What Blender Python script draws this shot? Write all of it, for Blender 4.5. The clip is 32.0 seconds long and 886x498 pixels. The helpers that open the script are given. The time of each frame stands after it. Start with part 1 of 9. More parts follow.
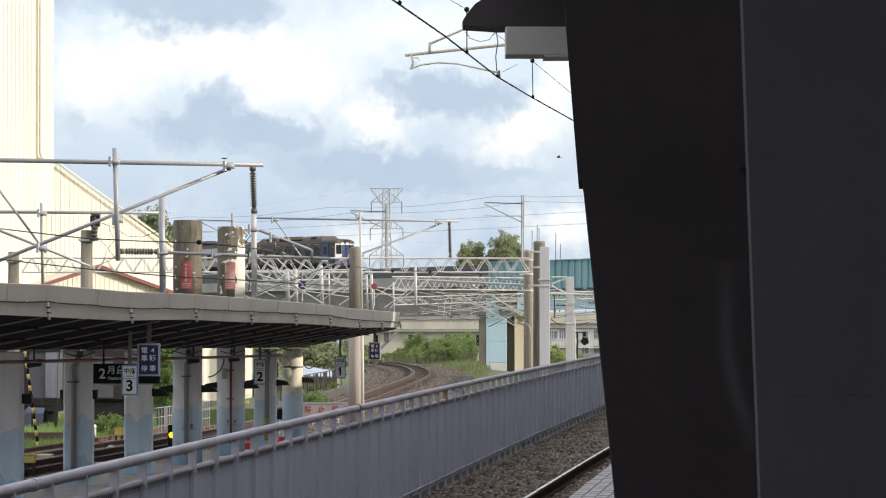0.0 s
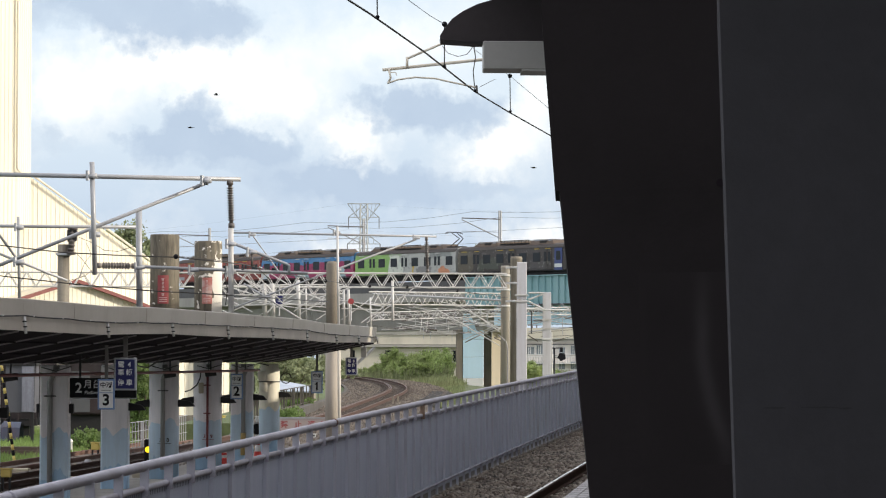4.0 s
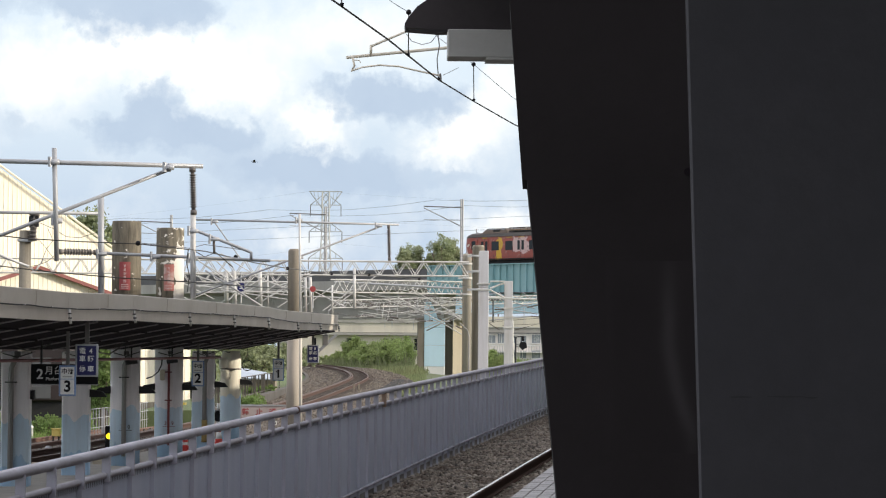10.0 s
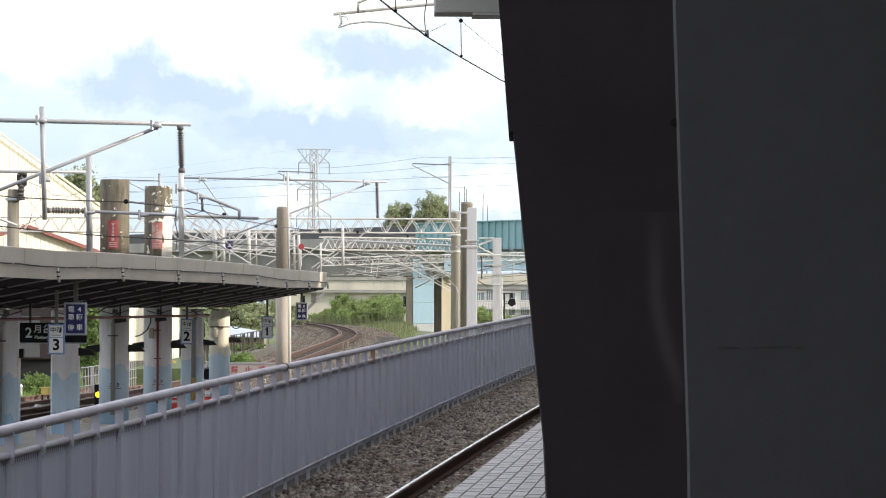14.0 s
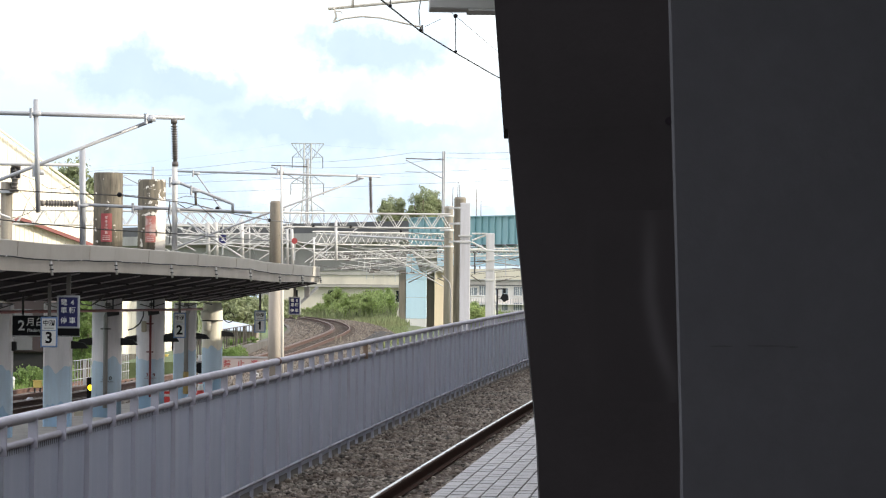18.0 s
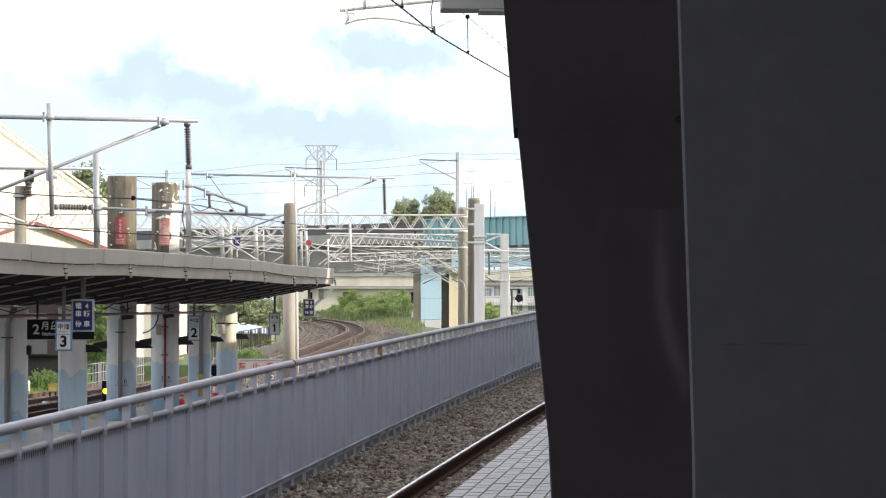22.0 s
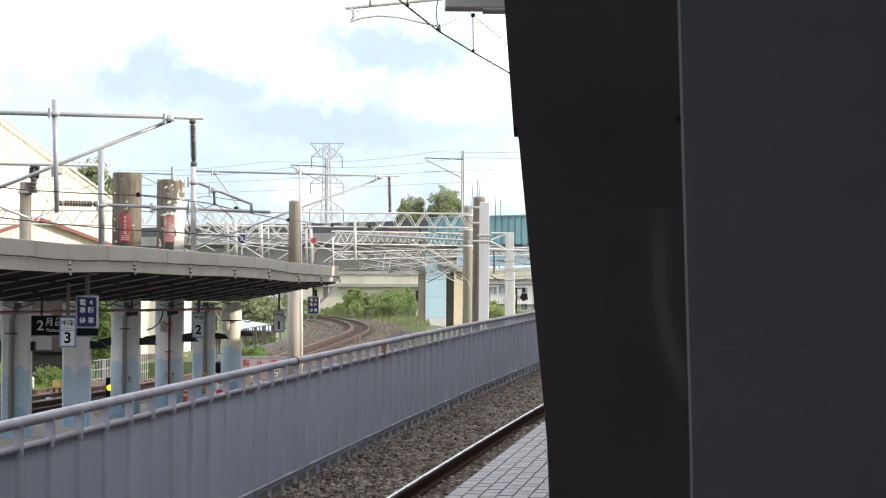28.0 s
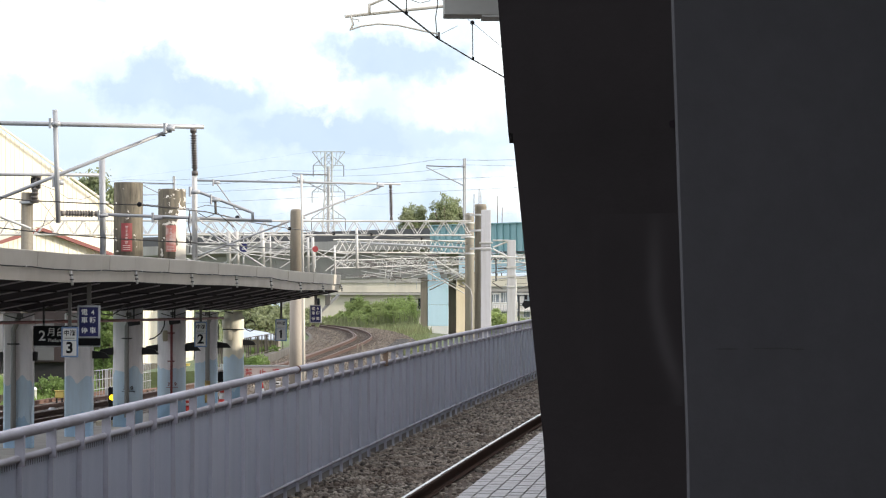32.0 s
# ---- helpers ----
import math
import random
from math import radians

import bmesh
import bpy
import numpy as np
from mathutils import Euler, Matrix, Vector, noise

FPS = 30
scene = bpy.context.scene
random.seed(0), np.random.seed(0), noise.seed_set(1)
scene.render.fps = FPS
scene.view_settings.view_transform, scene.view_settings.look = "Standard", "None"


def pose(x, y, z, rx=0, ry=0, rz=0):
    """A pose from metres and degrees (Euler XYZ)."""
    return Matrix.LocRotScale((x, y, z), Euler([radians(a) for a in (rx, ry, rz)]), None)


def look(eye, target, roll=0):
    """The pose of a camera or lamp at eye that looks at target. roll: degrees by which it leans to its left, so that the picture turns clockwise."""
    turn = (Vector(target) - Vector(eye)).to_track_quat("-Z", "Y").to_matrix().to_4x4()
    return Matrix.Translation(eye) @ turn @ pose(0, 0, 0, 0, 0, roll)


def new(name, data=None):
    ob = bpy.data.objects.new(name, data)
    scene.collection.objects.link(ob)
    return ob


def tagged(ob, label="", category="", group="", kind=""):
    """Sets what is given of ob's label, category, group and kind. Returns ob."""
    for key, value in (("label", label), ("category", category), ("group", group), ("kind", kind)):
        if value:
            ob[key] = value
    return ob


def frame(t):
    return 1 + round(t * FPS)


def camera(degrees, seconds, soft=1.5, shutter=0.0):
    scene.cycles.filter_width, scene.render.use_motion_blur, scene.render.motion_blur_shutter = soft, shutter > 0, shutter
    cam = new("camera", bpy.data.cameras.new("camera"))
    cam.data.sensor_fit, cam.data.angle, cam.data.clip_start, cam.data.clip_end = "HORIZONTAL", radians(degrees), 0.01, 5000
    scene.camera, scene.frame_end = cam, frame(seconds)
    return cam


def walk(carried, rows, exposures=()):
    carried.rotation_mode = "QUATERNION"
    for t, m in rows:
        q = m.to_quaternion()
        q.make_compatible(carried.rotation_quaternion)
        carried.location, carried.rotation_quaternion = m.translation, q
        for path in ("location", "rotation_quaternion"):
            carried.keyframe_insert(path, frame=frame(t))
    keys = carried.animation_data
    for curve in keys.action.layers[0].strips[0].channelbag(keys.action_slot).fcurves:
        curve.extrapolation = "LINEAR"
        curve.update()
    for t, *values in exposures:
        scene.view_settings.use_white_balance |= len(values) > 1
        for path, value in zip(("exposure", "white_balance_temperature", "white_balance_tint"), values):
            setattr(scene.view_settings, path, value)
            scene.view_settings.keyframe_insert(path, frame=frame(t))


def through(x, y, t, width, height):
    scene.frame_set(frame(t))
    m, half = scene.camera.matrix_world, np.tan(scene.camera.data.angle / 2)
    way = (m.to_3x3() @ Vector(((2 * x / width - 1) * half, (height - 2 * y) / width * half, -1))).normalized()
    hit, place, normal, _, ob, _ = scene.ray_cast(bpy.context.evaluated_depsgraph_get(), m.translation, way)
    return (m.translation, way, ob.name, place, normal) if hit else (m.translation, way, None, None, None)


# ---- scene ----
cam = camera(14.0, 32.0, soft=1.15)
# seconds, sideways, height, three angles: a hand-held camera that sways by a few centimetres
WAY = [
    (0, -0.0007, 3.0008, 91.4986, -0.0098, -0.0005),
    (0.5, 0.0002, 3.0022, 91.5492, 0.0041, 0.0061),
    (1, -0.0001, 2.9992, 91.6093, -0.0224, -0.0219),
    (1.5, -0.0003, 2.9963, 91.6568, -0.0495, -0.0474),
    (2, 0.0004, 2.9950, 91.7260, -0.0672, -0.0762),
    (2.5, 0.0009, 2.9942, 91.7713, -0.1490, -0.1179),
    (3, 0.0013, 2.9920, 91.8070, -0.2272, -0.1872),
    (3.5, 0.0023, 2.9918, 91.7791, -0.2530, -0.2738),
    (4, 0.0004, 2.9920, 91.7442, -0.1524, -0.3671),
    (4.5, -0.0077, 2.9926, 91.7416, -0.2418, -0.4605),
    (6.5, -0.0075, 2.9940, 91.7662, -0.1650, -0.5764),
    (7, -0.0074, 2.9937, 91.7643, -0.1374, -0.6259),
    (7.5, -0.0079, 2.9929, 91.7618, -0.2082, -0.6973),
    (8, -0.0071, 2.9930, 91.7151, -0.1108, -0.7635),
    (8.5, -0.0071, 2.9925, 91.6308, -0.0397, -0.8178),
    (9, -0.0073, 2.9918, 91.5668, -0.1784, -0.8809),
    (9.5, -0.0088, 2.9907, 91.5692, -0.2602, -0.9406),
    (10, -0.0114, 2.9903, 91.5615, -0.4478, -0.9836),
    (10.5, -0.0128, 2.9897, 91.5272, -0.4756, -1.0210),
    (11, -0.0118, 2.9875, 91.4734, -0.3838, -1.0233),
    (11.5, -0.0109, 2.9861, 91.4022, -0.3512, -1.0105),
    (12, -0.0112, 2.9856, 91.3082, -0.4298, -1.0394),
    (12.5, -0.0116, 2.9850, 91.2378, -0.4988, -1.0923),
    (13, -0.0111, 2.9833, 91.1629, -0.5310, -1.1490),
    (13.5, -0.0093, 2.9806, 91.0357, -0.3095, -1.1835),
    (14, -0.0077, 2.9788, 90.8851, -0.1845, -1.1607),
    (14.5, -0.0085, 2.9792, 90.7457, -0.2594, -1.1524),
    (15, -0.0102, 2.9792, 90.6613, -0.4662, -1.1784),
    (15.5, -0.0092, 2.9773, 90.5882, -0.5362, -1.2168),
    (17.5, -0.0065, 2.9839, 90.7019, -0.4110, -1.2811),
    (18, -0.0100, 2.9834, 90.8054, -0.5077, -1.2747),
    (18.5, -0.0115, 2.9836, 90.8428, -0.5415, -1.2807),
    (19, -0.0104, 2.9841, 90.8296, -0.4760, -1.2720),
    (19.5, -0.0079, 2.9838, 90.8222, -0.2385, -1.2340),
    (20, -0.0075, 2.9829, 90.8293, -0.1268, -1.1860),
    (20.5, -0.0079, 2.9829, 90.8011, -0.1856, -1.1525),
    (21, -0.0068, 2.9834, 90.8192, -0.2052, -1.1211),
    (21.5, -0.0044, 2.9823, 90.8421, -0.1259, -1.0942),
    (22, -0.0019, 2.9811, 90.8214, -0.1039, -1.0409),
    (22.5, 0.0016, 2.9818, 90.7797, -0.0627, -0.9644),
    (23, 0.0031, 2.9828, 90.7890, -0.0630, -0.9261),
    (23.5, 0.0051, 2.9822, 90.8105, -0.1031, -0.8846),
    (24, 0.0106, 2.9809, 90.7502, -0.0538, -0.8651),
    (24.5, 0.0142, 2.9832, 90.6529, 0.0025, -0.8885),
    (25, 0.0147, 2.9863, 90.5820, -0.0258, -0.9237),
    (25.5, 0.0136, 2.9827, 90.5856, -0.1569, -0.9290),
    (27.5, 0.0128, 2.9793, 90.6993, -0.2786, -0.9728),
    (28, 0.0118, 2.9811, 90.7954, -0.4195, -0.9624),
    (28.5, 0.0132, 2.9814, 90.8692, -0.4339, -0.9422),
    (29, 0.0147, 2.9807, 90.9164, -0.4201, -0.9252),
    (29.5, 0.0155, 2.9800, 90.9263, -0.4140, -0.9471),
    (30, 0.0174, 2.9795, 90.9627, -0.3889, -0.9517),
    (30.5, 0.0190, 2.9803, 91.0007, -0.2930, -0.9394),
    (31, 0.0192, 2.9812, 91.0101, -0.2425, -0.9264),
    (31.5, 0.0217, 2.9804, 90.9893, -0.2332, -0.9230),
    (32, 0.0265, 2.9786, 90.9192, -0.0576, -0.9222),
]

EXPOSURES = [(0.0, 0.0, 6500, 10), (10.0, 0.02, 6500, 10), (12.0, 0.13, 6480, 9.8), (14.5, 0.40, 6450, 9.3), (18.0, 0.49, 6430, 9), (28.5, 0.46, 6430, 9), (32.0, 0.38, 6430, 9.3)]
walk(cam, [(t, pose(x, 0.0, z, rx, ry, rz)) for t, x, z, rx, ry, rz in WAY], EXPOSURES)

# ---- world and sun ----
SUN_AZ, SUN_EL = 100.0, 17.0     # degrees from the view's axis towards the right, and height
world = bpy.data.worlds.new("sky")
scene.world = world
world.use_nodes = True


class Nodes:
    """Short hand for building node trees."""

    def __init__(self, tree):
        self.tree = tree
        tree.nodes.clear()

    def add(self, kind, **settings):
        n = self.tree.nodes.new(kind)
        for key, value in settings.items():
            if key in n.inputs:
                n.inputs[key].default_value = value
            else:
                setattr(n, key, value)
        return n

    def link(self, a, b):
        self.tree.links.new(a, b)

    def math(self, op, a, b=0.0, c=0.0, clamp=False):
        n = self.tree.nodes.new("ShaderNodeMath")
        n.operation = op
        n.use_clamp = clamp
        for i, v in enumerate((a, b, c)):
            if isinstance(v, (int, float)):
                n.inputs[i].default_value = v
            else:
                self.link(v, n.inputs[i])
        return n.outputs[0]

    def mix(self, fac, a, b, blend="MIX"):
        n = self.tree.nodes.new("ShaderNodeMix")
        n.data_type, n.blend_type = "RGBA", blend
        for i, v in ((0, fac), (6, a), (7, b)):
            if isinstance(v, (int, float)):
                n.inputs[i].default_value = v
            elif isinstance(v, tuple):
                n.inputs[i].default_value = (*v, 1) if len(v) == 3 else v
            else:
                self.link(v, n.inputs[i])
        return n.outputs[2]

    def ramp(self, fac, stops):
        n = self.tree.nodes.new("ShaderNodeValToRGB")
        e = n.color_ramp.elements
        while len(e) < len(stops):
            e.new(0.5)
        for s, (p, c) in zip(e, stops):
            s.position, s.color = p, (*c, 1) if isinstance(c, tuple) else (c, c, c, 1)
        self.link(fac, n.inputs[0])
        return n.outputs[0]


def make_sky():
    w = Nodes(world.node_tree)
    sky = w.add("ShaderNodeTexSky", sky_type="NISHITA")
    sky.sun_disc = False
    sky.sun_elevation, sky.sun_rotation = radians(SUN_EL), radians(SUN_AZ)
    sky.dust_density, sky.air_density, sky.ozone_density = 2.0, 1.0, 1.5
    pale = w.mix(1.0, sky.outputs[0], (0.085, 0.085, 0.085), "MULTIPLY")
    tc = w.add("ShaderNodeTexCoord")
    sep = w.add("ShaderNodeSeparateXYZ")
    w.link(tc.outputs["Generated"], sep.inputs[0])
    wob = w.add("ShaderNodeTexNoise", Scale=46.0, Detail=9.0, Roughness=0.62)
    w.link(tc.outputs["Generated"], wob.inputs["Vector"])
    big = w.add("ShaderNodeTexNoise", Scale=9.0, Detail=6.0, Roughness=0.58)
    w.link(tc.outputs["Generated"], big.inputs["Vector"])
    wsep = w.add("ShaderNodeSeparateColor")
    w.link(wob.outputs["Color"], wsep.inputs[0])
    x = w.math("ADD", sep.outputs[0], w.math("MULTIPLY", w.math("SUBTRACT", wsep.outputs[0], 0.5), 0.024))
    z = w.math("ADD", sep.outputs[2], w.math("MULTIPLY", w.math("SUBTRACT", wsep.outputs[1], 0.5), 0.014))
    billow = w.add("ShaderNodeTexNoise", Scale=170.0, Detail=7.0, Roughness=0.55)
    w.link(tc.outputs["Generated"], billow.inputs["Vector"])
    bsep = w.add("ShaderNodeSeparateColor")
    w.link(billow.outputs["Color"], bsep.inputs[0])
    x = w.math("ADD", x, w.math("MULTIPLY", w.math("SUBTRACT", bsep.outputs[0], 0.5), 0.016))
    z = w.math("ADD", z, w.math("MULTIPLY", w.math("SUBTRACT", bsep.outputs[1], 0.5), 0.012))

    def bank(clouds, top=1.0, foot=1.0):
        total = None
        for cx, cz, a, b, h in clouds:
            ex = w.math("POWER", w.math("DIVIDE", w.math("SUBTRACT", x, cx), a), 2.0)
            up = w.math("SUBTRACT", z, cz)
            ez = w.math("POWER", w.math("MAXIMUM", w.math("DIVIDE", up, b * top), w.math("DIVIDE", up, -b * foot)), 2.0)
            g = w.math("MULTIPLY", w.math("EXPONENT", w.math("MULTIPLY", w.math("ADD", ex, ez), -1.0)), h)
            total = g if total is None else w.math("ADD", total, g)
        return total

    # grey bellies: sideways and height (as slopes of the view), widths, weight
    grey = bank([(-0.088, 0.0985, 0.016, 0.006, 1.2), (-0.068, 0.0945, 0.018, 0.0062, 1.5), (-0.053, 0.0935, 0.009, 0.0045, 0.7),
                 (-0.063, 0.0685, 0.008, 0.0050, 0.9), (-0.072, 0.0595, 0.010, 0.0050, 1.0), (-0.055, 0.0610, 0.014, 0.0052, 1.3), (-0.040, 0.0590, 0.008, 0.0042, 0.9),
                 (-0.008, 0.0715, 0.010, 0.0052, 1.1), (0.006, 0.0690, 0.014, 0.0052, 1.3), (0.019, 0.0660, 0.007, 0.0035, 0.6),
                 (-0.030, 0.0490, 0.018, 0.0050, 1.1), (-0.010, 0.0480, 0.014, 0.0058, 1.1), (-0.002, 0.0440, 0.012, 0.0036, 0.7),
                 (0.018, 0.0475, 0.013, 0.0032, 0.6), (-0.100, 0.0610, 0.010, 0.0042, 0.4), (-0.112, 0.0960, 0.012, 0.0060, 0.6)], 0.85, 1.3)
    white = bank([(-0.070, 0.0815, 0.032, 0.0075, 1.0), (-0.046, 0.0745, 0.012, 0.0068, 1.1), (-0.033, 0.0715, 0.007, 0.0060, 0.8),
                  (-0.018, 0.0610, 0.008, 0.0058, 1.2), (0.020, 0.0575, 0.010, 0.0058, 1.2), (0.033, 0.0700, 0.007, 0.0110, 0.75),
                  (-0.010, 0.0880, 0.022, 0.0080, 0.7), (-0.096, 0.0720, 0.014, 0.0080, 0.7), (0.034, 0.0330, 0.016, 0.0050, 0.8), (-0.022, 0.0290, 0.010, 0.0040, 0.7)])
    elsewhere = w.ramp(big.outputs[0], [(0.40, 0.0), (0.66, 1.0)])
    fine = w.math("MULTIPLY", w.math("SUBTRACT", wob.outputs[0], 0.5), 1.1)
    wm = w.math("ADD", white, w.math("ADD", w.math("MULTIPLY", elsewhere, 0.20), fine), clamp=True)
    gm = w.math("ADD", grey, w.math("MULTIPLY", fine, 1.1))
    gm = w.ramp(gm, [(0.26, 0.0), (0.48, 0.40), (1.0, 0.90)])
    gm = w.math("MULTIPLY", gm, w.math("MULTIPLY_ADD", wob.outputs[0], 0.9, 0.55), clamp=True)
    c = w.mix(w.math("MULTIPLY", wm, 0.66), w.mix(0.72, pale, w.ramp(sep.outputs[2], [(0.035, (0.56, 0.685, 0.86)), (0.075, (0.75, 0.855, 0.97))])), (1.05, 1.015, 0.935))
    c = w.mix(w.math("MULTIPLY", gm, 0.95), c, (0.40, 0.49, 0.61))
    # closed, warm-white cloud higher up, over the whole place
    high = w.ramp(sep.outputs[2], [(0.13, 0.0), (0.30, 1.0)])
    c = w.mix(w.math("MULTIPLY", high, w.math("MULTIPLY_ADD", big.outputs[0], 0.5, 0.6, clamp=True)), c, (0.965, 0.948, 1.0))
    bg = w.add("ShaderNodeBackground", Strength=1.28)
    out = w.add("ShaderNodeOutputWorld")
    w.link(c, bg.inputs[0])
    w.link(bg.outputs[0], out.inputs[0])


make_sky()
sun = new("sun", bpy.data.lights.new("sun", "SUN"))
sun.data.energy, sun.data.angle, sun.data.color = 3.9, radians(0.6), (1.0, 0.91, 0.76)
s_az, s_el = radians(SUN_AZ), radians(SUN_EL)
sun.matrix_world = look((0, 0, 60), (-math.sin(s_az) * math.cos(s_el), -math.cos(s_az) * math.cos(s_el), 60 - math.sin(s_el)))


# ---- materials ----
def surface(name, colour, rough=0.7, metal=0.0, vary=0.18, scale=3.0, bump=0.2, dirt=None, dirt_amount=0.4, dirt_scale=0.7, streak=False, random=0.0, island=0.0, distance=0.01, through=0.0, gloss=0.5):
    """A surface with two scales of variation: broad stains (dirt) and fine grain (vary, bump)."""
    m = bpy.data.materials.new(name)
    m.use_nodes = True
    n = Nodes(m.node_tree)
    tc = n.add("ShaderNodeTexCoord")
    geo = n.add("ShaderNodeNewGeometry")
    place = geo.outputs["Position"]
    if streak:
        mp = n.add("ShaderNodeMapping")
        mp.inputs["Scale"].default_value = (4.0, 4.0, 0.35)
        n.link(place, mp.inputs[0])
        place2 = mp.outputs[0]
    else:
        place2 = place
    fine = n.add("ShaderNodeTexNoise", Scale=scale * 6, Detail=6.0, Roughness=0.65)
    n.link(tc.outputs["Object"], fine.inputs["Vector"])
    broad = n.add("ShaderNodeTexNoise", Scale=dirt_scale, Detail=5.0, Roughness=0.6)
    n.link(place2, broad.inputs["Vector"])
    dark = tuple(c * (1 - vary) for c in colour)
    light = tuple(min(1.0, c * (1 + vary)) for c in colour)
    c = n.mix(fine.outputs[0], dark, light)
    if random or island:
        if random:
            info = n.add("ShaderNodeObjectInfo")
            r = info.outputs["Random"]
        else:
            r = geo.outputs["Random Per Island"]
        k = max(random, island)
        v = n.math("MULTIPLY_ADD", r, 2 * k, 1 - k)
        hsv = n.add("ShaderNodeHueSaturation")
        n.link(v, hsv.inputs["Value"])
        n.link(c, hsv.inputs["Color"])
        c = hsv.outputs[0]
    if dirt:
        f = n.ramp(broad.outputs[0], [(0.42, 0.0), (0.66, 1.0)])
        c = n.mix(n.math("MULTIPLY", f, dirt_amount), c, dirt)
    b = n.add("ShaderNodeBsdfPrincipled", Roughness=rough, Metallic=metal)
    b.inputs["Specular IOR Level"].default_value = gloss
    n.link(c, b.inputs["Base Color"])
    rr = n.math("MULTIPLY_ADD", broad.outputs[0], 0.3, rough - 0.15, clamp=True)
    n.link(rr, b.inputs["Roughness"])
    if bump:
        bp = n.add("ShaderNodeBump", Strength=bump, Distance=distance)
        n.link(fine.outputs[0], bp.inputs["Height"])
        n.link(bp.outputs[0], b.inputs["Normal"])
    o = n.add("ShaderNodeOutputMaterial")
    if through:
        tr = n.add("ShaderNodeBsdfTranslucent")
        n.link(c, tr.inputs["Color"])
        mx = n.add("ShaderNodeMixShader", Fac=through)
        n.link(b.outputs[0], mx.inputs[1])
        n.link(tr.outputs[0], mx.inputs[2])
        n.link(mx.outputs[0], o.inputs[0])
    else:
        n.link(b.outputs[0], o.inputs[0])
    return m


def glow(name, colour, strength):
    m = bpy.data.materials.new(name)
    m.use_nodes = True
    n = Nodes(m.node_tree)
    e = n.add("ShaderNodeEmission", Strength=strength)
    e.inputs[0].default_value = (*colour, 1)
    o = n.add("ShaderNodeOutputMaterial")
    n.link(e.outputs[0], o.inputs[0])
    return m


M = {}
M["fence"] = surface("fence_paint", (0.345, 0.385, 0.49), 0.45, 0.0, 0.12, 5, 0.08, (0.47, 0.49, 0.58), 0.6, 0.9, True)
M["fence_rib"] = surface("fence_rib_paint", (0.43, 0.445, 0.525), 0.5, 0.0, 0.08, 5, 0.1, (0.36, 0.35, 0.39), 0.5, 1.5)
M["fence_rail"] = surface("fence_rail_paint", (0.37, 0.365, 0.425), 0.58, 0.0, 0.12, 5, 0.12, (0.26, 0.24, 0.26), 0.6, 1.5)
M["fence_low"] = surface("grimy_fence_paint", (0.24, 0.245, 0.30), 0.6, 0.0, 0.1, 5, 0.12, (0.15, 0.13, 0.13), 0.6, 1.5)
M["rust"] = surface("rust", (0.15, 0.070, 0.044), 0.85, 0.0, 0.35, 4, 0.4, (0.05, 0.032, 0.024), 0.6, 2.0)
M["rust_worn"] = surface("worn_rust", (0.24, 0.165, 0.12), 0.5, 0.4, 0.2, 5, 0.05)
M["fence_kerb"] = surface("grimy_kerb_concrete", (0.17, 0.16, 0.155), 0.9, 0.0, 0.3, 3, 0.3, (0.09, 0.08, 0.07), 0.7, 0.8)
M["fence_comb"] = surface("sheet_rib_shade", (0.10, 0.105, 0.13), 0.7, 0.0, 0.1, 5, 0.0)
M["siding_rust"] = surface("red_brown_siding_rust", (0.165, 0.092, 0.068), 0.85, 0.0, 0.3, 4, 0.3, (0.10, 0.052, 0.038), 0.5, 1.5)
M["rail_side"] = surface("rail_side", (0.034, 0.018, 0.013), 0.95, 0.0, 0.3, 6, 0.3, (0.055, 0.026, 0.017), 0.5, 2.0, gloss=0.1)
M["rail_top"] = surface("rail_top", (0.55, 0.54, 0.52), 0.28, 1.0, 0.1, 8, 0.02)
M["stone"] = surface("ballast_stone", (0.17, 0.15, 0.126), 0.9, 0.0, 0.3, 10, 0.3, (0.095, 0.066, 0.048), 0.75, 0.9, island=0.85)
M["ballast"] = surface("ballast_bed", (0.066, 0.047, 0.035), 0.95, 0.0, 0.55, 1.6, 0.8, (0.07, 0.06, 0.042), 0.5, 0.5, distance=0.05)
M["shaded_rust_bed"] = surface("shade_and_rust_bed", (0.050, 0.033, 0.023), 0.95, 0.0, 0.6, 6, 0.9, (0.09, 0.062, 0.042), 0.6, 2.5, distance=0.03)
# near-black colour that stands for shadow in the cut
M["cut_shade"] = surface("dark_cut_shade", (0.018, 0.016, 0.015), 0.95, 0.0, 0.5, 3, 0.9, (0.032, 0.028, 0.024), 0.6, 1.0, distance=0.06)
M["yard_stone"] = surface("yard_stone", (0.145, 0.125, 0.105), 0.95, 0.0, 0.3, 8, 0.2, (0.11, 0.085, 0.07), 0.6, 0.3, island=0.6)
M["rust_dark"] = surface("brown_rail_head", (0.12, 0.082, 0.062), 0.55, 0.15, 0.2, 5, 0.05)
M["yard_rail"] = surface("yard_rail_rust", (0.072, 0.037, 0.026), 0.9, 0.0, 0.3, 4, 0.3)
M["stain"] = surface("yellow_brown_stain", (0.40, 0.29, 0.11), 0.7, 0.0, 0.25, 6, 0.1)
M["pale_pane"] = surface("pale_far_window", (0.20, 0.23, 0.26), 0.3, 0.0, 0.15, 2, 0.0)
M["yard"] = surface("yard_gravel", (0.115, 0.098, 0.082), 0.95, 0.0, 0.75, 1.0, 1.0, (0.07, 0.055, 0.042), 0.65, 0.35, distance=0.09)
M["yard_pale"] = surface("pale_yard_gravel", (0.27, 0.235, 0.205), 0.95, 0.0, 0.6, 1.3, 1.0, (0.10, 0.08, 0.065), 0.6, 0.5, distance=0.06)
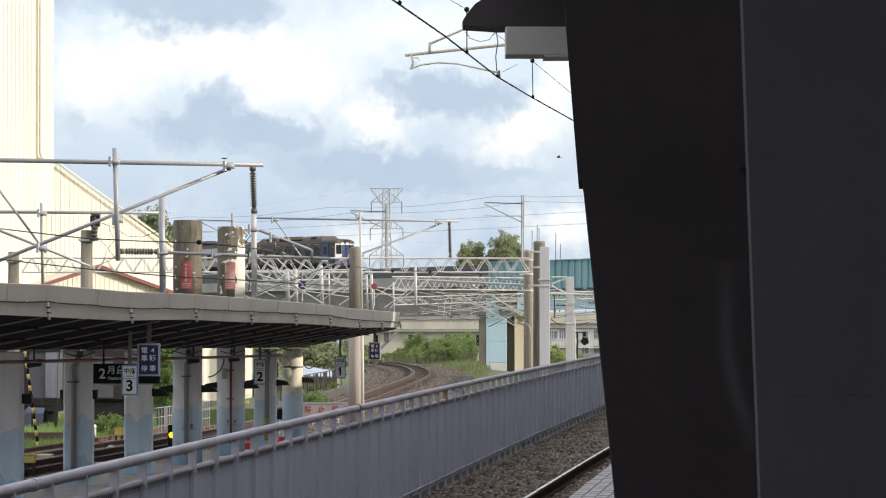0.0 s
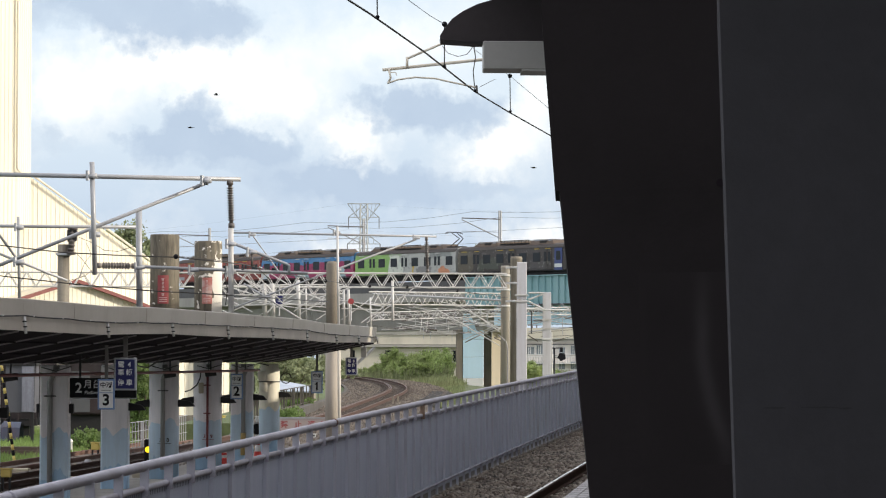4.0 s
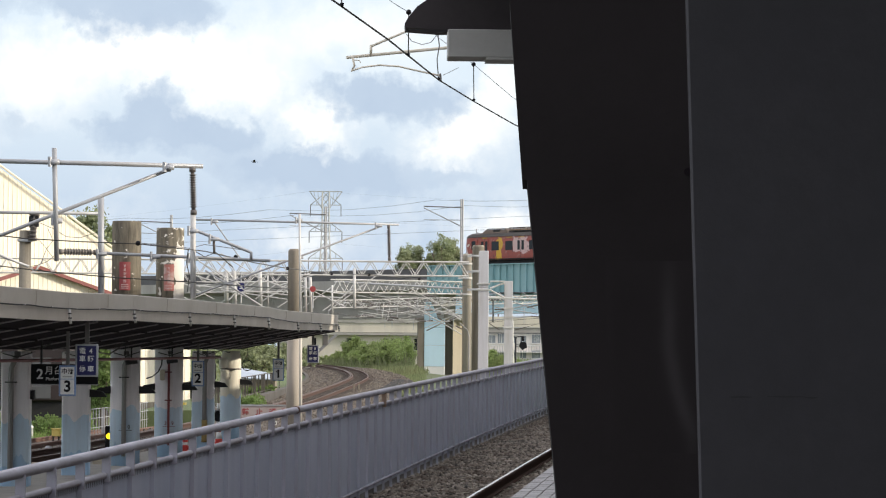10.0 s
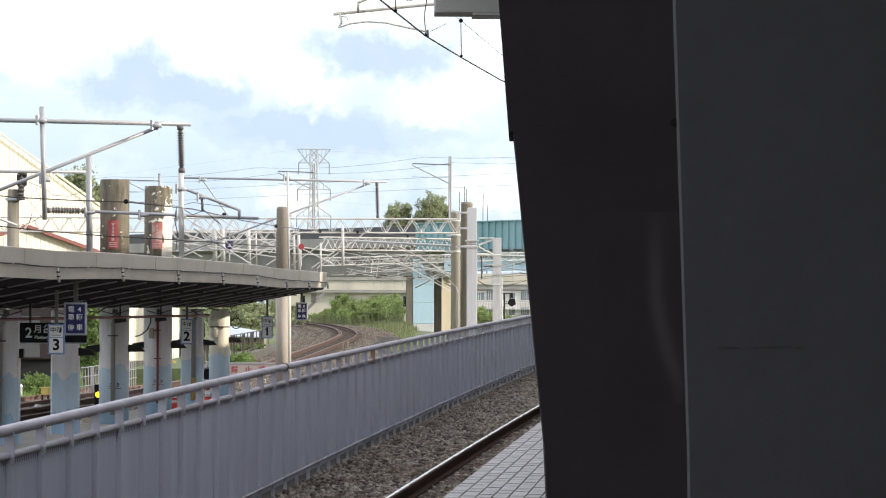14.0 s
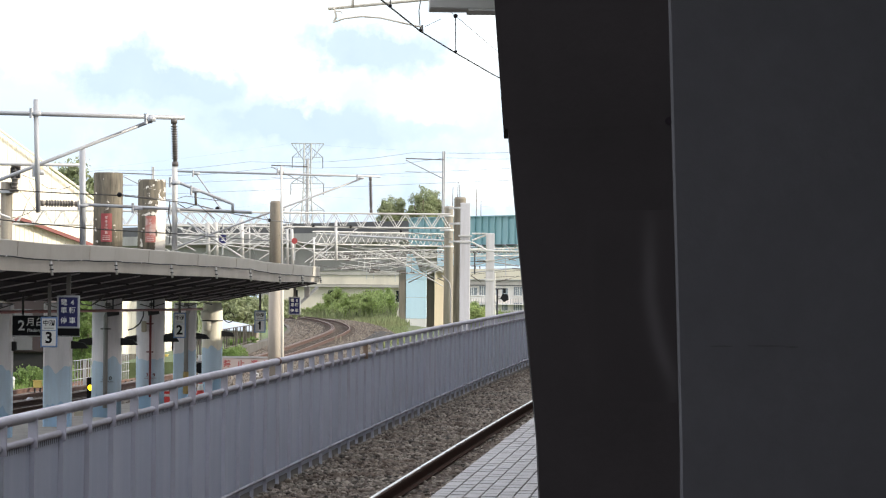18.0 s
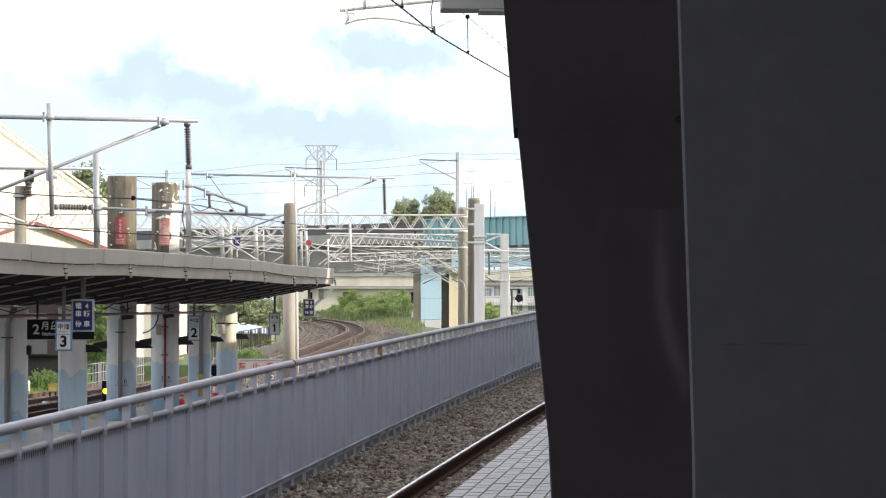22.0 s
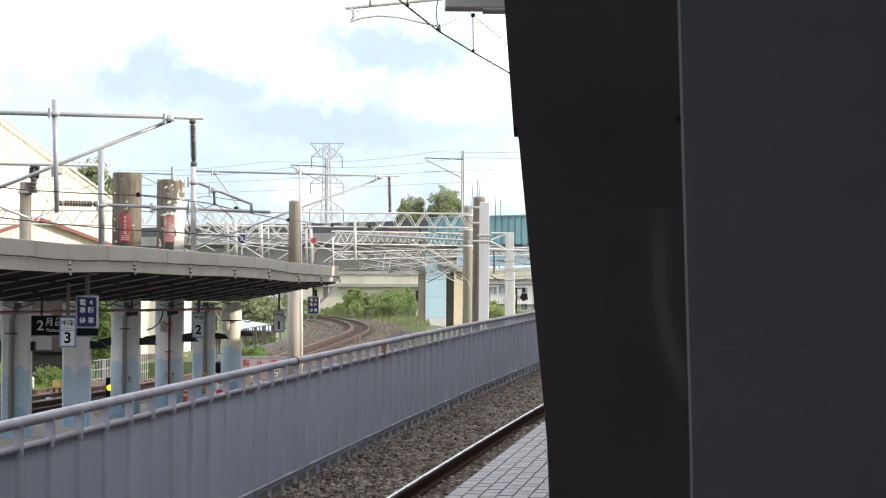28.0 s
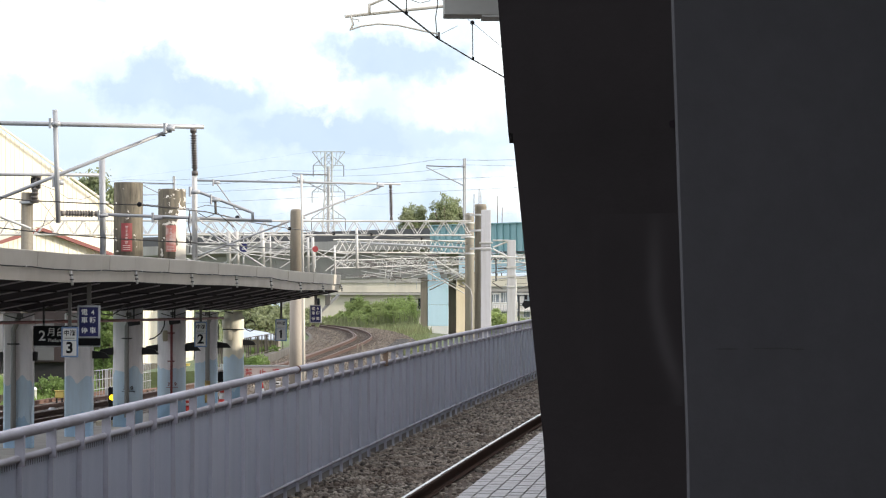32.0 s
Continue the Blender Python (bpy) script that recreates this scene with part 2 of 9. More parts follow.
M["ground"] = surface("ground_grass", (0.085, 0.12, 0.045), 0.95, 0.0, 0.45, 0.6, 0.6, (0.15, 0.145, 0.07), 0.5, 0.08, distance=0.08)
M["grass"] = surface("grass_blades", (0.165, 0.20, 0.092), 0.8, 0.0, 0.3, 3, 0.0, (0.24, 0.235, 0.125), 0.6, 0.12, island=0.35, through=0.4)
M["grass_yard"] = surface("yard_grass_blades", (0.20, 0.31, 0.085), 0.8, 0.0, 0.3, 3, 0.0, (0.26, 0.29, 0.11), 0.6, 0.5, island=0.35, through=0.4)
M["leaf"] = surface("leaves", (0.36, 0.45, 0.17), 0.7, 0.0, 0.3, 3, 0.0, (0.37, 0.40, 0.18), 0.5, 0.3, island=0.4, through=0.5)
M["leaf_low"] = surface("low_shrub_leaves", (0.19, 0.28, 0.085), 0.7, 0.0, 0.3, 3, 0.0, (0.20, 0.24, 0.10), 0.5, 0.6, island=0.4, through=0.4)
M["leaf_dark"] = surface("dark_leaves", (0.05, 0.085, 0.03), 0.7, 0.0, 0.3, 3, 0.0, (0.09, 0.11, 0.035), 0.5, 0.2, island=0.4, through=0.4)
M["leaf_tree"] = surface("tree_leaves", (0.30, 0.34, 0.19), 0.7, 0.0, 0.3, 3, 0.0, (0.22, 0.225, 0.13), 0.5, 0.25, island=0.45, through=0.4)
M["bark"] = surface("bark", (0.13, 0.10, 0.075), 0.9, 0.0, 0.3, 4, 0.5)
M["tile"] = surface("paving_tile", (0.105, 0.096, 0.097), 0.42, 0.0, 0.6, 5, 0.35, (0.20, 0.188, 0.185), 0.75, 3.0, random=0.3)
M["tile_far"] = surface("paving_tile_beyond", (0.105, 0.096, 0.097), 0.42, 0.0, 0.6, 5, 0.35, (0.20, 0.188, 0.185), 0.75, 3.0, island=0.3)
M["grout"] = surface("grout", (0.085, 0.08, 0.08), 0.9, 0.0, 0.2, 5, 0.2)
M["concrete"] = surface("concrete", (0.40, 0.385, 0.355), 0.85, 0.0, 0.12, 2, 0.25, (0.24, 0.225, 0.20), 0.5, 0.5, True)
M["concrete_old"] = surface("weathered_concrete", (0.27, 0.24, 0.19), 0.9, 0.0, 0.25, 3, 0.4, (0.10, 0.085, 0.065), 0.75, 0.9, True)
M["viaduct"] = surface("viaduct_concrete", (0.37, 0.36, 0.33), 0.85, 0.0, 0.1, 0.6, 0.1, (0.25, 0.24, 0.22), 0.55, 0.12, True)
M["viaduct_dark"] = surface("viaduct_parapet", (0.11, 0.11, 0.115), 0.85, 0.0, 0.12, 0.6, 0.1, (0.07, 0.07, 0.07), 0.5, 0.15, True)
M["fascia"] = surface("fascia_sheet", (0.50, 0.455, 0.395), 0.6, 0.0, 0.05, 2, 0.06, (0.36, 0.32, 0.265), 0.5, 0.45)
M["fascia_low"] = surface("lower_fascia_sheet", (0.485, 0.43, 0.37), 0.6, 0.0, 0.06, 2, 0.06, (0.31, 0.275, 0.23), 0.5, 0.6)
# base colour lowered to near black to carry the canopy's shade
M["soffit"] = surface("shaded_soffit_sheet", (0.0170, 0.0125, 0.0160), 0.85, 0.0, 0.1, 3, 0.08, (0.020, 0.018, 0.021), 0.5, 0.7, gloss=0.05)
M["purlin"] = surface("purlin_steel", (0.38, 0.34, 0.37), 0.7, 0.0, 0.1, 3, 0.08, gloss=0.1)
M["galv"] = surface("galvanised_steel", (0.39, 0.40, 0.42), 0.5, 0.25, 0.1, 5, 0.1, (0.30, 0.285, 0.27), 0.55, 1.1)
M["galv_white"] = surface("pale_galvanised_steel", (0.60, 0.59, 0.575), 0.55, 0.1, 0.12, 4, 0.08, (0.34, 0.31, 0.28), 0.6, 1.1)
M["pole_white"] = surface("cream_white_pole_paint", (0.58, 0.54, 0.475), 0.6, 0.0, 0.1, 4, 0.08, (0.45, 0.38, 0.28), 0.5, 1.0, True)
M["insulator_pale"] = surface("dusty_insulator", (0.22, 0.195, 0.17), 0.5, 0.0, 0.2, 5, 0.05)
M["insulator"] = surface("insulator_ceramic", (0.115, 0.10, 0.092), 0.3, 0.0, 0.2, 5, 0.05)
M["wire"] = surface("wire", (0.06, 0.055, 0.05), 0.6, 0.4, 0.1, 5, 0.0)
M["wire_far"] = surface("distant_line", (0.46, 0.51, 0.57), 0.6, 0.1, 0.1, 5, 0.0)
M["wire_pale"] = surface("far_wire", (0.30, 0.33, 0.37), 0.6, 0.2, 0.1, 5, 0.0)
M["cream"] = surface("cream_sheet", (0.80, 0.74, 0.60), 0.55, 0.0, 0.04, 2, 0.03, (0.70, 0.62, 0.48), 0.3, 0.25, True)
M["cream_trim"] = surface("cream_trim", (0.72, 0.66, 0.54), 0.5, 0.0, 0.05, 2, 0.03)
M["red_trim"] = surface("red_trim", (0.18, 0.036, 0.030), 0.55, 0.0, 0.1, 2, 0.05)
M["teal"] = surface("teal_paint", (0.26, 0.43, 0.46), 0.5, 0.0, 0.07, 0.6, 0.05, (0.15, 0.32, 0.35), 0.5, 0.2, True)
M["blue_panel"] = surface("pale_blue_panel", (0.60, 0.81, 0.93), 0.5, 0.0, 0.05, 0.6, 0.05, (0.46, 0.66, 0.79), 0.35, 0.2, True)
M["beige"] = surface("beige_concrete", (0.50, 0.44, 0.33), 0.8, 0.0, 0.08, 0.8, 0.1, (0.36, 0.31, 0.23), 0.4, 0.3, True)
M["white"] = surface("white_paint", (0.78, 0.78, 0.77), 0.55, 0.0, 0.05, 3, 0.05, (0.55, 0.54, 0.52), 0.35, 0.8)
M["navy"] = surface("navy_enamel", (0.028, 0.030, 0.115), 0.55, 0.0, 0.06, 4, 0.0, gloss=0.2)
M["frame_blue"] = surface("blue_frame_enamel", (0.16, 0.25, 0.46), 0.4, 0.0, 0.06, 4, 0.0)
M["black"] = surface("black_enamel", (0.010, 0.010, 0.012), 0.6, 0.0, 0.1, 4, 0.0, gloss=0.15)
M["dark"] = surface("dark_steel", (0.028, 0.027, 0.028), 0.6, 0.0, 0.2, 4, 0.1, gloss=0.25)
M["pillar"] = surface("pillar_left_tone", (0.0165, 0.0137, 0.0146), 0.75, 0.0, 0.15, 2.5, 0.15, (0.0112, 0.0095, 0.0098), 0.6, 1.6, gloss=0.06)
M["scuff"] = surface("scuffed_paint", (0.048, 0.045, 0.050), 0.8, 0.0, 0.3, 8, 0.2)
M["beam"] = surface("eave_beam_paint", (0.050, 0.042, 0.045), 0.6, 0.0, 0.15, 3, 0.1, gloss=0.25)
M["drain"] = surface("dark_drain_concrete", (0.075, 0.066, 0.055), 0.9, 0.0, 0.3, 2, 0.3)
M["pole_pale"] = surface("pale_weathered_pole", (0.225, 0.195, 0.155), 0.85, 0.0, 0.2, 3, 0.3, (0.14, 0.135, 0.10), 0.65, 0.8, True)
M["hut_grey"] = surface("blue_grey_hut_sheet", (0.085, 0.085, 0.10), 0.7, 0.0, 0.15, 3, 0.1, (0.07, 0.07, 0.08), 0.6, 1.0)
M["pillar_grey"] = surface("pillar_right_tone", (0.085, 0.083, 0.092), 0.7, 0.0, 0.14, 2.5, 0.2, (0.066, 0.065, 0.072), 0.6, 1.3, gloss=0.15)
M["grey_box"] = surface("grey_gutter_paint", (0.46, 0.45, 0.43), 0.6, 0.0, 0.08, 3, 0.08)
M["yellow"] = surface("yellow_paint", (0.68, 0.53, 0.15), 0.5, 0.0, 0.1, 4, 0.05, (0.45, 0.30, 0.06), 0.4, 2.0)
M["red"] = surface("red_paint", (0.55, 0.045, 0.035), 0.5, 0.0, 0.1, 4, 0.05)
M["marker_red"] = surface("dull_red_enamel", (0.36, 0.05, 0.05), 0.5, 0.0, 0.1, 4, 0.05)
M["maroon"] = surface("maroon_pipe_paint", (0.20, 0.045, 0.045), 0.5, 0.0, 0.12, 4, 0.05)
M["pipe"] = surface("grey_pipe", (0.27, 0.26, 0.25), 0.5, 0.0, 0.1, 4, 0.05)
M["hanger"] = surface("dull_hanger_steel", (0.115, 0.105, 0.10), 0.6, 0.0, 0.15, 4, 0.05)
M["glass_dark"] = surface("dark_window_glass", (0.014, 0.016, 0.02), 0.2, 0.0, 0.1, 3, 0.0, gloss=0.2)
M["lamp_yellow"] = glow("yellow_signal_lamp", (1.0, 0.72, 0.02), 2.2)
M["lamp_warm"] = glow("train_headlamp", (1.0, 0.93, 0.8), 1.5)
M["pink_panel"] = surface("pink_board_paint", (0.40, 0.335, 0.315), 0.6, 0.0, 0.06, 3, 0.05)
M["roof_sheet"] = surface("pale_roof_sheet", (0.36, 0.42, 0.50), 0.45, 0.1, 0.06, 1, 0.05)
M["building"] = surface("far_wall_plaster", (0.60, 0.56, 0.47), 0.85, 0.0, 0.07, 0.5, 0.05, (0.36, 0.34, 0.30), 0.5, 0.08, True)
M["house_white"] = surface("house_white_plaster", (0.74, 0.71, 0.68), 0.8, 0.0, 0.08, 0.5, 0.05, (0.52, 0.48, 0.45), 0.5, 0.4, True)
M["pole_cream"] = surface("cream_grey_pole_concrete", (0.36, 0.32, 0.272), 0.85, 0.0, 0.12, 3, 0.2, (0.27, 0.235, 0.195), 0.6, 0.9, True)
M["pole_tan"] = surface("tan_pole_concrete", (0.37, 0.335, 0.29), 0.85, 0.0, 0.12, 3, 0.2, (0.24, 0.21, 0.18), 0.6, 0.9, True)
M["pole_grey"] = surface("pale_grey_pole_concrete", (0.53, 0.52, 0.54), 0.85, 0.0, 0.1, 3, 0.2, (0.40, 0.38, 0.37), 0.6, 1.2, True)
M["sleeper"] = surface("concrete_sleeper", (0.28, 0.26, 0.23), 0.9, 0.0, 0.15, 4, 0.3, (0.15, 0.11, 0.08), 0.6, 0.8, random=0.12)
M["sleeper_dark"] = surface("dusty_brown_sleeper", (0.115, 0.095, 0.08), 0.95, 0.0, 0.25, 4, 0.3, (0.07, 0.052, 0.042), 0.6, 0.8, random=0.2)
M["pylon"] = surface("far_pylon_steel", (0.42, 0.43, 0.43), 0.6, 0.3, 0.08, 1, 0.0)


def wave_paint(name="sea_painted_column", base=(0.86, 0.815, 0.82)):
    """Column paint with a pale blue sea painted round the foot, in two tones."""
    m = bpy.data.materials.new(name)
    m.use_nodes = True
    n = Nodes(m.node_tree)
    geo = n.add("ShaderNodeNewGeometry")
    sep = n.add("ShaderNodeSeparateXYZ")
    n.link(geo.outputs["Position"], sep.inputs[0])
    mp = n.add("ShaderNodeMapping")
    mp.inputs["Scale"].default_value = (1.0, 1.0, 0.0)
    n.link(geo.outputs["Position"], mp.inputs[0])
    a = n.add("ShaderNodeTexNoise", Scale=3.2, Detail=1.5, Roughness=0.45)
    n.link(mp.outputs[0], a.inputs["Vector"])
    b = n.add("ShaderNodeTexNoise", Scale=5.0, Detail=1.0, Roughness=0.4)
    n.link(mp.outputs[0], b.inputs["Vector"])
    grime = n.add("ShaderNodeTexNoise", Scale=1.3, Detail=6.0, Roughness=0.65)
    mg = n.add("ShaderNodeMapping")
    mg.inputs["Scale"].default_value = (3.0, 3.0, 0.5)
    n.link(geo.outputs["Position"], mg.inputs[0])
    n.link(mg.outputs[0], grime.inputs["Vector"])
    h1 = n.math("MULTIPLY_ADD", a.outputs[0], 0.75, 1.05)
    h2 = n.math("MULTIPLY_ADD", b.outputs[0], 0.9, 0.12)
    c = n.mix(n.math("LESS_THAN", sep.outputs[2], h1), base, (0.56, 0.69, 0.80))
    c = n.mix(n.math("LESS_THAN", sep.outputs[2], h2), c, (0.37, 0.55, 0.73))
    g = n.ramp(grime.outputs[0], [(0.45, 0.0), (0.75, 1.0)])
    c = n.mix(n.math("MULTIPLY", g, 0.4), c, (0.33, 0.32, 0.31))
    s = n.add("ShaderNodeBsdfPrincipled", Roughness=0.65)
    n.link(c, s.inputs["Base Color"])
    o = n.add("ShaderNodeOutputMaterial")
    n.link(s.outputs[0], o.inputs[0])
    return m


M["sea"] = wave_paint()
M["sea_cream"] = wave_paint("sea_painted_cream_column", (0.82, 0.76, 0.62))


# ---- mesh helpers ----
def hang(ob, parent):
    """Makes ob a part of parent; ob's own coordinates stay those of the place."""
    if parent is not None:
        ob.parent = parent
        if parent.type == "EMPTY":
            ob.matrix_parent_inverse = Matrix.Translation(-parent.location)


def part(name, bm, material, parent=None, label=""):
    me = bpy.data.meshes.new(name)
    bm.normal_update()
    bm.to_mesh(me)
    bm.free()
    me.materials.append(M[material] if isinstance(material, str) else material)
    ob = new(name, me)
    hang(ob, parent)
    if label:
        tagged(ob, label)
    return ob


def share(name, me, parent, m):
    ob = new(name, me)
    hang(ob, parent)
    ob.matrix_basis = m
    return ob


def thing(name, x, y, z, label, category, group="", kind=""):
    ob = new(name)
    ob.location = (x, y, z)
    ob.empty_display_size = 0.2
    return tagged(ob, label, category, group, kind)


def box(bm, x0, x1, y0, y1, z0, z1, bevel=0.0):
    vs = [bm.verts.new(p) for p in ((x0, y0, z0), (x1, y0, z0), (x1, y1, z0), (x0, y1, z0), (x0, y0, z1), (x1, y0, z1), (x1, y1, z1), (x0, y1, z1))]
    fs = [bm.faces.new([vs[i] for i in f]) for f in ((3, 2, 1, 0), (4, 5, 6, 7), (0, 1, 5, 4), (1, 2, 6, 5), (2, 3, 7, 6), (3, 0, 4, 7))]
    if bevel:
        bmesh.ops.bevel(bm, geom=list({e for f in fs for e in f.edges}), offset=bevel, segments=1, affect="EDGES")
    return bm


def cuboid(*a, bevel=0.0):
    return box(bmesh.new(), *a, bevel=bevel)


def ring(bm, c, u, v, r, n):
    return [bm.verts.new(c + u * (r * math.cos(2 * math.pi * i / n)) + v * (r * math.sin(2 * math.pi * i / n))) for i in range(n)]


def skin(bm, a, b):
    n = len(a)
    for i in range(n):
        f = bm.faces.new((a[i], a[(i + 1) % n], b[(i + 1) % n], b[i]))
        f.smooth = n > 6


def rod(bm, p, q, r, n=8, r2=None):
    """A round bar from p to q, with flat ends."""
    p, q = Vector(p), Vector(q)
    d = (q - p).normalized()
    u = d.orthogonal().normalized()
    v = d.cross(u)
    a, b = ring(bm, p, u, v, r, n), ring(bm, q, u, v, r if r2 is None else r2, n)
    skin(bm, a, b)
    bm.faces.new(a[::-1])
    bm.faces.new(b)
    return bm


def bar(p, q, r, n=8, r2=None):
    return rod(bmesh.new(), p, q, r, n, r2)


def pipe(bm, points, r, n=8):
    """A round pipe along a line of points."""
    points = [Vector(p) for p in points]
    last = None
    u = None
    for i, p in enumerate(points):
        d = (points[min(i + 1, len(points) - 1)] - points[max(i - 1, 0)]).normalized()
        u = (u - d * u.dot(d)).normalized() if u is not None else d.orthogonal().normalized()
        now = ring(bm, p, u, d.cross(u), r, n)
        if last:
            skin(bm, last, now)
        else:
            bm.faces.new(now[::-1])
        last = now
    bm.faces.new(last)
    return bm


def tube(points, r, n=8):
    return pipe(bmesh.new(), points, r, n)


def turned(bm, x, y, profile, n=20):
    """A turned shape about the upright through (x, y); profile: radius and height from the foot up."""
    last = None
    for r, z in profile:
        now = ring(bm, Vector((x, y, z)), Vector((1, 0, 0)), Vector((0, 1, 0)), max(r, 0.001), n)
        if last:
            skin(bm, last, now)
        else:
            bm.faces.new(now[::-1])
        last = now
    bm.faces.new(last)
    return bm


def sweep(bm, line, profile, closed=True):
    """Sweeps a profile (sideways, up) along a line of points in plan, upright all the way."""
    last = None
    for i, p in enumerate(line):
        a, b = line[max(i - 1, 0)], line[min(i + 1, len(line) - 1)]
        d = Vector((b[0] - a[0], b[1] - a[1], 0)).normalized()
        s = Vector((d.y, -d.x, 0))
        now = [bm.verts.new(Vector(p) + s * o + Vector((0, 0, h))) for o, h in profile]
        n = len(now)
        if last:
            for j in range(n if closed else n - 1):
                bm.faces.new((last[j], now[j], now[(j + 1) % n], last[(j + 1) % n]))
        elif closed:
            bm.faces.new(now)
        last = now
    if closed:
        bm.faces.new(last[::-1])
    bmesh.ops.recalc_face_normals(bm, faces=bm.faces)
    return bm


def spline(points, step=2.0):
    """A smooth line through points (catmull-rom), as a list of vectors."""
    pts = [Vector(p) for p in points]
    pts = [pts[0] * 2 - pts[1]] + pts + [pts[-1] * 2 - pts[-2]]
    out = []
    for i in range(1, len(pts) - 2):
        p0, p1, p2, p3 = pts[i - 1:i + 3]
        k = max(2, int((p2 - p1).length / step))
        for j in range(k):
            t = j / k
            out.append(0.5 * ((2 * p1) + (p2 - p0) * t + (2 * p0 - 5 * p1 + 4 * p2 - p3) * t * t + (3 * p1 - p0 - 3 * p2 + p3) * t ** 3))
    out.append(pts[-2])
    return out


def from_arrays(name, verts, faces, material, parent=None, label=""):
    me = bpy.data.meshes.new(name)
    me.from_pydata([tuple(v) for v in verts], [], [tuple(f) for f in faces])
    me.materials.append(M[material])
    ob = new(name, me)
    hang(ob, parent)
    if label:
        tagged(ob, label)
    return ob


def lettering(text, size, material, parent, m, name="lettering", depth=0.002, bold=0.018):
    """Raised writing in the built-in font, turned into a mesh; m: its pose, facing its own -y when rx is 90."""
    cu = bpy.data.curves.new(name, "FONT")
    cu.offset = size * bold
    cu.body, cu.size, cu.extrude, cu.align_x, cu.align_y = text, size, depth, "CENTER", "CENTER"
    tmp = bpy.data.objects.new(name, cu)
    scene.collection.objects.link(tmp)
    me = bpy.data.meshes.new_from_object(tmp.evaluated_get(bpy.context.evaluated_depsgraph_get()))
    bpy.data.objects.remove(tmp)
    bpy.data.curves.remove(cu)
    me.name = name
    me.materials.clear()
    me.materials.append(M[material])
    ob = new(name, me)
    hang(ob, parent)
    ob.matrix_basis = m
    return ob


# ---- the plan: lines on which the place is laid out ----
def fence_line(d, side=0.0, up=0.0):
    """The near track's boundary fence at d metres ahead, foot height, which climbs with the line."""
    return Vector((-4.48 + 0.0783 * d + 0.000164 * d * d + side, d, 0.542 + 0.0086 * d + up))


def rail_line(d, side=0.0, up=0.0):
    """Top of the near track's left rail."""
    return Vector((-4.48 + 0.0783 * d + 0.000164 * d * d + 1.56 + 0.012 * (d - 36.7) + side, d, 0.692 + 0.0086 * d + up))


def edge_line(d, side=0.0, up=0.0):
    """Edge of the platform on which the camera stands."""
    return rail_line(d, 1.62 + side, 0.85 + up)


# near edge of the island platform's canopy, joint by joint, towards the far end
CANOPY = spline([(-8.60, 37.4, 0), (-7.75, 44.0, 0), (-7.03, 50.6, 0), (-6.32, 57.2, 0), (-5.57, 63.8, 0), (-4.88, 70.4, 0), (-4.15, 77.0, 0), (-3.47, 83.6, 0),
                 (-2.88, 90.2, 0), (-2.30, 96.8, 0), (-1.81, 103.4, 0), (-1.37, 110.4, 0)], 1.1)


def along(line, y):
    """The point of a line at y metres ahead."""
    for a, b in zip(line, line[1:]):
        if a.y <= y <= b.y:
            return a.lerp(b, (y - a.y) / (b.y - a.y))
    return line[0].copy() if y < line[0].y else line[-1].copy()


# heights of the canopy's fascia along its length: top, joint of the two sheets, lower edge
FASCIA_Y = (37.4, 50.6, 57.2, 60.5, 63.8, 67.1, 70.4, 73.7, 77.0, 83.6, 90.2, 93.5, 96.8, 103.4, 110.4)
FASCIA_Z = ((3.95, 3.881, 3.933, 3.924, 3.911, 3.942, 3.961, 3.960, 3.967, 3.961, 3.963, 3.922, 3.922, 3.933, 3.953),
            (3.65, 3.596, 3.664, 3.649, 3.626, 3.658, 3.679, 3.683, 3.690, 3.702, 3.709, 3.660, 3.639, 3.650, 3.659),
            (3.44, 3.437, 3.423, 3.409, 3.401, 3.437, 3.465, 3.452, 3.449, 3.467, 3.454, 3.426, 3.418, 3.456, 3.503))


def sag(y, k):
    return float(np.interp(y, FASCIA_Y, FASCIA_Z[k]))


def ribbon(line, section):
    """A strip along a line whose section (sideways, up) follows from the place along it."""
    bm = bmesh.new()
    last = None
    for i, p in enumerate(line):
        a, b = line[max(i - 1, 0)], line[min(i + 1, len(line) - 1)]
        d = Vector((b.x - a.x, b.y - a.y, 0)).normalized()
        now = [bm.verts.new((p.x + d.y * o, p.y - d.x * o, h)) for o, h in section(p.y)]
        n = len(now)
        if last:
            for j in range(n):
                bm.faces.new((last[j], now[j], now[(j + 1) % n], last[(j + 1) % n]))
        else:
            bm.faces.new(now)
        last = now
    bm.faces.new(last[::-1])
    bmesh.ops.recalc_face_normals(bm, faces=bm.faces)
    return bm


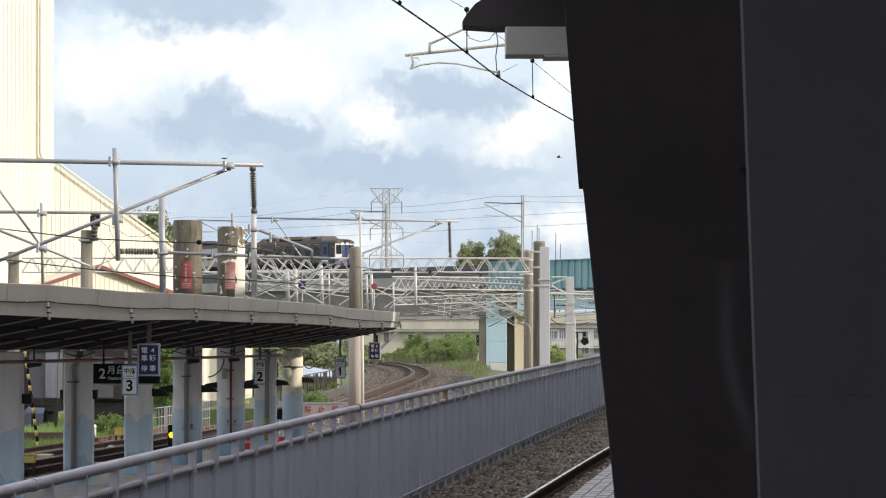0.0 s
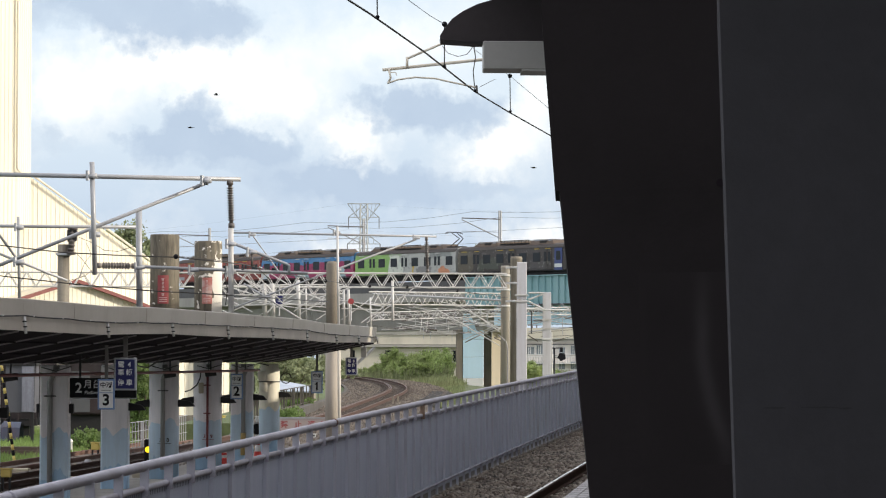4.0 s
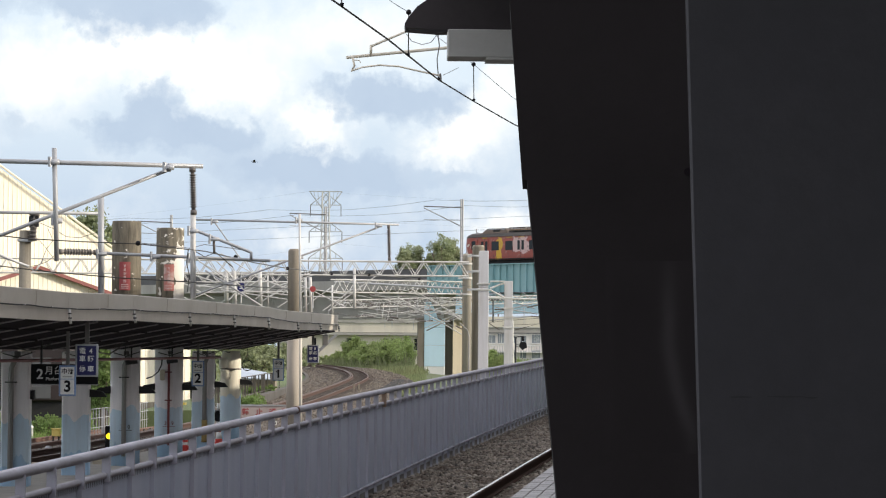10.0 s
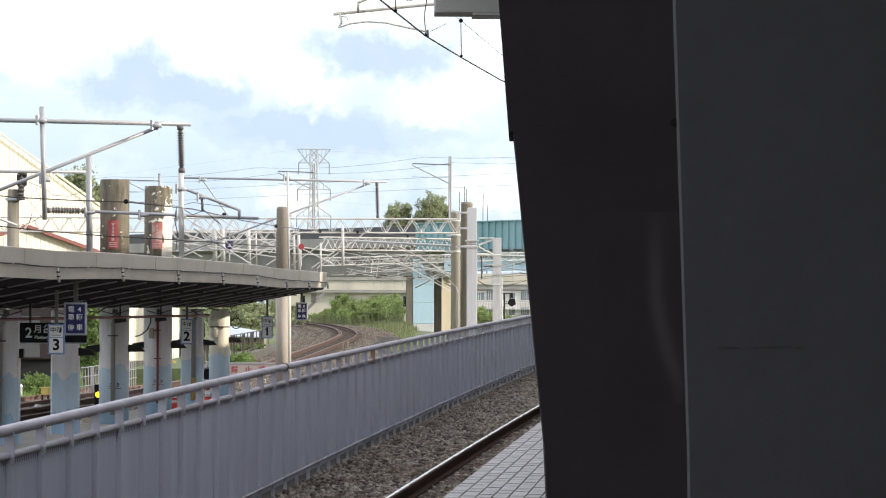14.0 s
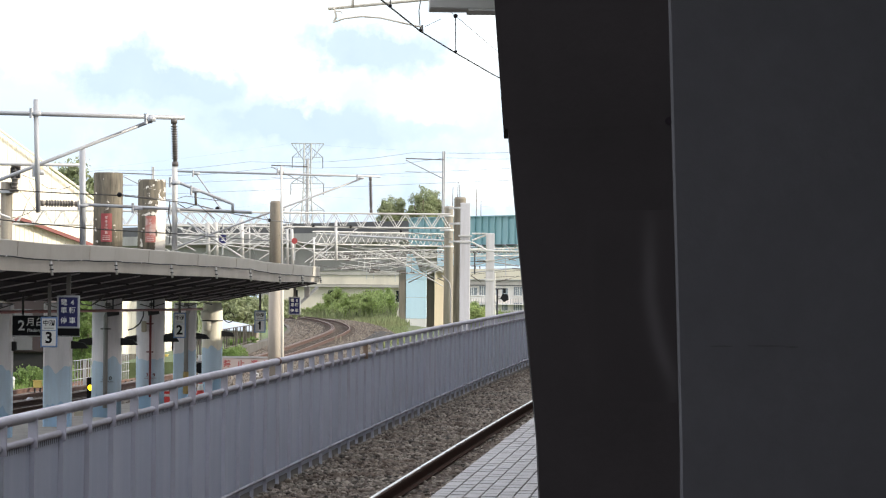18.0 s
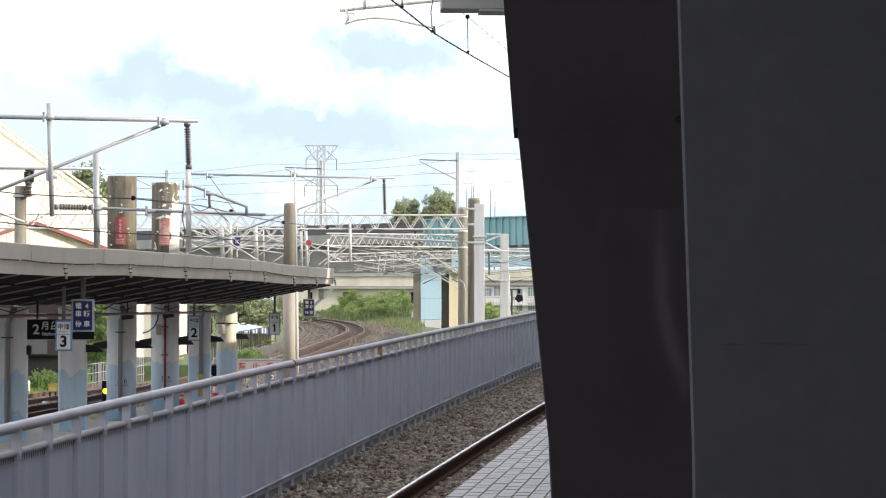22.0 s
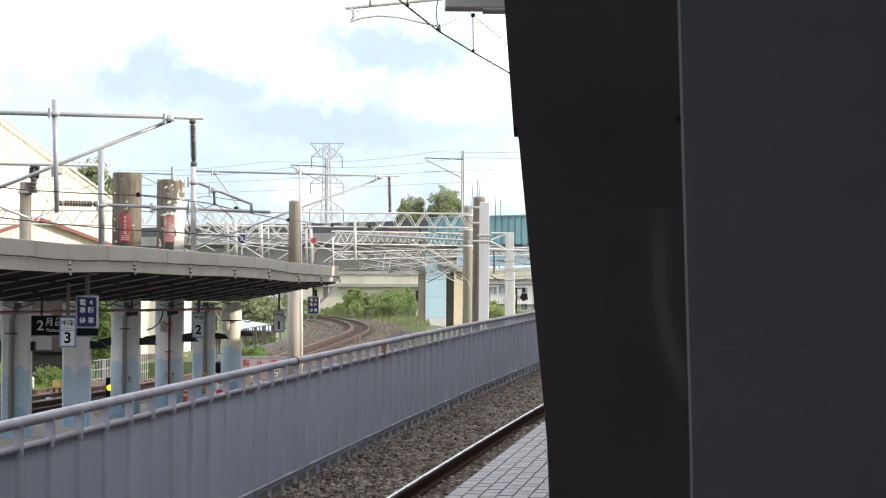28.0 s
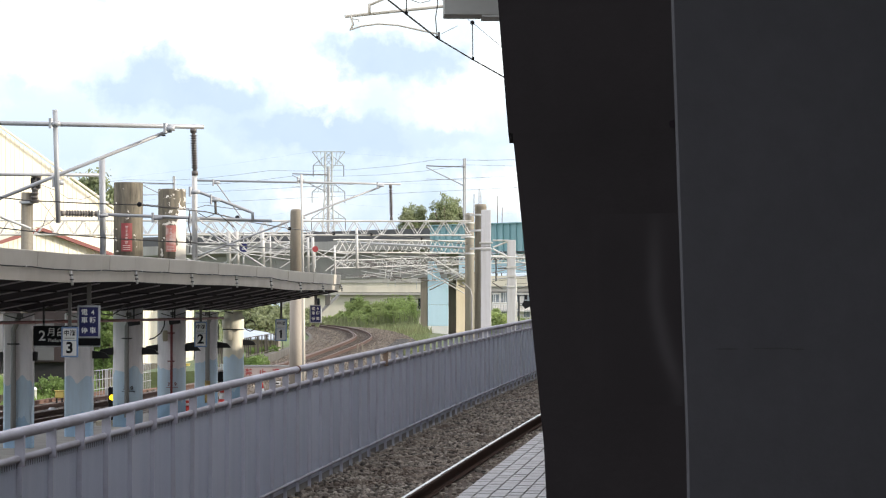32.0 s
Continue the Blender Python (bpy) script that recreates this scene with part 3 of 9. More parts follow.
# ---- ground ----
def ground_sheet():
    rng = random.Random(3)
    xs = [-4000, -1500, -600, -300, -160, -90, -60, -45, -34, -26, -20, -15, -11, -8, -5, -2, 1, 4, 8, 13, 20, 30, 45, 70, 110, 200, 500, 1500, 4000]
    ys = [-600, -200, -80, -30, 0, 20, 40, 60, 80, 100, 120, 140, 160, 180, 200, 220, 240, 260, 280, 300, 330, 360, 400, 450, 520, 620, 800, 1100, 1800, 3000, 4500]
    bm = bmesh.new()
    grid = [[bm.verts.new((x, y, -0.02 + (rng.uniform(-0.05, 0.03) if -100 < x < 100 and 0 < y < 500 else 0))) for x in xs] for y in ys]
    for a, b in zip(grid, grid[1:]):
        for i in range(len(xs) - 1):
            bm.faces.new((a[i], a[i + 1], b[i + 1], b[i])).smooth = True
    tagged(part("ground", bm, "ground"), "grassy flat ground round the railway yard", "ground", kind="structure")
    # gravel of the yard
    bm = bmesh.new()
    line = [Vector((-9 + 0.09 * (d - 60), d, 0.05)) for d in range(10, 150, 6)]
    sweep(bm, line, [(-5.6, -0.07), (-5.0, 0.0), (5.0, 0.0), (5.6, -0.07)], False)
    tagged(part("yard_gravel", bm, "yard_pale"), "brown gravel between the yard tracks", "gravel", kind="structure")


ground_sheet()


# ---- near track ----
def near_track():
    ds = list(range(-30, 150, 3))
    bm = bmesh.new()
    sweep(bm, [rail_line(d, 0.0, -0.17) for d in ds], [(-2.6, -0.9), (-2.2, -0.08), (-1.0, -0.01), (-0.4, 0.0), (1.6, 0.0), (1.66, -0.9)], False)
    tagged(part("near_track_bed", bm, "ballast"), "sloping bed of the track beside the platform", "track bed", kind="structure")
    track = thing("near_track", *rail_line(0, 0.5, -0.17), "single track with bright worn rails beside the platform", "track", kind="structure")
    for side, label in ((0.0, "rail with a bright worn head and rusty web"), (1.13, "")):
        bm = bmesh.new()
        sweep(bm, [rail_line(d, side, 0) for d in ds], [(-0.033, -0.004), (-0.033, -0.04), (-0.01, -0.05), (-0.01, -0.125), (-0.065, -0.135), (-0.065, -0.15), (0.065, -0.15), (0.065, -0.135), (0.01, -0.125), (0.01, -0.05), (0.033, -0.04), (0.033, -0.004)])
        r = part("rail", bm, "rail_side", track, label)
        bm = bmesh.new()
        sweep(bm, [rail_line(d, side, 0) for d in ds], [(-0.030, -0.003), (-0.026, 0.004), (0.006, 0.004), (0.010, -0.003)])
        part("rail_head", bm, "rail_top", r, "bright worn running surface")
    # brown from rust dust, darkened in colour for the platform's shadow
    bm = bmesh.new()
    sweep(bm, [rail_line(d, 0.0, -0.17) for d in ds], [(0.03, -0.05), (0.04, 0.006), (0.60, 0.010), (0.62, -0.05)], False)
    tagged(part("shaded_rusty_strip", bm, "shaded_rust_bed"), "rust-dusted strip of track bed, darkened for the platform's shadow", "track bed", kind="structure")
    me = part("sleeper", cuboid(-1.0, 1.0, -0.12, 0.12, -0.1, 0.1, bevel=0.015), "sleeper", track)
    me.matrix_basis = Matrix.Translation(rail_line(20, 0.565, -0.285)) @ pose(0, 0, 0, 0, 0, -5)
    for i in range(1, 110):
        d = 20 + i * 0.62
        share("sleeper", me.data, track, Matrix.Translation(rail_line(d, 0.565, -0.285)) @ pose(0, 0, 0, 0, 0, -5 - 0.01 * d))
    # loose stones, a heap nobody could count
    rng = np.random.default_rng(5)
    ico = [(0, 0, 1), (0.89, 0, 0.45), (0.28, 0.85, 0.45), (-0.72, 0.53, 0.45), (-0.72, -0.53, 0.45), (0.28, -0.85, 0.45), (0.72, 0.53, -0.45), (-0.28, 0.85, -0.45), (-0.89, 0, -0.45), (-0.28, -0.85, -0.45), (0.72, -0.53, -0.45)]
    tri = [(0, 1, 2), (0, 2, 3), (0, 3, 4), (0, 4, 5), (0, 5, 1), (1, 6, 2), (2, 7, 3), (3, 8, 4), (4, 9, 5), (5, 10, 1), (6, 7, 2), (7, 8, 3), (8, 9, 4), (9, 10, 5), (10, 6, 1)]
    ico, tri = np.array(ico), np.array(tri)
    vs, fs = [], []
    count = 30000
    dd = 24 + (rng.random(count) ** 0.75) * 76
    for k, d in enumerate(dd):
        side = rng.uniform(-2.0, 0.85)
        if side > 0.40 or (side > 0.05 and rng.random() < 0.4):
            side = -0.1 - side * 2.0
        if abs(side) < 0.06:
            side -= 0.12
        c = np.array(rail_line(float(d), float(side), 0))
        floor = np.interp(side, [-2.2, -1.0, -0.4, 2], [-0.08, -0.01, 0.0, 0.0])
        c[2] += -0.17 + floor + rng.uniform(-0.01, 0.02)
        r = rng.uniform(0.014, 0.042)
        m = rng.uniform(0.65, 1.3, (11, 1)) * r * rng.uniform(0.7, 1.25, 3)
        a = rng.uniform(0, 6.28)
        rot = np.array([[math.cos(a), -math.sin(a), 0], [math.sin(a), math.cos(a), 0], [0, 0, 0.8]])
        fs.append(tri + 11 * k)
        vs.append((ico * m) @ rot.T + c)
    tagged(from_arrays("ballast_stones", np.vstack(vs), np.vstack(fs), "stone"), "grey-brown crushed stone ballast beside the rail", "ballast", kind="stuff")


near_track()


# ---- boundary fence along the near track ----
def boundary_fence():
    f = thing("fence", *fence_line(41), "blue-grey painted steel fence with solid ribbed panels and a tube rail", "fence")
    ds = [15 + 1.5 * i for i in range(66)]
    H = 1.40
    for up, r, off in ((H - 0.035, 0.041, 0.0), (H - 0.21, 0.026, -0.004), (0.115, 0.017, 0.024)):
        part("rail", tube([fence_line(d, off, up) for d in ds], r, 10), "fence_rail" if up > 1 else "fence_low", f)
    post = part("post", cuboid(-0.034, 0.034, -0.018, 0.018, H - 0.262, H - 0.05), "fence_rail", f)
    leg = part("rib", cuboid(-0.018, 0.020, -0.013, 0.013, -0.07, H - 0.262), "fence_rib", f)
    for i in range(80):
        d = 41.2 + (i - 21) * 1.19
        m = Matrix.Translation(fence_line(d, 0.012)) @ pose(0, 0, 0, 0, 0, -math.degrees(math.atan(0.0783 + 0.00033 * d)))
        if i == 0:
            post.matrix_basis, leg.matrix_basis = m, m @ pose(-0.005, 0, 0)
        else:
            if i == 30:
                part("rusty_post", cuboid(-0.034, 0.034, -0.018, 0.018, H - 0.262, H - 0.05), "rust_worn", f, "rust-stained post").matrix_basis = m
            else:
                share("post", post.data, f, m)
            share("rib", leg.data, f, m @ pose(-0.005, 0, 0))
    # ribbed panels, one to every four posts
    for i in range(20):
        d0 = 41.2 + (i * 4 - 21) * 1.19
        bm = bmesh.new()
        last = None
        k = 10
        for j in range(k + 1):
            d = d0 + 4 * 1.19 * j / k
            a = bm.verts.new(fence_line(d, -0.012, 0.035))
            b = bm.verts.new(fence_line(d, -0.010, H - 0.205))
            if last:
                bm.faces.new((last[0], a, b, last[1]))
            last = (a, b)
        part("panel", bm, "fence", f)
    # flat dark teeth under the second rail, drawn for the shade in the open sheet ribs
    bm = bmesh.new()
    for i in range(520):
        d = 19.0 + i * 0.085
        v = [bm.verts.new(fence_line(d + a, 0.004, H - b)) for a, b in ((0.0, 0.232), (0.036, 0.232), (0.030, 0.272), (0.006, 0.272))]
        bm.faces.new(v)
    tagged(part("comb", bm, "fence_comb", f, "dark comb for the shade in open sheet ribs"), kind="stuff")
    # sleeve joints of the top rail
    for d in (22.9, 41.2):
        part("sleeve", bar(fence_line(d - 0.05, 0, H - 0.035), fence_line(d + 0.05, 0, H - 0.035), 0.047, 10), "fence_rail" if d < 30 else "rust", f, "" if d < 30 else "rusty sleeve joint")
    # concrete foot under the fence
    bm = bmesh.new()
    sweep(bm, [fence_line(d, 0, 0) for d in ds], [(-0.12, -0.7), (-0.12, 0.035), (-0.02, 0.035), (-0.012, -0.05), (0.03, -0.06), (0.03, -0.7)])
    tagged(part("fence_foot", bm, "fence_kerb"), "low weathered concrete foot under the fence", "kerb", kind="structure")


boundary_fence()


# ---- the camera's platform, its canopy and pillar ----
def near_platform():
    ds = list(range(-24, 110, 4))
    bm = bmesh.new()
    sweep(bm, [edge_line(d) for d in ds], [(0.0, -1.6), (0.0, -0.03), (9.5, -0.03), (9.5, -1.6)])
    p = tagged(part("platform", bm, "grout"), "raised station platform of pale square paving tiles", "platform", kind="structure")
    size = 0.155
    me = part("tile", cuboid(0.0035, 0.105 - 0.0035, 0.0015, size - 0.0015, -0.03, 0.0, bevel=0.002), "tile", p)
    first = True

    def tile_pose(i, j):
        d = 21.5 + i * size
        turn = -math.degrees(math.atan(0.0783 + 0.00033 * d + 0.012))
        return Matrix.Translation(edge_line(d, 0.02 + j * 0.105, 0.002 * math.sin(i * 3.7 + j * 2.1))) @ pose(0, 0, 0, math.degrees(0.0086), 0, turn)
    for i in range(33):
        for j in range(9):
            if first:
                me.matrix_basis, first = tile_pose(i, j), False
            else:
                share("tile", me.data, p, tile_pose(i, j))
    # tiles further on, joined
    v0, f0 = [v.co.copy() for v in me.data.vertices], [tuple(f.vertices) for f in me.data.polygons]
    vs, fs = [], []
    for i in range(33, 80):
        for j in range(9):
            m, n = tile_pose(i, j), len(vs)
            vs.extend(m @ v for v in v0)
            fs.extend(tuple(n + k for k in f) for f in f0)
    tagged(from_arrays("far_tiles", vs, fs, "tile_far", p), kind="stuff")
    # the rest of the paving, out of sight, in large slabs
    bm = bmesh.new()
    for a, b, s in ((-24, 21, 0.02), (34, 108, 0.02), (21, 34, 0.98)):
        d = a
        while d < b:
            w = s
            while w < 9.2:
                q = [bm.verts.new(edge_line(y, x, -0.005)) for y, x in ((d + 0.01, w), (d + 0.01, w + 0.88), (d + 0.89, w + 0.88), (d + 0.89, w))]
                bm.faces.new(q)
                w += 0.9
            d += 0.9
    part("paving", bm, "tile", p)


near_platform()


def near_canopy():
    c = thing("platform_canopy", 3.0, 20.0, 1.7, "dark station canopy with a rounded eave over the platform", "canopy")
    part("roof", cuboid(0.30, 8.6, -22.0, 24.4, 5.62, 5.85, bevel=0.03), "dark", c)
    # rounded end beam
    prof = [(0.132, 5.112), (0.128, 5.138), (0.158, 5.188), (0.210, 5.252), (0.286, 5.305), (0.380, 5.350), (0.511, 5.388), (0.661, 5.418), (0.849, 5.440), (8.5, 5.60), (8.5, 5.093), (0.361, 5.097)]
    bm = bmesh.new()
    rows = [[bm.verts.new((x, y, z)) for x, z in prof] for y in (23.9, 24.3)]
    k = len(prof)
    for j in range(k):
        bm.faces.new((rows[0][j], rows[0][(j + 1) % k], rows[1][(j + 1) % k], rows[1][j]))
    bm.faces.new(rows[1])
    bm.faces.new(rows[0][::-1])
    bmesh.ops.recalc_face_normals(bm, faces=bm.faces)
    part("end_beam", bm, "beam", c)
    part("beam_lip", cuboid(0.150, 0.751, 23.86, 23.9, 5.081, 5.096), "dark", c)
    part("gutter_box", cuboid(0.408, 0.942, 23.5, 23.85, 4.884, 5.068, bevel=0.006), "grey_box", c, "grey painted gutter box under the eave")
    part("gutter_lip", cuboid(0.659, 0.942, 23.48, 23.84, 4.869, 4.883), "grey_box", c)


near_canopy()


def pillar_skin():
    """The pillar's dark paint with a dent's highlight painted in: one paler streak that bends towards the edge."""
    m = bpy.data.materials.new("highlight_pillar_skin")
    m.use_nodes = True
    n = Nodes(m.node_tree)
    tc = n.add("ShaderNodeTexCoord")
    sep = n.add("ShaderNodeSeparateXYZ")
    n.link(tc.outputs["Generated"], sep.inputs[0])
    nz = n.add("ShaderNodeTexNoise", Scale=9.0, Detail=5.0, Roughness=0.6)
    n.link(tc.outputs["Object"], nz.inputs["Vector"])
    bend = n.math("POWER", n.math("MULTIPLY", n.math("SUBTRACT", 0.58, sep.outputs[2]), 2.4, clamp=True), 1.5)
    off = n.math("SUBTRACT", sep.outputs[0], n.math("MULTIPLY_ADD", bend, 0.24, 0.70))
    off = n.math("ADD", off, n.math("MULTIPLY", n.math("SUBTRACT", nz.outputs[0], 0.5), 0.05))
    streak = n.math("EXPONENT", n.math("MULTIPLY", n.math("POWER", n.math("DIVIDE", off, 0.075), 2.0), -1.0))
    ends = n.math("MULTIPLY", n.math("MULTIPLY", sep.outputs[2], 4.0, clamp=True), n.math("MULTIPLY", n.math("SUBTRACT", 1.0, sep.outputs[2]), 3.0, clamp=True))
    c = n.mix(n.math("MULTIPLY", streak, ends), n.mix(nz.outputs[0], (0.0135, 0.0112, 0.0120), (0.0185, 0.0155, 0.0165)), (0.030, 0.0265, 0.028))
    b = n.add("ShaderNodeBsdfPrincipled", Roughness=0.75)
    b.inputs["Specular IOR Level"].default_value = 0.06
    n.link(c, b.inputs["Base Color"])
    o = n.add("ShaderNodeOutputMaterial")
    n.link(b.outputs[0], o.inputs[0])
    return m


def near_pillar():
    p = thing("canopy_pillar", 0.6, 8.0, 1.6, "dark tapered steel canopy pillar with a paler grey right face", "pillar")
    # dark front, leaning out towards the top, with a step in its edge
    def slab(rows, depth):
        bm = bmesh.new()
        last = None
        for xl, xr, z in rows:
            now = [bm.verts.new(q) for q in ((xl, 7.72 + (xr - xl) * 0.87, z), (xr, 7.72, z), (xr, 7.72 + depth, z), (xl + 0.02, 7.72 + (xr - xl) * 0.87 + depth, z))]
            if last:
                for j in range(4):
                    bm.faces.new((last[j], last[(j + 1) % 4], now[(j + 1) % 4], now[j]))
            else:
                bm.faces.new(now[::-1])
            last = now
        bm.faces.new(last)
        return bm
    z_top = 5.02
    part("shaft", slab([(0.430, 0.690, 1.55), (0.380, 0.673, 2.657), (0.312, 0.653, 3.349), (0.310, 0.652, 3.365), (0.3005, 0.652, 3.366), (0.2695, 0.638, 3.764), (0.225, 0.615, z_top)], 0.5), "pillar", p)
    # right face; each face's brightness is put into its own colour
    bm = bmesh.new()
    rows = [(0.689, 1.55), (0.672, 2.670), (0.636, 3.735), (0.613, z_top)]
    last = None
    for xl, z in rows:
        now = [bm.verts.new(q) for q in ((xl, 7.70, z), (xl + 0.004, 7.696, z), (1.9, 8.1, z), (1.9, 8.6, z), (xl, 8.2, z))]
        if last:
            for j in range(5):
                bm.faces.new((last[j], last[(j + 1) % 5], now[(j + 1) % 5], now[j]))
        else:
            bm.faces.new(now[::-1])
        last = now
    bm.faces.new(last)
    part("cladding", bm, "pillar_grey", p, "paler grey right face of the pillar, scuffed")
    # scuffs along the right face, just proud of its slope
    for u0, v0, w in ((0.735, 2.889, 0.05), (0.819, 2.890, 0.085), (0.902, 2.888, 0.03)):
        y0 = 7.692 + (u0 - 0.659) * 0.318
        bm = bmesh.new()
        q = [bm.verts.new((u0 + f * w, y0 + f * w * 0.318 - 0.0015, v0 + h)) for f, h in ((0, -0.0008), (0.5, -0.0022), (1, -0.001), (1, 0.0006), (0.6, 0.002), (0, 0.0008))]
        bm.faces.new(q)
        part("scuff", bm, "scuff", p, "thin dark scuff")
    # front skin, nearly flat; the dent shows only as a highlight in the colour
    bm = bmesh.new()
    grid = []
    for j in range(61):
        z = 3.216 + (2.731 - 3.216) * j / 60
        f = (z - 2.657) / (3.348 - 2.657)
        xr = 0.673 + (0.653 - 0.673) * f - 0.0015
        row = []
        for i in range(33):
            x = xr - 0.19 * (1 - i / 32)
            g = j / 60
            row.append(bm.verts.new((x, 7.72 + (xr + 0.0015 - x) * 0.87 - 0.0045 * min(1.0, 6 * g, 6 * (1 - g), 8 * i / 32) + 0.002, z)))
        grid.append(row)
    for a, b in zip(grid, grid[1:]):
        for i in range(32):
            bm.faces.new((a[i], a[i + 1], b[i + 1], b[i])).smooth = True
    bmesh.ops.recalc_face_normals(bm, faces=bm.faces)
    part("highlight_skin", bm, pillar_skin(), p, "dark steel skin with a dent's highlight in its colour")
    part("bolt_hole", bar((0.643, 7.718, 3.371), (0.645, 7.740, 3.372), 0.0085, 12), "soffit", p)
    part("base_plate", cuboid(0.30, 1.15, 7.55, 8.6, 1.60, 1.64, bevel=0.005), "dark", p)


near_pillar()


def shade_blocks():
    # unseen blocks added right of the platform to shade fence, track and fascia
    b = thing("shade_blocks", 14.0, 30.0, 0.0, "unseen pale concrete blocks added to shade the near track and canopy", "building")
    part("wall", cuboid(11.0, 26.0, -40.0, 102.0, -0.1, 9.0), "concrete", b)
    part("roof", cuboid(10.6, 26.4, -40.4, 102.4, 9.004, 9.3), "concrete_old", b)
    part("tall_shade_block", cuboid(11.2, 25.8, -39.8, 73.0, 9.304, 15.5), "concrete", b)
    part("low_shade_block", cuboid(11.0, 22.0, 102.5, 112.4, -0.1, 6.5), "concrete", b)
    # boards added to shade the fascia's end; their gap lets sun through
    for y0, y1 in ((102.6, 105.2), (106.5, 109.6)):
        part("shade_board", cuboid(11.0, 11.3, y0, y1, 7.3, 8.8), "concrete_old", b)
        for y in (y0 + 0.3, y1 - 0.5):
            part("board_post", cuboid(11.05, 11.25, y, y + 0.2, 6.5, 7.3), "concrete", b)


shade_blocks()


# ---- island platform with its canopy ----
def column_line(y, side=0.0):
    p = along(CANOPY, y)
    return Vector((p.x - 3.0 + side, y, 0))


Z_VALLEY = 2.86


def island_platform():
    bm = bmesh.new()
    sweep(bm, [column_line(y) for y in range(20, 114, 4)], [(-1.3, -0.1), (-1.3, 0.07), (-1.25, 0.09), (2.5, 0.09), (2.6, 0.07), (2.6, -0.1)])
    tagged(part("island_platform", bm, "concrete"), "low concrete island platform under the canopy", "platform", kind="structure")


island_platform()


def island_canopy():
    c = thing("island_canopy", *column_line(80), "long butterfly canopy with grey fascia and dark ribbed underside", "canopy")
    line = [p for p in CANOPY]
    # fascia: an upper sheet that overhangs a lower one; both sag and heave a little from joint to joint
    joints = [37.4 + 6.6 * i for i in range(11)] + [110.4]
    for a, b in zip(joints, joints[1:]):
        seg = [along(CANOPY, a + 0.004)] + [p for p in line if a + 0.1 < p.y < b - 0.1] + [along(CANOPY, b - 0.004)]
        part("upper_fascia", ribbon(seg, lambda y: ((0.03, sag(y, 1)), (0.05, sag(y, 0) - 0.012), (0.04, sag(y, 0)), (-0.02, sag(y, 0)), (-0.03, sag(y, 1)))), "fascia", c)
        part("lower_fascia", ribbon(seg, lambda y: ((-0.005, sag(y, 2)), (0.012, sag(y, 1) + 0.03), (-0.04, sag(y, 1) + 0.03), (-0.05, sag(y, 2)))), "fascia_low", c)
        # two sheets to a bay above the cable
        p = along(CANOPY, (a + b) / 2 + 0.5)
        part("seam", bar((p.x + 0.046, p.y, sag(p.y, 1) + 0.01), (p.x + 0.060, p.y, sag(p.y, 0) - 0.01), 0.006, 5), "fascia_low", c)
    for y in joints[1:]:
        p = along(CANOPY, y - 0.02)
        bm = bmesh.new()
        z0, z1 = sag(p.y, 2) - 0.05, sag(p.y, 1) - 0.01
        rod(bm, p + Vector((0.085, 0, z0)), p + Vector((0.05, 0, z1)), 0.024, 8)
        part("drain_spout", bm, "galv_white", c, "pale strapped drain spout")
        for f in (0.35, 0.65):
            q = p + Vector((0.085 - 0.035 * f, 0, z0 + (z1 - z0) * f))
            part("strap", bar(q, q + Vector((0, 0, 0.022)), 0.034, 8), "dark", c)
    part("cable", tube([p + Vector((0.062, 0, sag(p.y, 1) - 0.010 + 0.008 * math.sin(p.y * 1.9))) for p in line], 0.011, 5), "black", c, "thin black cable clipped along the fascia")
    bm = bmesh.new()
    for k in range(33):
        p = along(CANOPY, 38.0 + 2.2 * k)
        rod(bm, p + Vector((0.066, -0.05, sag(p.y, 1) - 0.004)), p + Vector((0.066, 0.16, sag(p.y, 1) - 0.004)), 0.015, 5)
    tagged(part("cable_clips", bm, "galv_white", c, "small pale cable clips"), kind="stuff")
    # roof wings; their near-black colour holds the shade underneath
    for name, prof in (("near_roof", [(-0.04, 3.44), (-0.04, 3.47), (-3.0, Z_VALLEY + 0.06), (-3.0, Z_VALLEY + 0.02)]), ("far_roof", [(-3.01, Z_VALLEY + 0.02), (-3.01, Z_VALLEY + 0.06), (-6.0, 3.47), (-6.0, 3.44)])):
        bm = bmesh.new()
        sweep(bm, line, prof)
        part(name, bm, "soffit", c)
    bm = bmesh.new()
    sweep(bm, line, [(-6.05, 3.43), (-6.05, 3.9), (-6.0, 3.9), (-6.0, 3.43)])
    part("far_fascia", bm, "fascia", c)
    # rafters of the underside, two to a bay, falling towards the middle gutter
    for i in range(22):
        y = 37.6 + 3.3 * i
        p, q = along(CANOPY, y), along(CANOPY, y + 0.5)
        d = Vector((q.x - p.x, q.y - p.y, 0)).normalized()
        out = Vector((d.y, -d.x, 0))
        bm = bmesh.new()
        rows = []
        for o, z in ((-0.08, 3.425), (-2.94, Z_VALLEY + 0.025)):
            rows.append([bm.verts.new(p + out * o + d * k + Vector((0, 0, z + h))) for k, h in ((-0.009, -0.026), (0.009, -0.026), (0.009, 0.0), (-0.009, 0.0))])
        for j in range(4):
            bm.faces.new((rows[0][j], rows[0][(j + 1) % 4], rows[1][(j + 1) % 4], rows[1][j]))
        bm.faces.new(rows[0][::-1])
        bm.faces.new(rows[1])
        bmesh.ops.recalc_face_normals(bm, faces=bm.faces)
        part("rafter", bm, "purlin", c)
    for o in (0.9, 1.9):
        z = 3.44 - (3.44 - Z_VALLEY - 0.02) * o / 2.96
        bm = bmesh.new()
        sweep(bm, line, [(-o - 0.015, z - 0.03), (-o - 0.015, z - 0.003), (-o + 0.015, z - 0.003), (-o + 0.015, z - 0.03)])
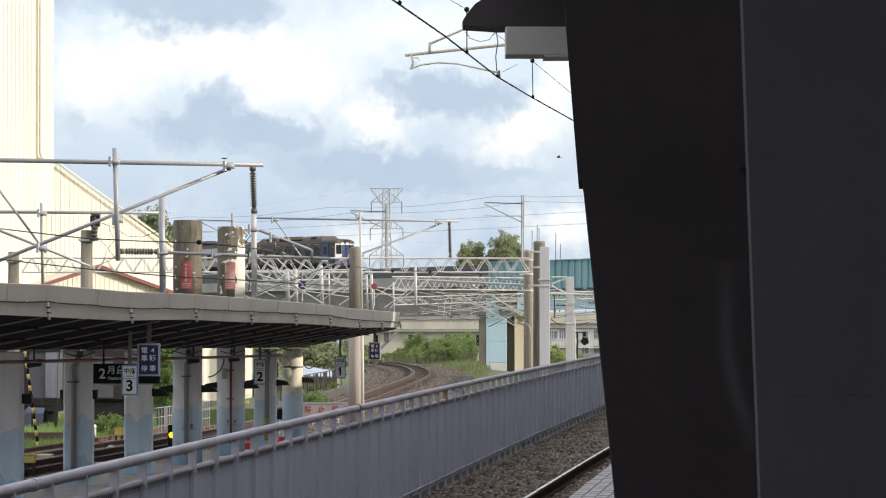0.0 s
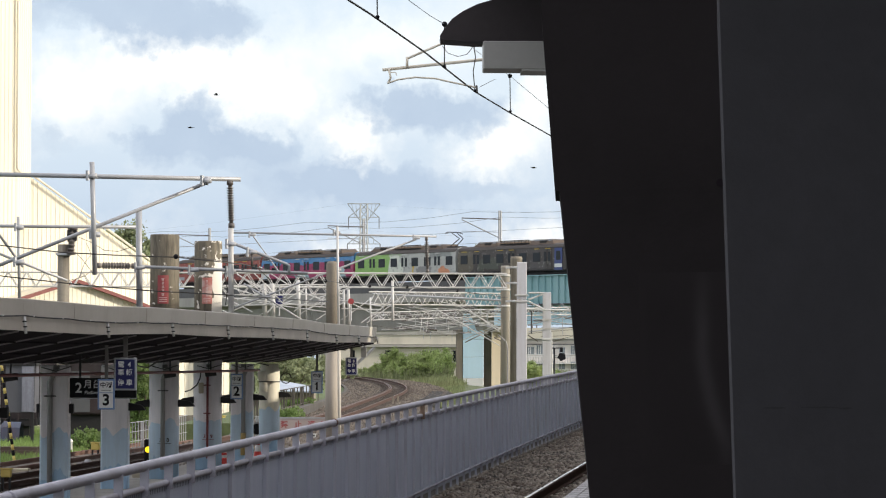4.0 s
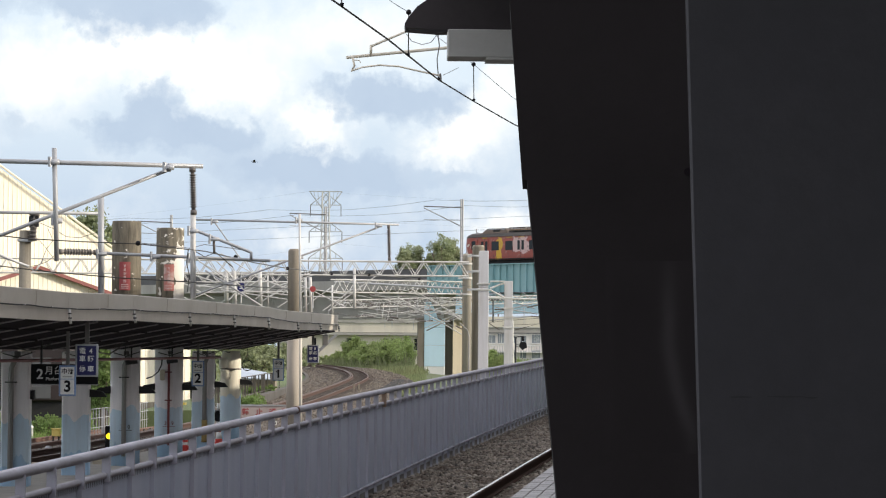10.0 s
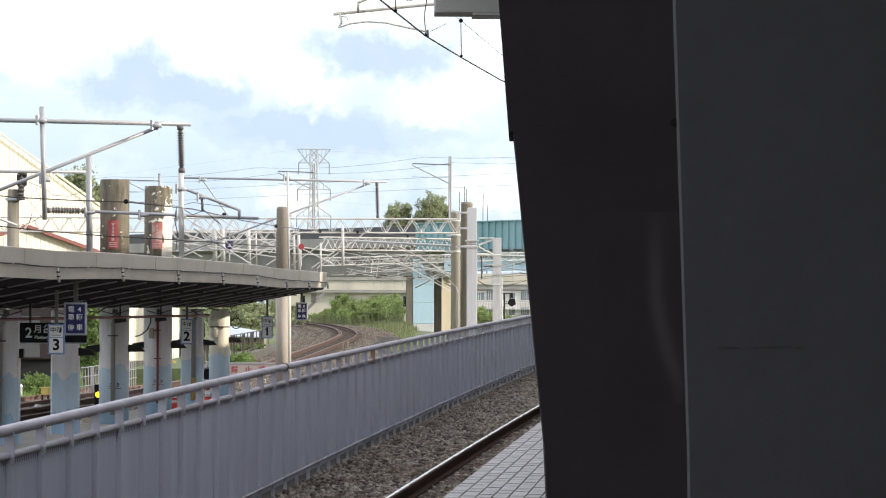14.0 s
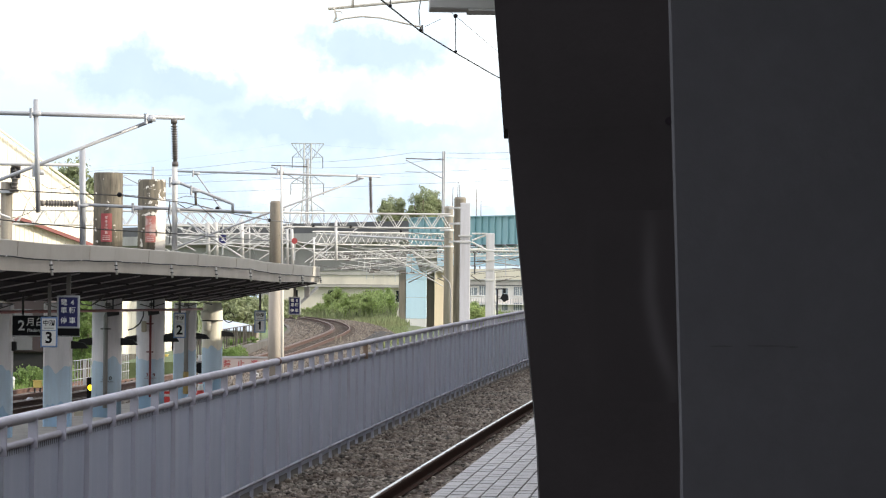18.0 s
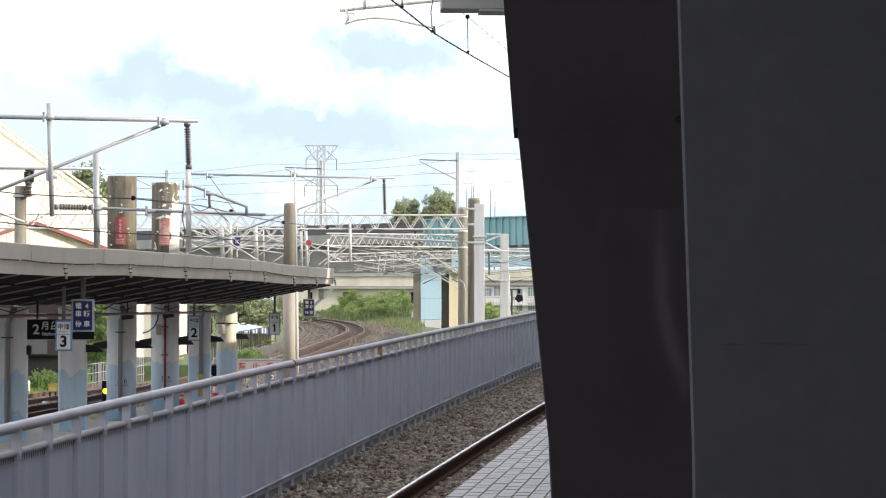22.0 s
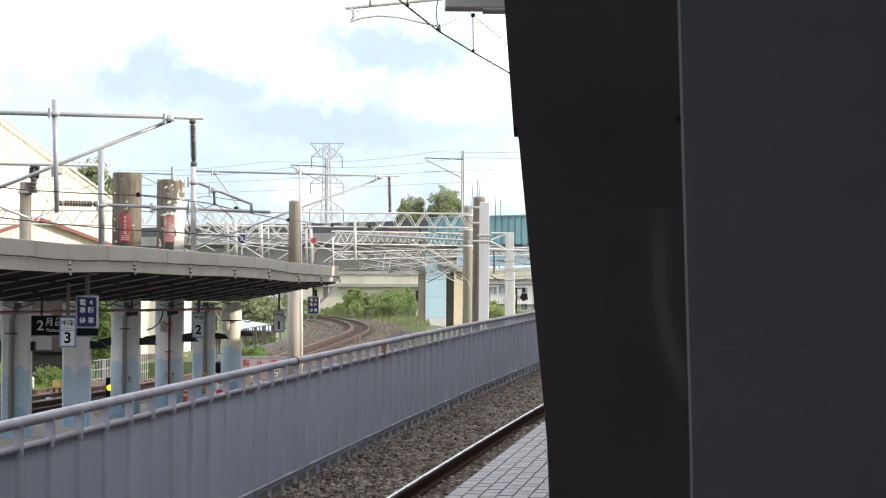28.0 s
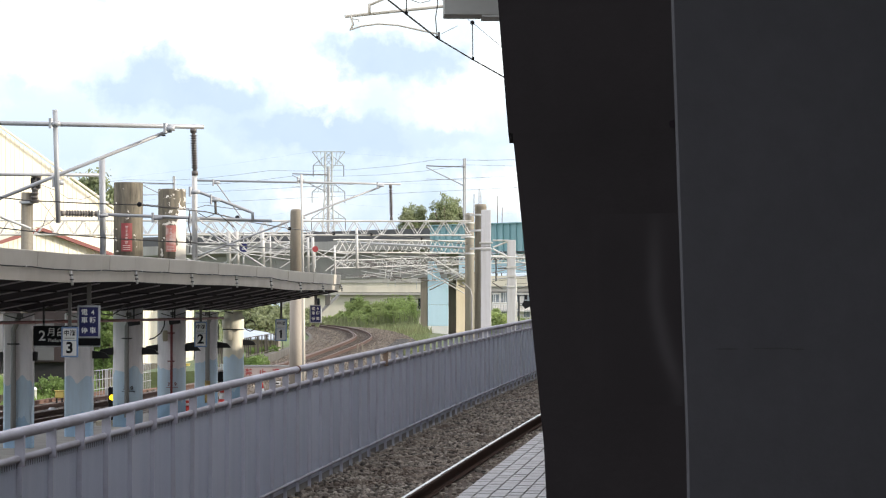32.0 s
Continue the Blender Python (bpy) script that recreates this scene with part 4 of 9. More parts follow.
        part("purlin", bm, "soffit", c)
    # end board
    p = along(CANOPY, 110.4)
    bm = bmesh.new()
    v = [bm.verts.new((p.x + x, yy, z)) for yy in (110.42, 110.5) for x, z in ((0.02, 3.50), (0.02, 3.94), (-6.05, 3.94), (-6.05, 3.43), (-3.0, Z_VALLEY + 0.02))]
    for f in ((0, 1, 2, 3, 4), (9, 8, 7, 6, 5), (0, 5, 6, 1), (1, 6, 7, 2), (2, 7, 8, 3), (3, 8, 9, 4), (4, 9, 5, 0)):
        bm.faces.new([v[i] for i in f])
    bmesh.ops.recalc_face_normals(bm, faces=bm.faces)
    part("end_board", bm, "fascia", c)
    return c


island_canopy()


def canopy_columns():
    for i, (x, y, w, tall) in enumerate(((-8.219, 68.0, 0.60, 0), (-7.461, 74.0, 0.58, 0), (-6.780, 80.5, 0.60, 0), (-6.157, 87.0, 0.72, 1), (-5.519, 94.0, 0.74, 1), (-4.965, 101.0, 0.62, 0), (-4.518, 108.5, 0.62, 2))):
        if tall == 1:
            c = thing("tall_column", x, y, 0.09, "thick weathered round concrete column, sea painted below, stub above the canopy" if i == 3 else "thick peeling round concrete column with a white-flaked stub above the canopy", "column", "canopy columns")
            part("shaft", turned(bmesh.new(), x, y, [(w / 2, 0.0), (w / 2, 3.2)], 28), "sea", c)
            part("stub", turned(bmesh.new(), x, y, [(w / 2 - 0.005, 3.204), (w / 2 - 0.01, 5.95 if i == 3 else 6.02), (w / 2 - 0.03, 5.97 if i == 3 else 6.04)], 28), "stub_a" if i == 3 else "stub_b", c, "weathered stub")
        else:
            c = thing("canopy_column", x, y, 0.09, "square white canopy column with blue waves painted round its foot" if not tall else "round cream canopy column with blue waves painted round its foot", "column", "canopy columns")
            if tall == 2:
                part("shaft", turned(bmesh.new(), x, y, [(w / 2, 0.0), (w / 2, 2.66), (w / 2 - 0.04, 2.72), (w / 2 - 0.04, 2.84)], 28), "sea_cream", c)
            else:
                part("shaft", cuboid(x - w / 2, x + w / 2, y - w / 2, y + w / 2, 0.0, 2.84, bevel=0.03), "sea", c)
        # dark lamp bracket towards the far side
        if i < 2:
            for s in ((1,) if i == 0 else (1, -1)):
                x0, a = x + s * (w / 2 - 0.02), 0.20 if i == 0 else 0.11
                part("bracket", cuboid(min(x0, x0 + s * a), max(x0, x0 + s * a), y - 0.12, y + 0.12, 1.86, 2.05, bevel=0.012), "dark", c, "short dark steel bracket")
        for s in () if i < 2 else (1,) if i in (2, 6) else (1, -1):
            bm = bmesh.new()
            x0 = x + s * (w / 2 - 0.02)
            v = [bm.verts.new((xx, yy, z)) for yy in (y - 0.15, y + 0.15) for xx, z in ((x0, 1.82), (x0 + s * 0.40, 1.83), (x0 + s * 0.30, 1.95), (x0, 2.00))]
            for f in ((0, 1, 2, 3), (7, 6, 5, 4), (0, 4, 5, 1), (1, 5, 6, 2), (2, 6, 7, 3), (3, 7, 4, 0)):
                bm.faces.new([v[k] for k in f])
            bmesh.ops.recalc_face_normals(bm, faces=bm.faces)
            part("bracket", bm, "dark", c, "dark steel bracket")
        f = y - w / 2 - 0.045
        if i in (1, 3):
            o = -0.08 if i == 1 else 0.0
            part("downpipe", tube([(x + o + 0.12, f - 0.1, 2.75), (x + o + 0.06, f - 0.03, 2.62), (x + o, f, 2.5), (x + o, f, 0.32)], 0.055, 10), "pipe", c, "grey rainwater pipe")
            part("pipe_strap", cuboid(x + o - 0.12, x + o + 0.12, f - 0.06, f + 0.03, 2.20, 2.225), "dark", c)
        if i == 4:
            part("riser", tube([(x + 0.02, f, 2.62), (x + 0.02, f, 0.4)], 0.03, 8), "maroon", c, "dark red riser pipe")
            part("pipe_strap", cuboid(x - 0.08, x + 0.10, f - 0.05, f + 0.03, 2.28, 2.31), "maroon", c)
            part("pipe_strap", cuboid(x - 0.08, x + 0.10, f - 0.05, f + 0.03, 1.55, 1.58), "maroon", c)
            part("junction_box", cuboid(x - 0.21, x - 0.08, f - 0.07, f + 0.02, 2.08, 2.36, bevel=0.02), "beige", c, "small beige junction box")
        if i == 5:
            part("downpipe", tube([(x + 0.15, f - 0.08, 2.7), (x + 0.05, f, 2.5), (x + 0.05, f, 0.92)], 0.06, 10), "pipe", c, "grey rainwater pipe")
            part("pipe_foot", tube([(x + 0.05, f, 0.915), (x + 0.05, f, 0.3)], 0.075, 10), "stain", c, "yellow-brown stained pipe foot")
        if i in (3, 4):
            for k, (o, zz) in enumerate(((-0.115, 0.98 if i == 3 else 0.92), (0.06, 0.98 if i == 3 else 0.92))):
                lettering(("3", "0" if i == 3 else "9")[k], 0.125, "dark" if i == 3 else "maroon", c, pose(x + o + 0.06, y - w / 2 - 0.002, zz + 0.045, 90, 0, 0), "painted_number", 0.003)
                part("number_line", cuboid(x + o - 0.01, x + o + 0.13, y - w / 2 - 0.011, y - w / 2 + 0.09, zz - 0.04, zz - 0.03), "dark" if i == 3 else "maroon", c)
    # red pipe along the columns
    t = thing("sprinkler_pipe", *column_line(80, 0.5), "dark red water pipe slung under the canopy along the columns", "pipe")
    part("run", tube([column_line(y, 0.48) + Vector((0, 0, 2.66 - 0.0 * y)) for y in range(50, 104, 3)], 0.032, 8), "maroon", t)
    for y in range(56, 104, 7):
        p = column_line(y, 0.48)
        part("hanger", bar(p + Vector((0, 0, 2.66)), p + Vector((0, 0, 2.98)), 0.01, 6), "dark", t)


def stub_paint(name, amount, edge):
    """Old concrete with dark rain streaks; flaked white patches on the second stub."""
    m = bpy.data.materials.new(name)
    m.use_nodes = True
    n = Nodes(m.node_tree)
    geo = n.add("ShaderNodeNewGeometry")
    mp = n.add("ShaderNodeMapping")
    mp.inputs["Scale"].default_value = (3.0, 3.0, 0.45)
    n.link(geo.outputs["Position"], mp.inputs[0])
    a = n.add("ShaderNodeTexNoise", Scale=2.2, Detail=7.0, Roughness=0.65)
    n.link(mp.outputs[0], a.inputs["Vector"])
    b = n.add("ShaderNodeTexNoise", Scale=4.6, Detail=6.0, Roughness=0.6)
    n.link(geo.outputs["Position"], b.inputs["Vector"])
    c = n.mix(n.ramp(a.outputs[0], [(0.36, 0.0), (0.66, 1.0)]), (0.065, 0.056, 0.042), (0.21, 0.18, 0.13))
    fl = n.ramp(b.outputs[0], [(0.66 - amount * 0.16, 0.0), (0.68 - amount * 0.16, 1.0)])
    sep = n.add("ShaderNodeSeparateXYZ")
    n.link(geo.outputs["Position"], sep.inputs[0])
    ragged = n.math("MULTIPLY_ADD", n.math("SUBTRACT", b.outputs[0], 0.5), 0.75, sep.outputs[0])
    ragged = n.math("SUBTRACT", ragged, n.math("MULTIPLY", n.math("GREATER_THAN", n.math("MULTIPLY_ADD", n.math("SUBTRACT", b.outputs[0], 0.5), 1.6, sep.outputs[2]), 5.55), 5.0))
    fl = n.math("MAXIMUM", fl, n.math("GREATER_THAN", ragged, edge))
    c = n.mix(n.math("MULTIPLY", fl, 0.92), c, (0.84, 0.79, 0.70))
    s = n.add("ShaderNodeBsdfPrincipled", Roughness=0.85)
    n.link(c, s.inputs["Base Color"])
    bp = n.add("ShaderNodeBump", Strength=0.4, Distance=0.02)
    n.link(a.outputs[0], bp.inputs["Height"])
    n.link(bp.outputs[0], s.inputs["Normal"])
    o = n.add("ShaderNodeOutputMaterial")
    n.link(s.outputs[0], o.inputs[0])
    return m


M["stub_a"] = stub_paint("weathered_stub", 0.15, 9.0)
M["stub_b"] = stub_paint("peeling_stub", 0.42, -5.40)
canopy_columns()


# ---- viaduct ----
VIA0, VIA_DIR = Vector((-27.1, 408.0, 0.0)), Vector((0.532, -0.846, 0.0)).normalized()
RAIL_Z = 10.45


def via(s, side=0.0, z=0.0):
    """A point on the viaduct: metres along it, metres across (towards the viewer is negative), height."""
    return VIA0 + VIA_DIR * s + Vector((VIA_DIR.y, -VIA_DIR.x, 0)) * -side + Vector((0, 0, z))


def beam(s0, s1, prof, bm=None):
    bm = bm or bmesh.new()
    a = [bm.verts.new(via(s0, o, z)) for o, z in prof]
    b = [bm.verts.new(via(s1, o, z)) for o, z in prof]
    k = len(prof)
    for j in range(k):
        bm.faces.new((a[j], a[(j + 1) % k], b[(j + 1) % k], b[j]))
    bm.faces.new(a[::-1])
    bm.faces.new(b)
    bmesh.ops.recalc_face_normals(bm, faces=bm.faces)
    return bm


def viaduct():
    v = thing("viaduct", *via(50, 0, 0), "concrete railway viaduct with a dark parapet and a teal steel span", "viaduct")
    S_STEEL0 = 66.0
    for s0 in range(-254, 480, 32):
        s1 = s0 + 32
        if s0 >= 66 and s1 <= 130:
            continue
        part("girder", beam(s0, s1 - 0.06, [(-2.2, 5.8), (2.2, 5.8), (3.0, 8.3), (4.2, 8.6), (4.2, 9.6), (-4.2, 9.6), (-4.2, 8.6), (-3.0, 8.3)]), "viaduct", v)
        for o in (-4.2, 4.0):
            part("parapet", beam(s0, s1 - 0.05, [(o, 9.604), (o + 0.2, 9.604), (o + 0.2, 10.62), (o, 10.62)]), "viaduct_dark", v)
    # steel through-girder span
    for o in (-4.3, 4.0):
        g = part("steel_girder", beam(S_STEEL0, 130 - 0.1, [(o, 8.2), (o + 0.25, 8.2), (o + 0.25, 10.80), (o, 10.80)]), "teal", v, "teal painted plate girder")
        part("flange", beam(S_STEEL0, 129.9, [(o - 0.2, 10.804), (o + 0.45, 10.804), (o + 0.45, 10.9), (o - 0.2, 10.9)]), "teal", g)
        part("flange", beam(S_STEEL0, 129.9, [(o - 0.2, 8.1), (o + 0.45, 8.1), (o + 0.45, 8.196), (o - 0.2, 8.196)]), "viaduct_dark", g)
        if o < 0:
            for i in range(56):
                s = S_STEEL0 + 0.6 + i * 1.1
                part("stiffener", beam(s, s + 0.09, [(o - 0.16, 8.2), (o, 8.2), (o, 10.8), (o - 0.16, 10.8)]), "teal", g)
    part("steel_deck", beam(S_STEEL0, 129.9, [(-4.0, 8.6), (3.95, 8.6), (3.95, 9.6), (-4.0, 9.6)]), "viaduct_dark", v)
    part("lower_panel", beam(S_STEEL0 + 4, 129.5, [(-3.6, 6.2), (-3.4, 6.2), (-3.4, 8.05), (-3.6, 8.05)]), "blue_panel", v, "pale blue lower panels of the steel span")
    # walkway lattice under the teal girder
    for i in range(28):
        s = S_STEEL0 + 6 + i * 2.0
        part("brace", bar(via(s, -4.6, 7.55), via(s + 1, -4.6, 8.15), 0.06, 5), "galv", v)
        part("brace", bar(via(s + 1, -4.6, 8.15), via(s + 2, -4.6, 7.55), 0.06, 5), "galv", v)
    part("walkway_rail", bar(via(S_STEEL0 + 5, -4.6, 7.5), via(129, -4.6, 7.5), 0.09, 6), "viaduct_dark", v)
    # deck bed and rails
    part("deck_bed", beam(-254, 482, [(-2.4, 9.61), (2.4, 9.61), (1.9, 10.22), (-1.9, 10.22)]), "ballast", v)
    for o in (-0.56, 0.56):
        part("rail", beam(-254, 482, [(o - 0.035, 10.23), (o + 0.035, 10.23), (o + 0.035, RAIL_Z - 0.01), (o - 0.035, RAIL_Z - 0.01)]), "rust", v)
    # piers
    for s0 in range(-254, 480, 32):
        if s0 in (66, 98):
            continue
        part("pier", beam(s0 - 1.0, s0 + 1.0, [(-1.6, -0.1), (1.6, -0.1), (1.6, 4.4), (2.2, 5.79), (-2.2, 5.79), (-1.6, 4.4)]), "viaduct", v)


viaduct()


def bridge_pier():
    """The large pier at the head of the steel span: a pale blue clad front beside bare beige concrete."""
    p = thing("bridge_pier", *via(58, -2, 0), "tall bridge pier clad with pale blue panels beside bare concrete", "pier")
    d = 352.0
    part("concrete_edge", cuboid(3.527, 4.188, d, d + 3.0, -0.1, 5.865, bevel=0.05), "pole_pale", p)
    for z0, z1 in ((1.12, 3.165), (3.185, 4.873), (4.893, 7.409)):
        part("panel", cuboid(4.205, 6.227, d - 0.02, d + 3.0, z0, z1, bevel=0.03), "blue_panel", p, "pale blue cladding panel")
    part("number_plate", cuboid(3.50, 3.93, d - 0.08, d - 0.01, 0.05, 0.58, bevel=0.03), "white", p, "small white plate")
    part("plate_mark", cuboid(3.60, 3.83, d - 0.09, d - 0.081, 0.2, 0.42), "dark", p)
    part("recess", cuboid(6.244, 7.109, d + 1.6, d + 3.0, -0.1, 5.645), "pole_pale", p)
    # lowest part of the blue front, set white to stand for sunlight
    part("sunlit_panel", cuboid(4.205, 6.227, d - 0.02, d + 3.0, -0.1, 1.10, bevel=0.03), "white", p, "lowest panel, coloured white for the sunlight on it")
    bm = bmesh.new()
    v = [bm.verts.new((x, y, z)) for z in (-0.1, 5.645) for x, y in ((6.999, d + 0.3), (8.101, d + 1.0), (8.101, d + 3.0), (6.999, d + 3.0))]
    for f in ((3, 2, 1, 0), (4, 5, 6, 7), (0, 1, 5, 4), (1, 2, 6, 5), (2, 3, 7, 6), (3, 0, 4, 7)):
        bm.faces.new([v[i] for i in f])
    part("side_block", bm, "beige", p)
    part("cap", cuboid(6.227, 9.699, d + 0.2, d + 3.2, 5.700, 6.472, bevel=0.05), "beige", p)
    part("notice", cuboid(3.582, 3.913, d - 0.06, d - 0.01, -0.029, 0.411), "white", p, "small white notice")


bridge_pier()


# masts of the viaduct's overhead line
def viaduct_masts():
    for s, o in ((60.4, 3.4), (34.3, 3.4), (0.6, 3.4), (-30.0, 3.4), (95.0, 3.4)):
        b = via(s, o, 0)
        m = thing("line_mast", b.x, b.y, 9.6, "slim twin-post steel mast with a cantilever on the viaduct", "mast", "viaduct masts")
        for k in (-0.17, 0.17):
            part("post", bar(via(s + k * 0.9, o, 9.6), via(s + k * 0.9, o, 17.75), 0.09, 6), "galv", m)
        e = via(s - 1.9, o - 3.3, 17.0)
        part("cantilever", bar(via(s, o, 16.9), e, 0.055, 6), "insulator", m)
        part("strut", bar(via(s, o, 15.0), e + Vector((0, 0, -0.15)), 0.055, 6), "galv", m)
        part("steady_arm", bar(e + Vector((0, 0, -1.3)), via(s, o, 15.6), 0.03, 5), "galv", m)
    w = thing("viaduct_wires", *via(0, 0, 16), "thin overhead wires above the viaduct", "wire")
    for o, z in ((0.0, 16.85), (0.2, 15.55), (-3.4, 17.3), (-3.4, 14.2)):
        pts = []
        for s in range(-150, 300, 8):
            sag = 0.5 * (1 - ((s % 33) / 16.5 - 1) ** 2) if z > 16 else 0.0
            pts.append(via(s, o, z - sag))
        part("wire", tube(pts, 0.021, 4), "wire_pale", w)


viaduct_masts()


# ---- the train ----
TRAIN_ROWS = [(0.0, 33.0), (1.0, 47.2), (2.5, 64.6), (4.0, 81.0), (6.5, 108.0), (8.0, 126.5), (9.0, 138.0), (10.5, 152.5), (13.0, 178.0), (20.0, 250.0), (32.0, 372.0)]


def livery(name, bands, base):
    """Printed film on a car's side: large soft-edged blots of colour along the car."""
    m = bpy.data.materials.new(name)
    m.use_nodes = True
    n = Nodes(m.node_tree)
    tc = n.add("ShaderNodeTexCoord")
    sep = n.add("ShaderNodeSeparateXYZ")
    n.link(tc.outputs["Object"], sep.inputs[0])
    nz = n.add("ShaderNodeTexNoise", Scale=0.75, Detail=3.0, Roughness=0.55)
    n.link(tc.outputs["Object"], nz.inputs["Vector"])
    wob = n.math("MULTIPLY", n.math("SUBTRACT", nz.outputs[0], 0.5), 3.0)
    xx = n.math("ADD", sep.outputs[0], wob)
    zz = n.math("ADD", sep.outputs[2], n.math("MULTIPLY", wob, 0.45))
    c = n.mix(0.0, base, base)
    for x0, x1, z0, z1, col in bands:
        f = n.math("MULTIPLY", n.math("MULTIPLY", n.math("GREATER_THAN", xx, x0), n.math("LESS_THAN", xx, x1)), n.math("MULTIPLY", n.math("GREATER_THAN", zz, z0), n.math("LESS_THAN", zz, z1)))
        c = n.mix(f, c, col)
    # small figures and flecks of the print
    fleck = n.add("ShaderNodeTexNoise", Scale=2.6, Detail=5.0, Roughness=0.7)
    n.link(tc.outputs["Object"], fleck.inputs["Vector"])
    c = n.mix(n.math("MULTIPLY", n.ramp(fleck.outputs[0], [(0.60, 0.0), (0.63, 1.0)]), 0.55), c, (0.42, 0.40, 0.36))
    c = n.mix(n.math("MULTIPLY", n.ramp(fleck.outputs[0], [(0.37, 1.0), (0.40, 0.0)]), 0.5), c, (0.04, 0.03, 0.035))
    s = n.add("ShaderNodeBsdfPrincipled", Roughness=0.5)
    n.link(c, s.inputs["Base Color"])
    o = n.add("ShaderNodeOutputMaterial")
    n.link(s.outputs[0], o.inputs[0])
    return m


M["car_brown"] = livery("brown_print", [(-9.5, -7.0, 1.0, 3.2, (0.10, 0.085, 0.06)), (-6, -2, 1.2, 2.2, (0.06, 0.065, 0.05)), (3, 6, 0.9, 2.0, (0.07, 0.062, 0.06))], (0.046, 0.036, 0.033))
M["car_green"] = livery("green_and_white_print", [(-0.5, 10.2, 0.5, 4.0, (0.43, 0.44, 0.42)), (-10.2, -3.0, 0.5, 4.0, (0.25, 0.45, 0.12)), (1.4, 1.9, 0.9, 2.4, (0.55, 0.38, 0.05)), (2.4, 5.2, 0.6, 1.7, (0.22, 0.22, 0.22)), (5.0, 9.0, 2.6, 3.3, (0.25, 0.27, 0.26)), (6.5, 8.5, 0.8, 1.6, (0.60, 0.26, 0.14)), (-3.0, -0.5, 1.0, 3.0, (0.62, 0.66, 0.58))], (0.40, 0.50, 0.32))
M["car_blue"] = livery("blue_and_magenta_print", [(-9.3, 9.8, 0.5, 2.55, (0.33, 0.03, 0.11)), (-2.5, 1.0, 0.5, 1.5, (0.30, 0.42, 0.46)), (4.5, 8.0, 0.5, 1.9, (0.33, 0.45, 0.48)), (-10.2, -8.0, 0.5, 1.9, (0.55, 0.62, 0.66))], (0.06, 0.22, 0.46))
M["car_red"] = livery("red_print", [(-9.7, -9.2, 0.5, 2.4, (0.60, 0.52, 0.46)), (-1.5, 1.2, 1.6, 3.1, (0.62, 0.42, 0.40)), (-4.2, -3.4, 0.5, 3.0, (0.62, 0.36, 0.02)), (-10.2, 10.2, 0.3, 0.9, (0.16, 0.025, 0.025)), (3.0, 9.0, 1.3, 2.6, (0.20, 0.035, 0.03))], (0.30, 0.06, 0.042))
M["car_roof"] = surface("car_roof", (0.065, 0.055, 0.050), 0.7, 0.0, 0.15, 1, 0.1, (0.06, 0.05, 0.045), 0.5, 0.3)
M["car_gear"] = surface("roof_gear", (0.105, 0.075, 0.055), 0.7, 0.0, 0.2, 1, 0.1)
M["car_grey"] = surface("roof_hatch", (0.33, 0.34, 0.36), 0.5, 0.2, 0.1, 1, 0.05)
M["car_under"] = surface("underframe", (0.016, 0.015, 0.015), 0.8, 0.0, 0.2, 2, 0.1)
M["cab_blue"] = surface("cab_blue", (0.028, 0.048, 0.18), 0.35, 0.0, 0.05, 2, 0.0)
M["cab_white"] = surface("cab_white", (0.62, 0.63, 0.62), 0.35, 0.0, 0.05, 2, 0.0)
M["car_yellow"] = surface("door_yellow", (0.55, 0.38, 0.03), 0.4, 0.0, 0.05, 2, 0.0)

# a car's section: sideways and height over the rail
SECTION = [(-1.42, 0.95), (-1.45, 1.3), (-1.45, 2.6), (-1.40, 3.15), (-1.25, 3.42), (-0.8, 3.58), (0, 3.62), (0.8, 3.58), (1.25, 3.42), (1.40, 3.15), (1.45, 2.6), (1.45, 1.3), (1.42, 0.95)]


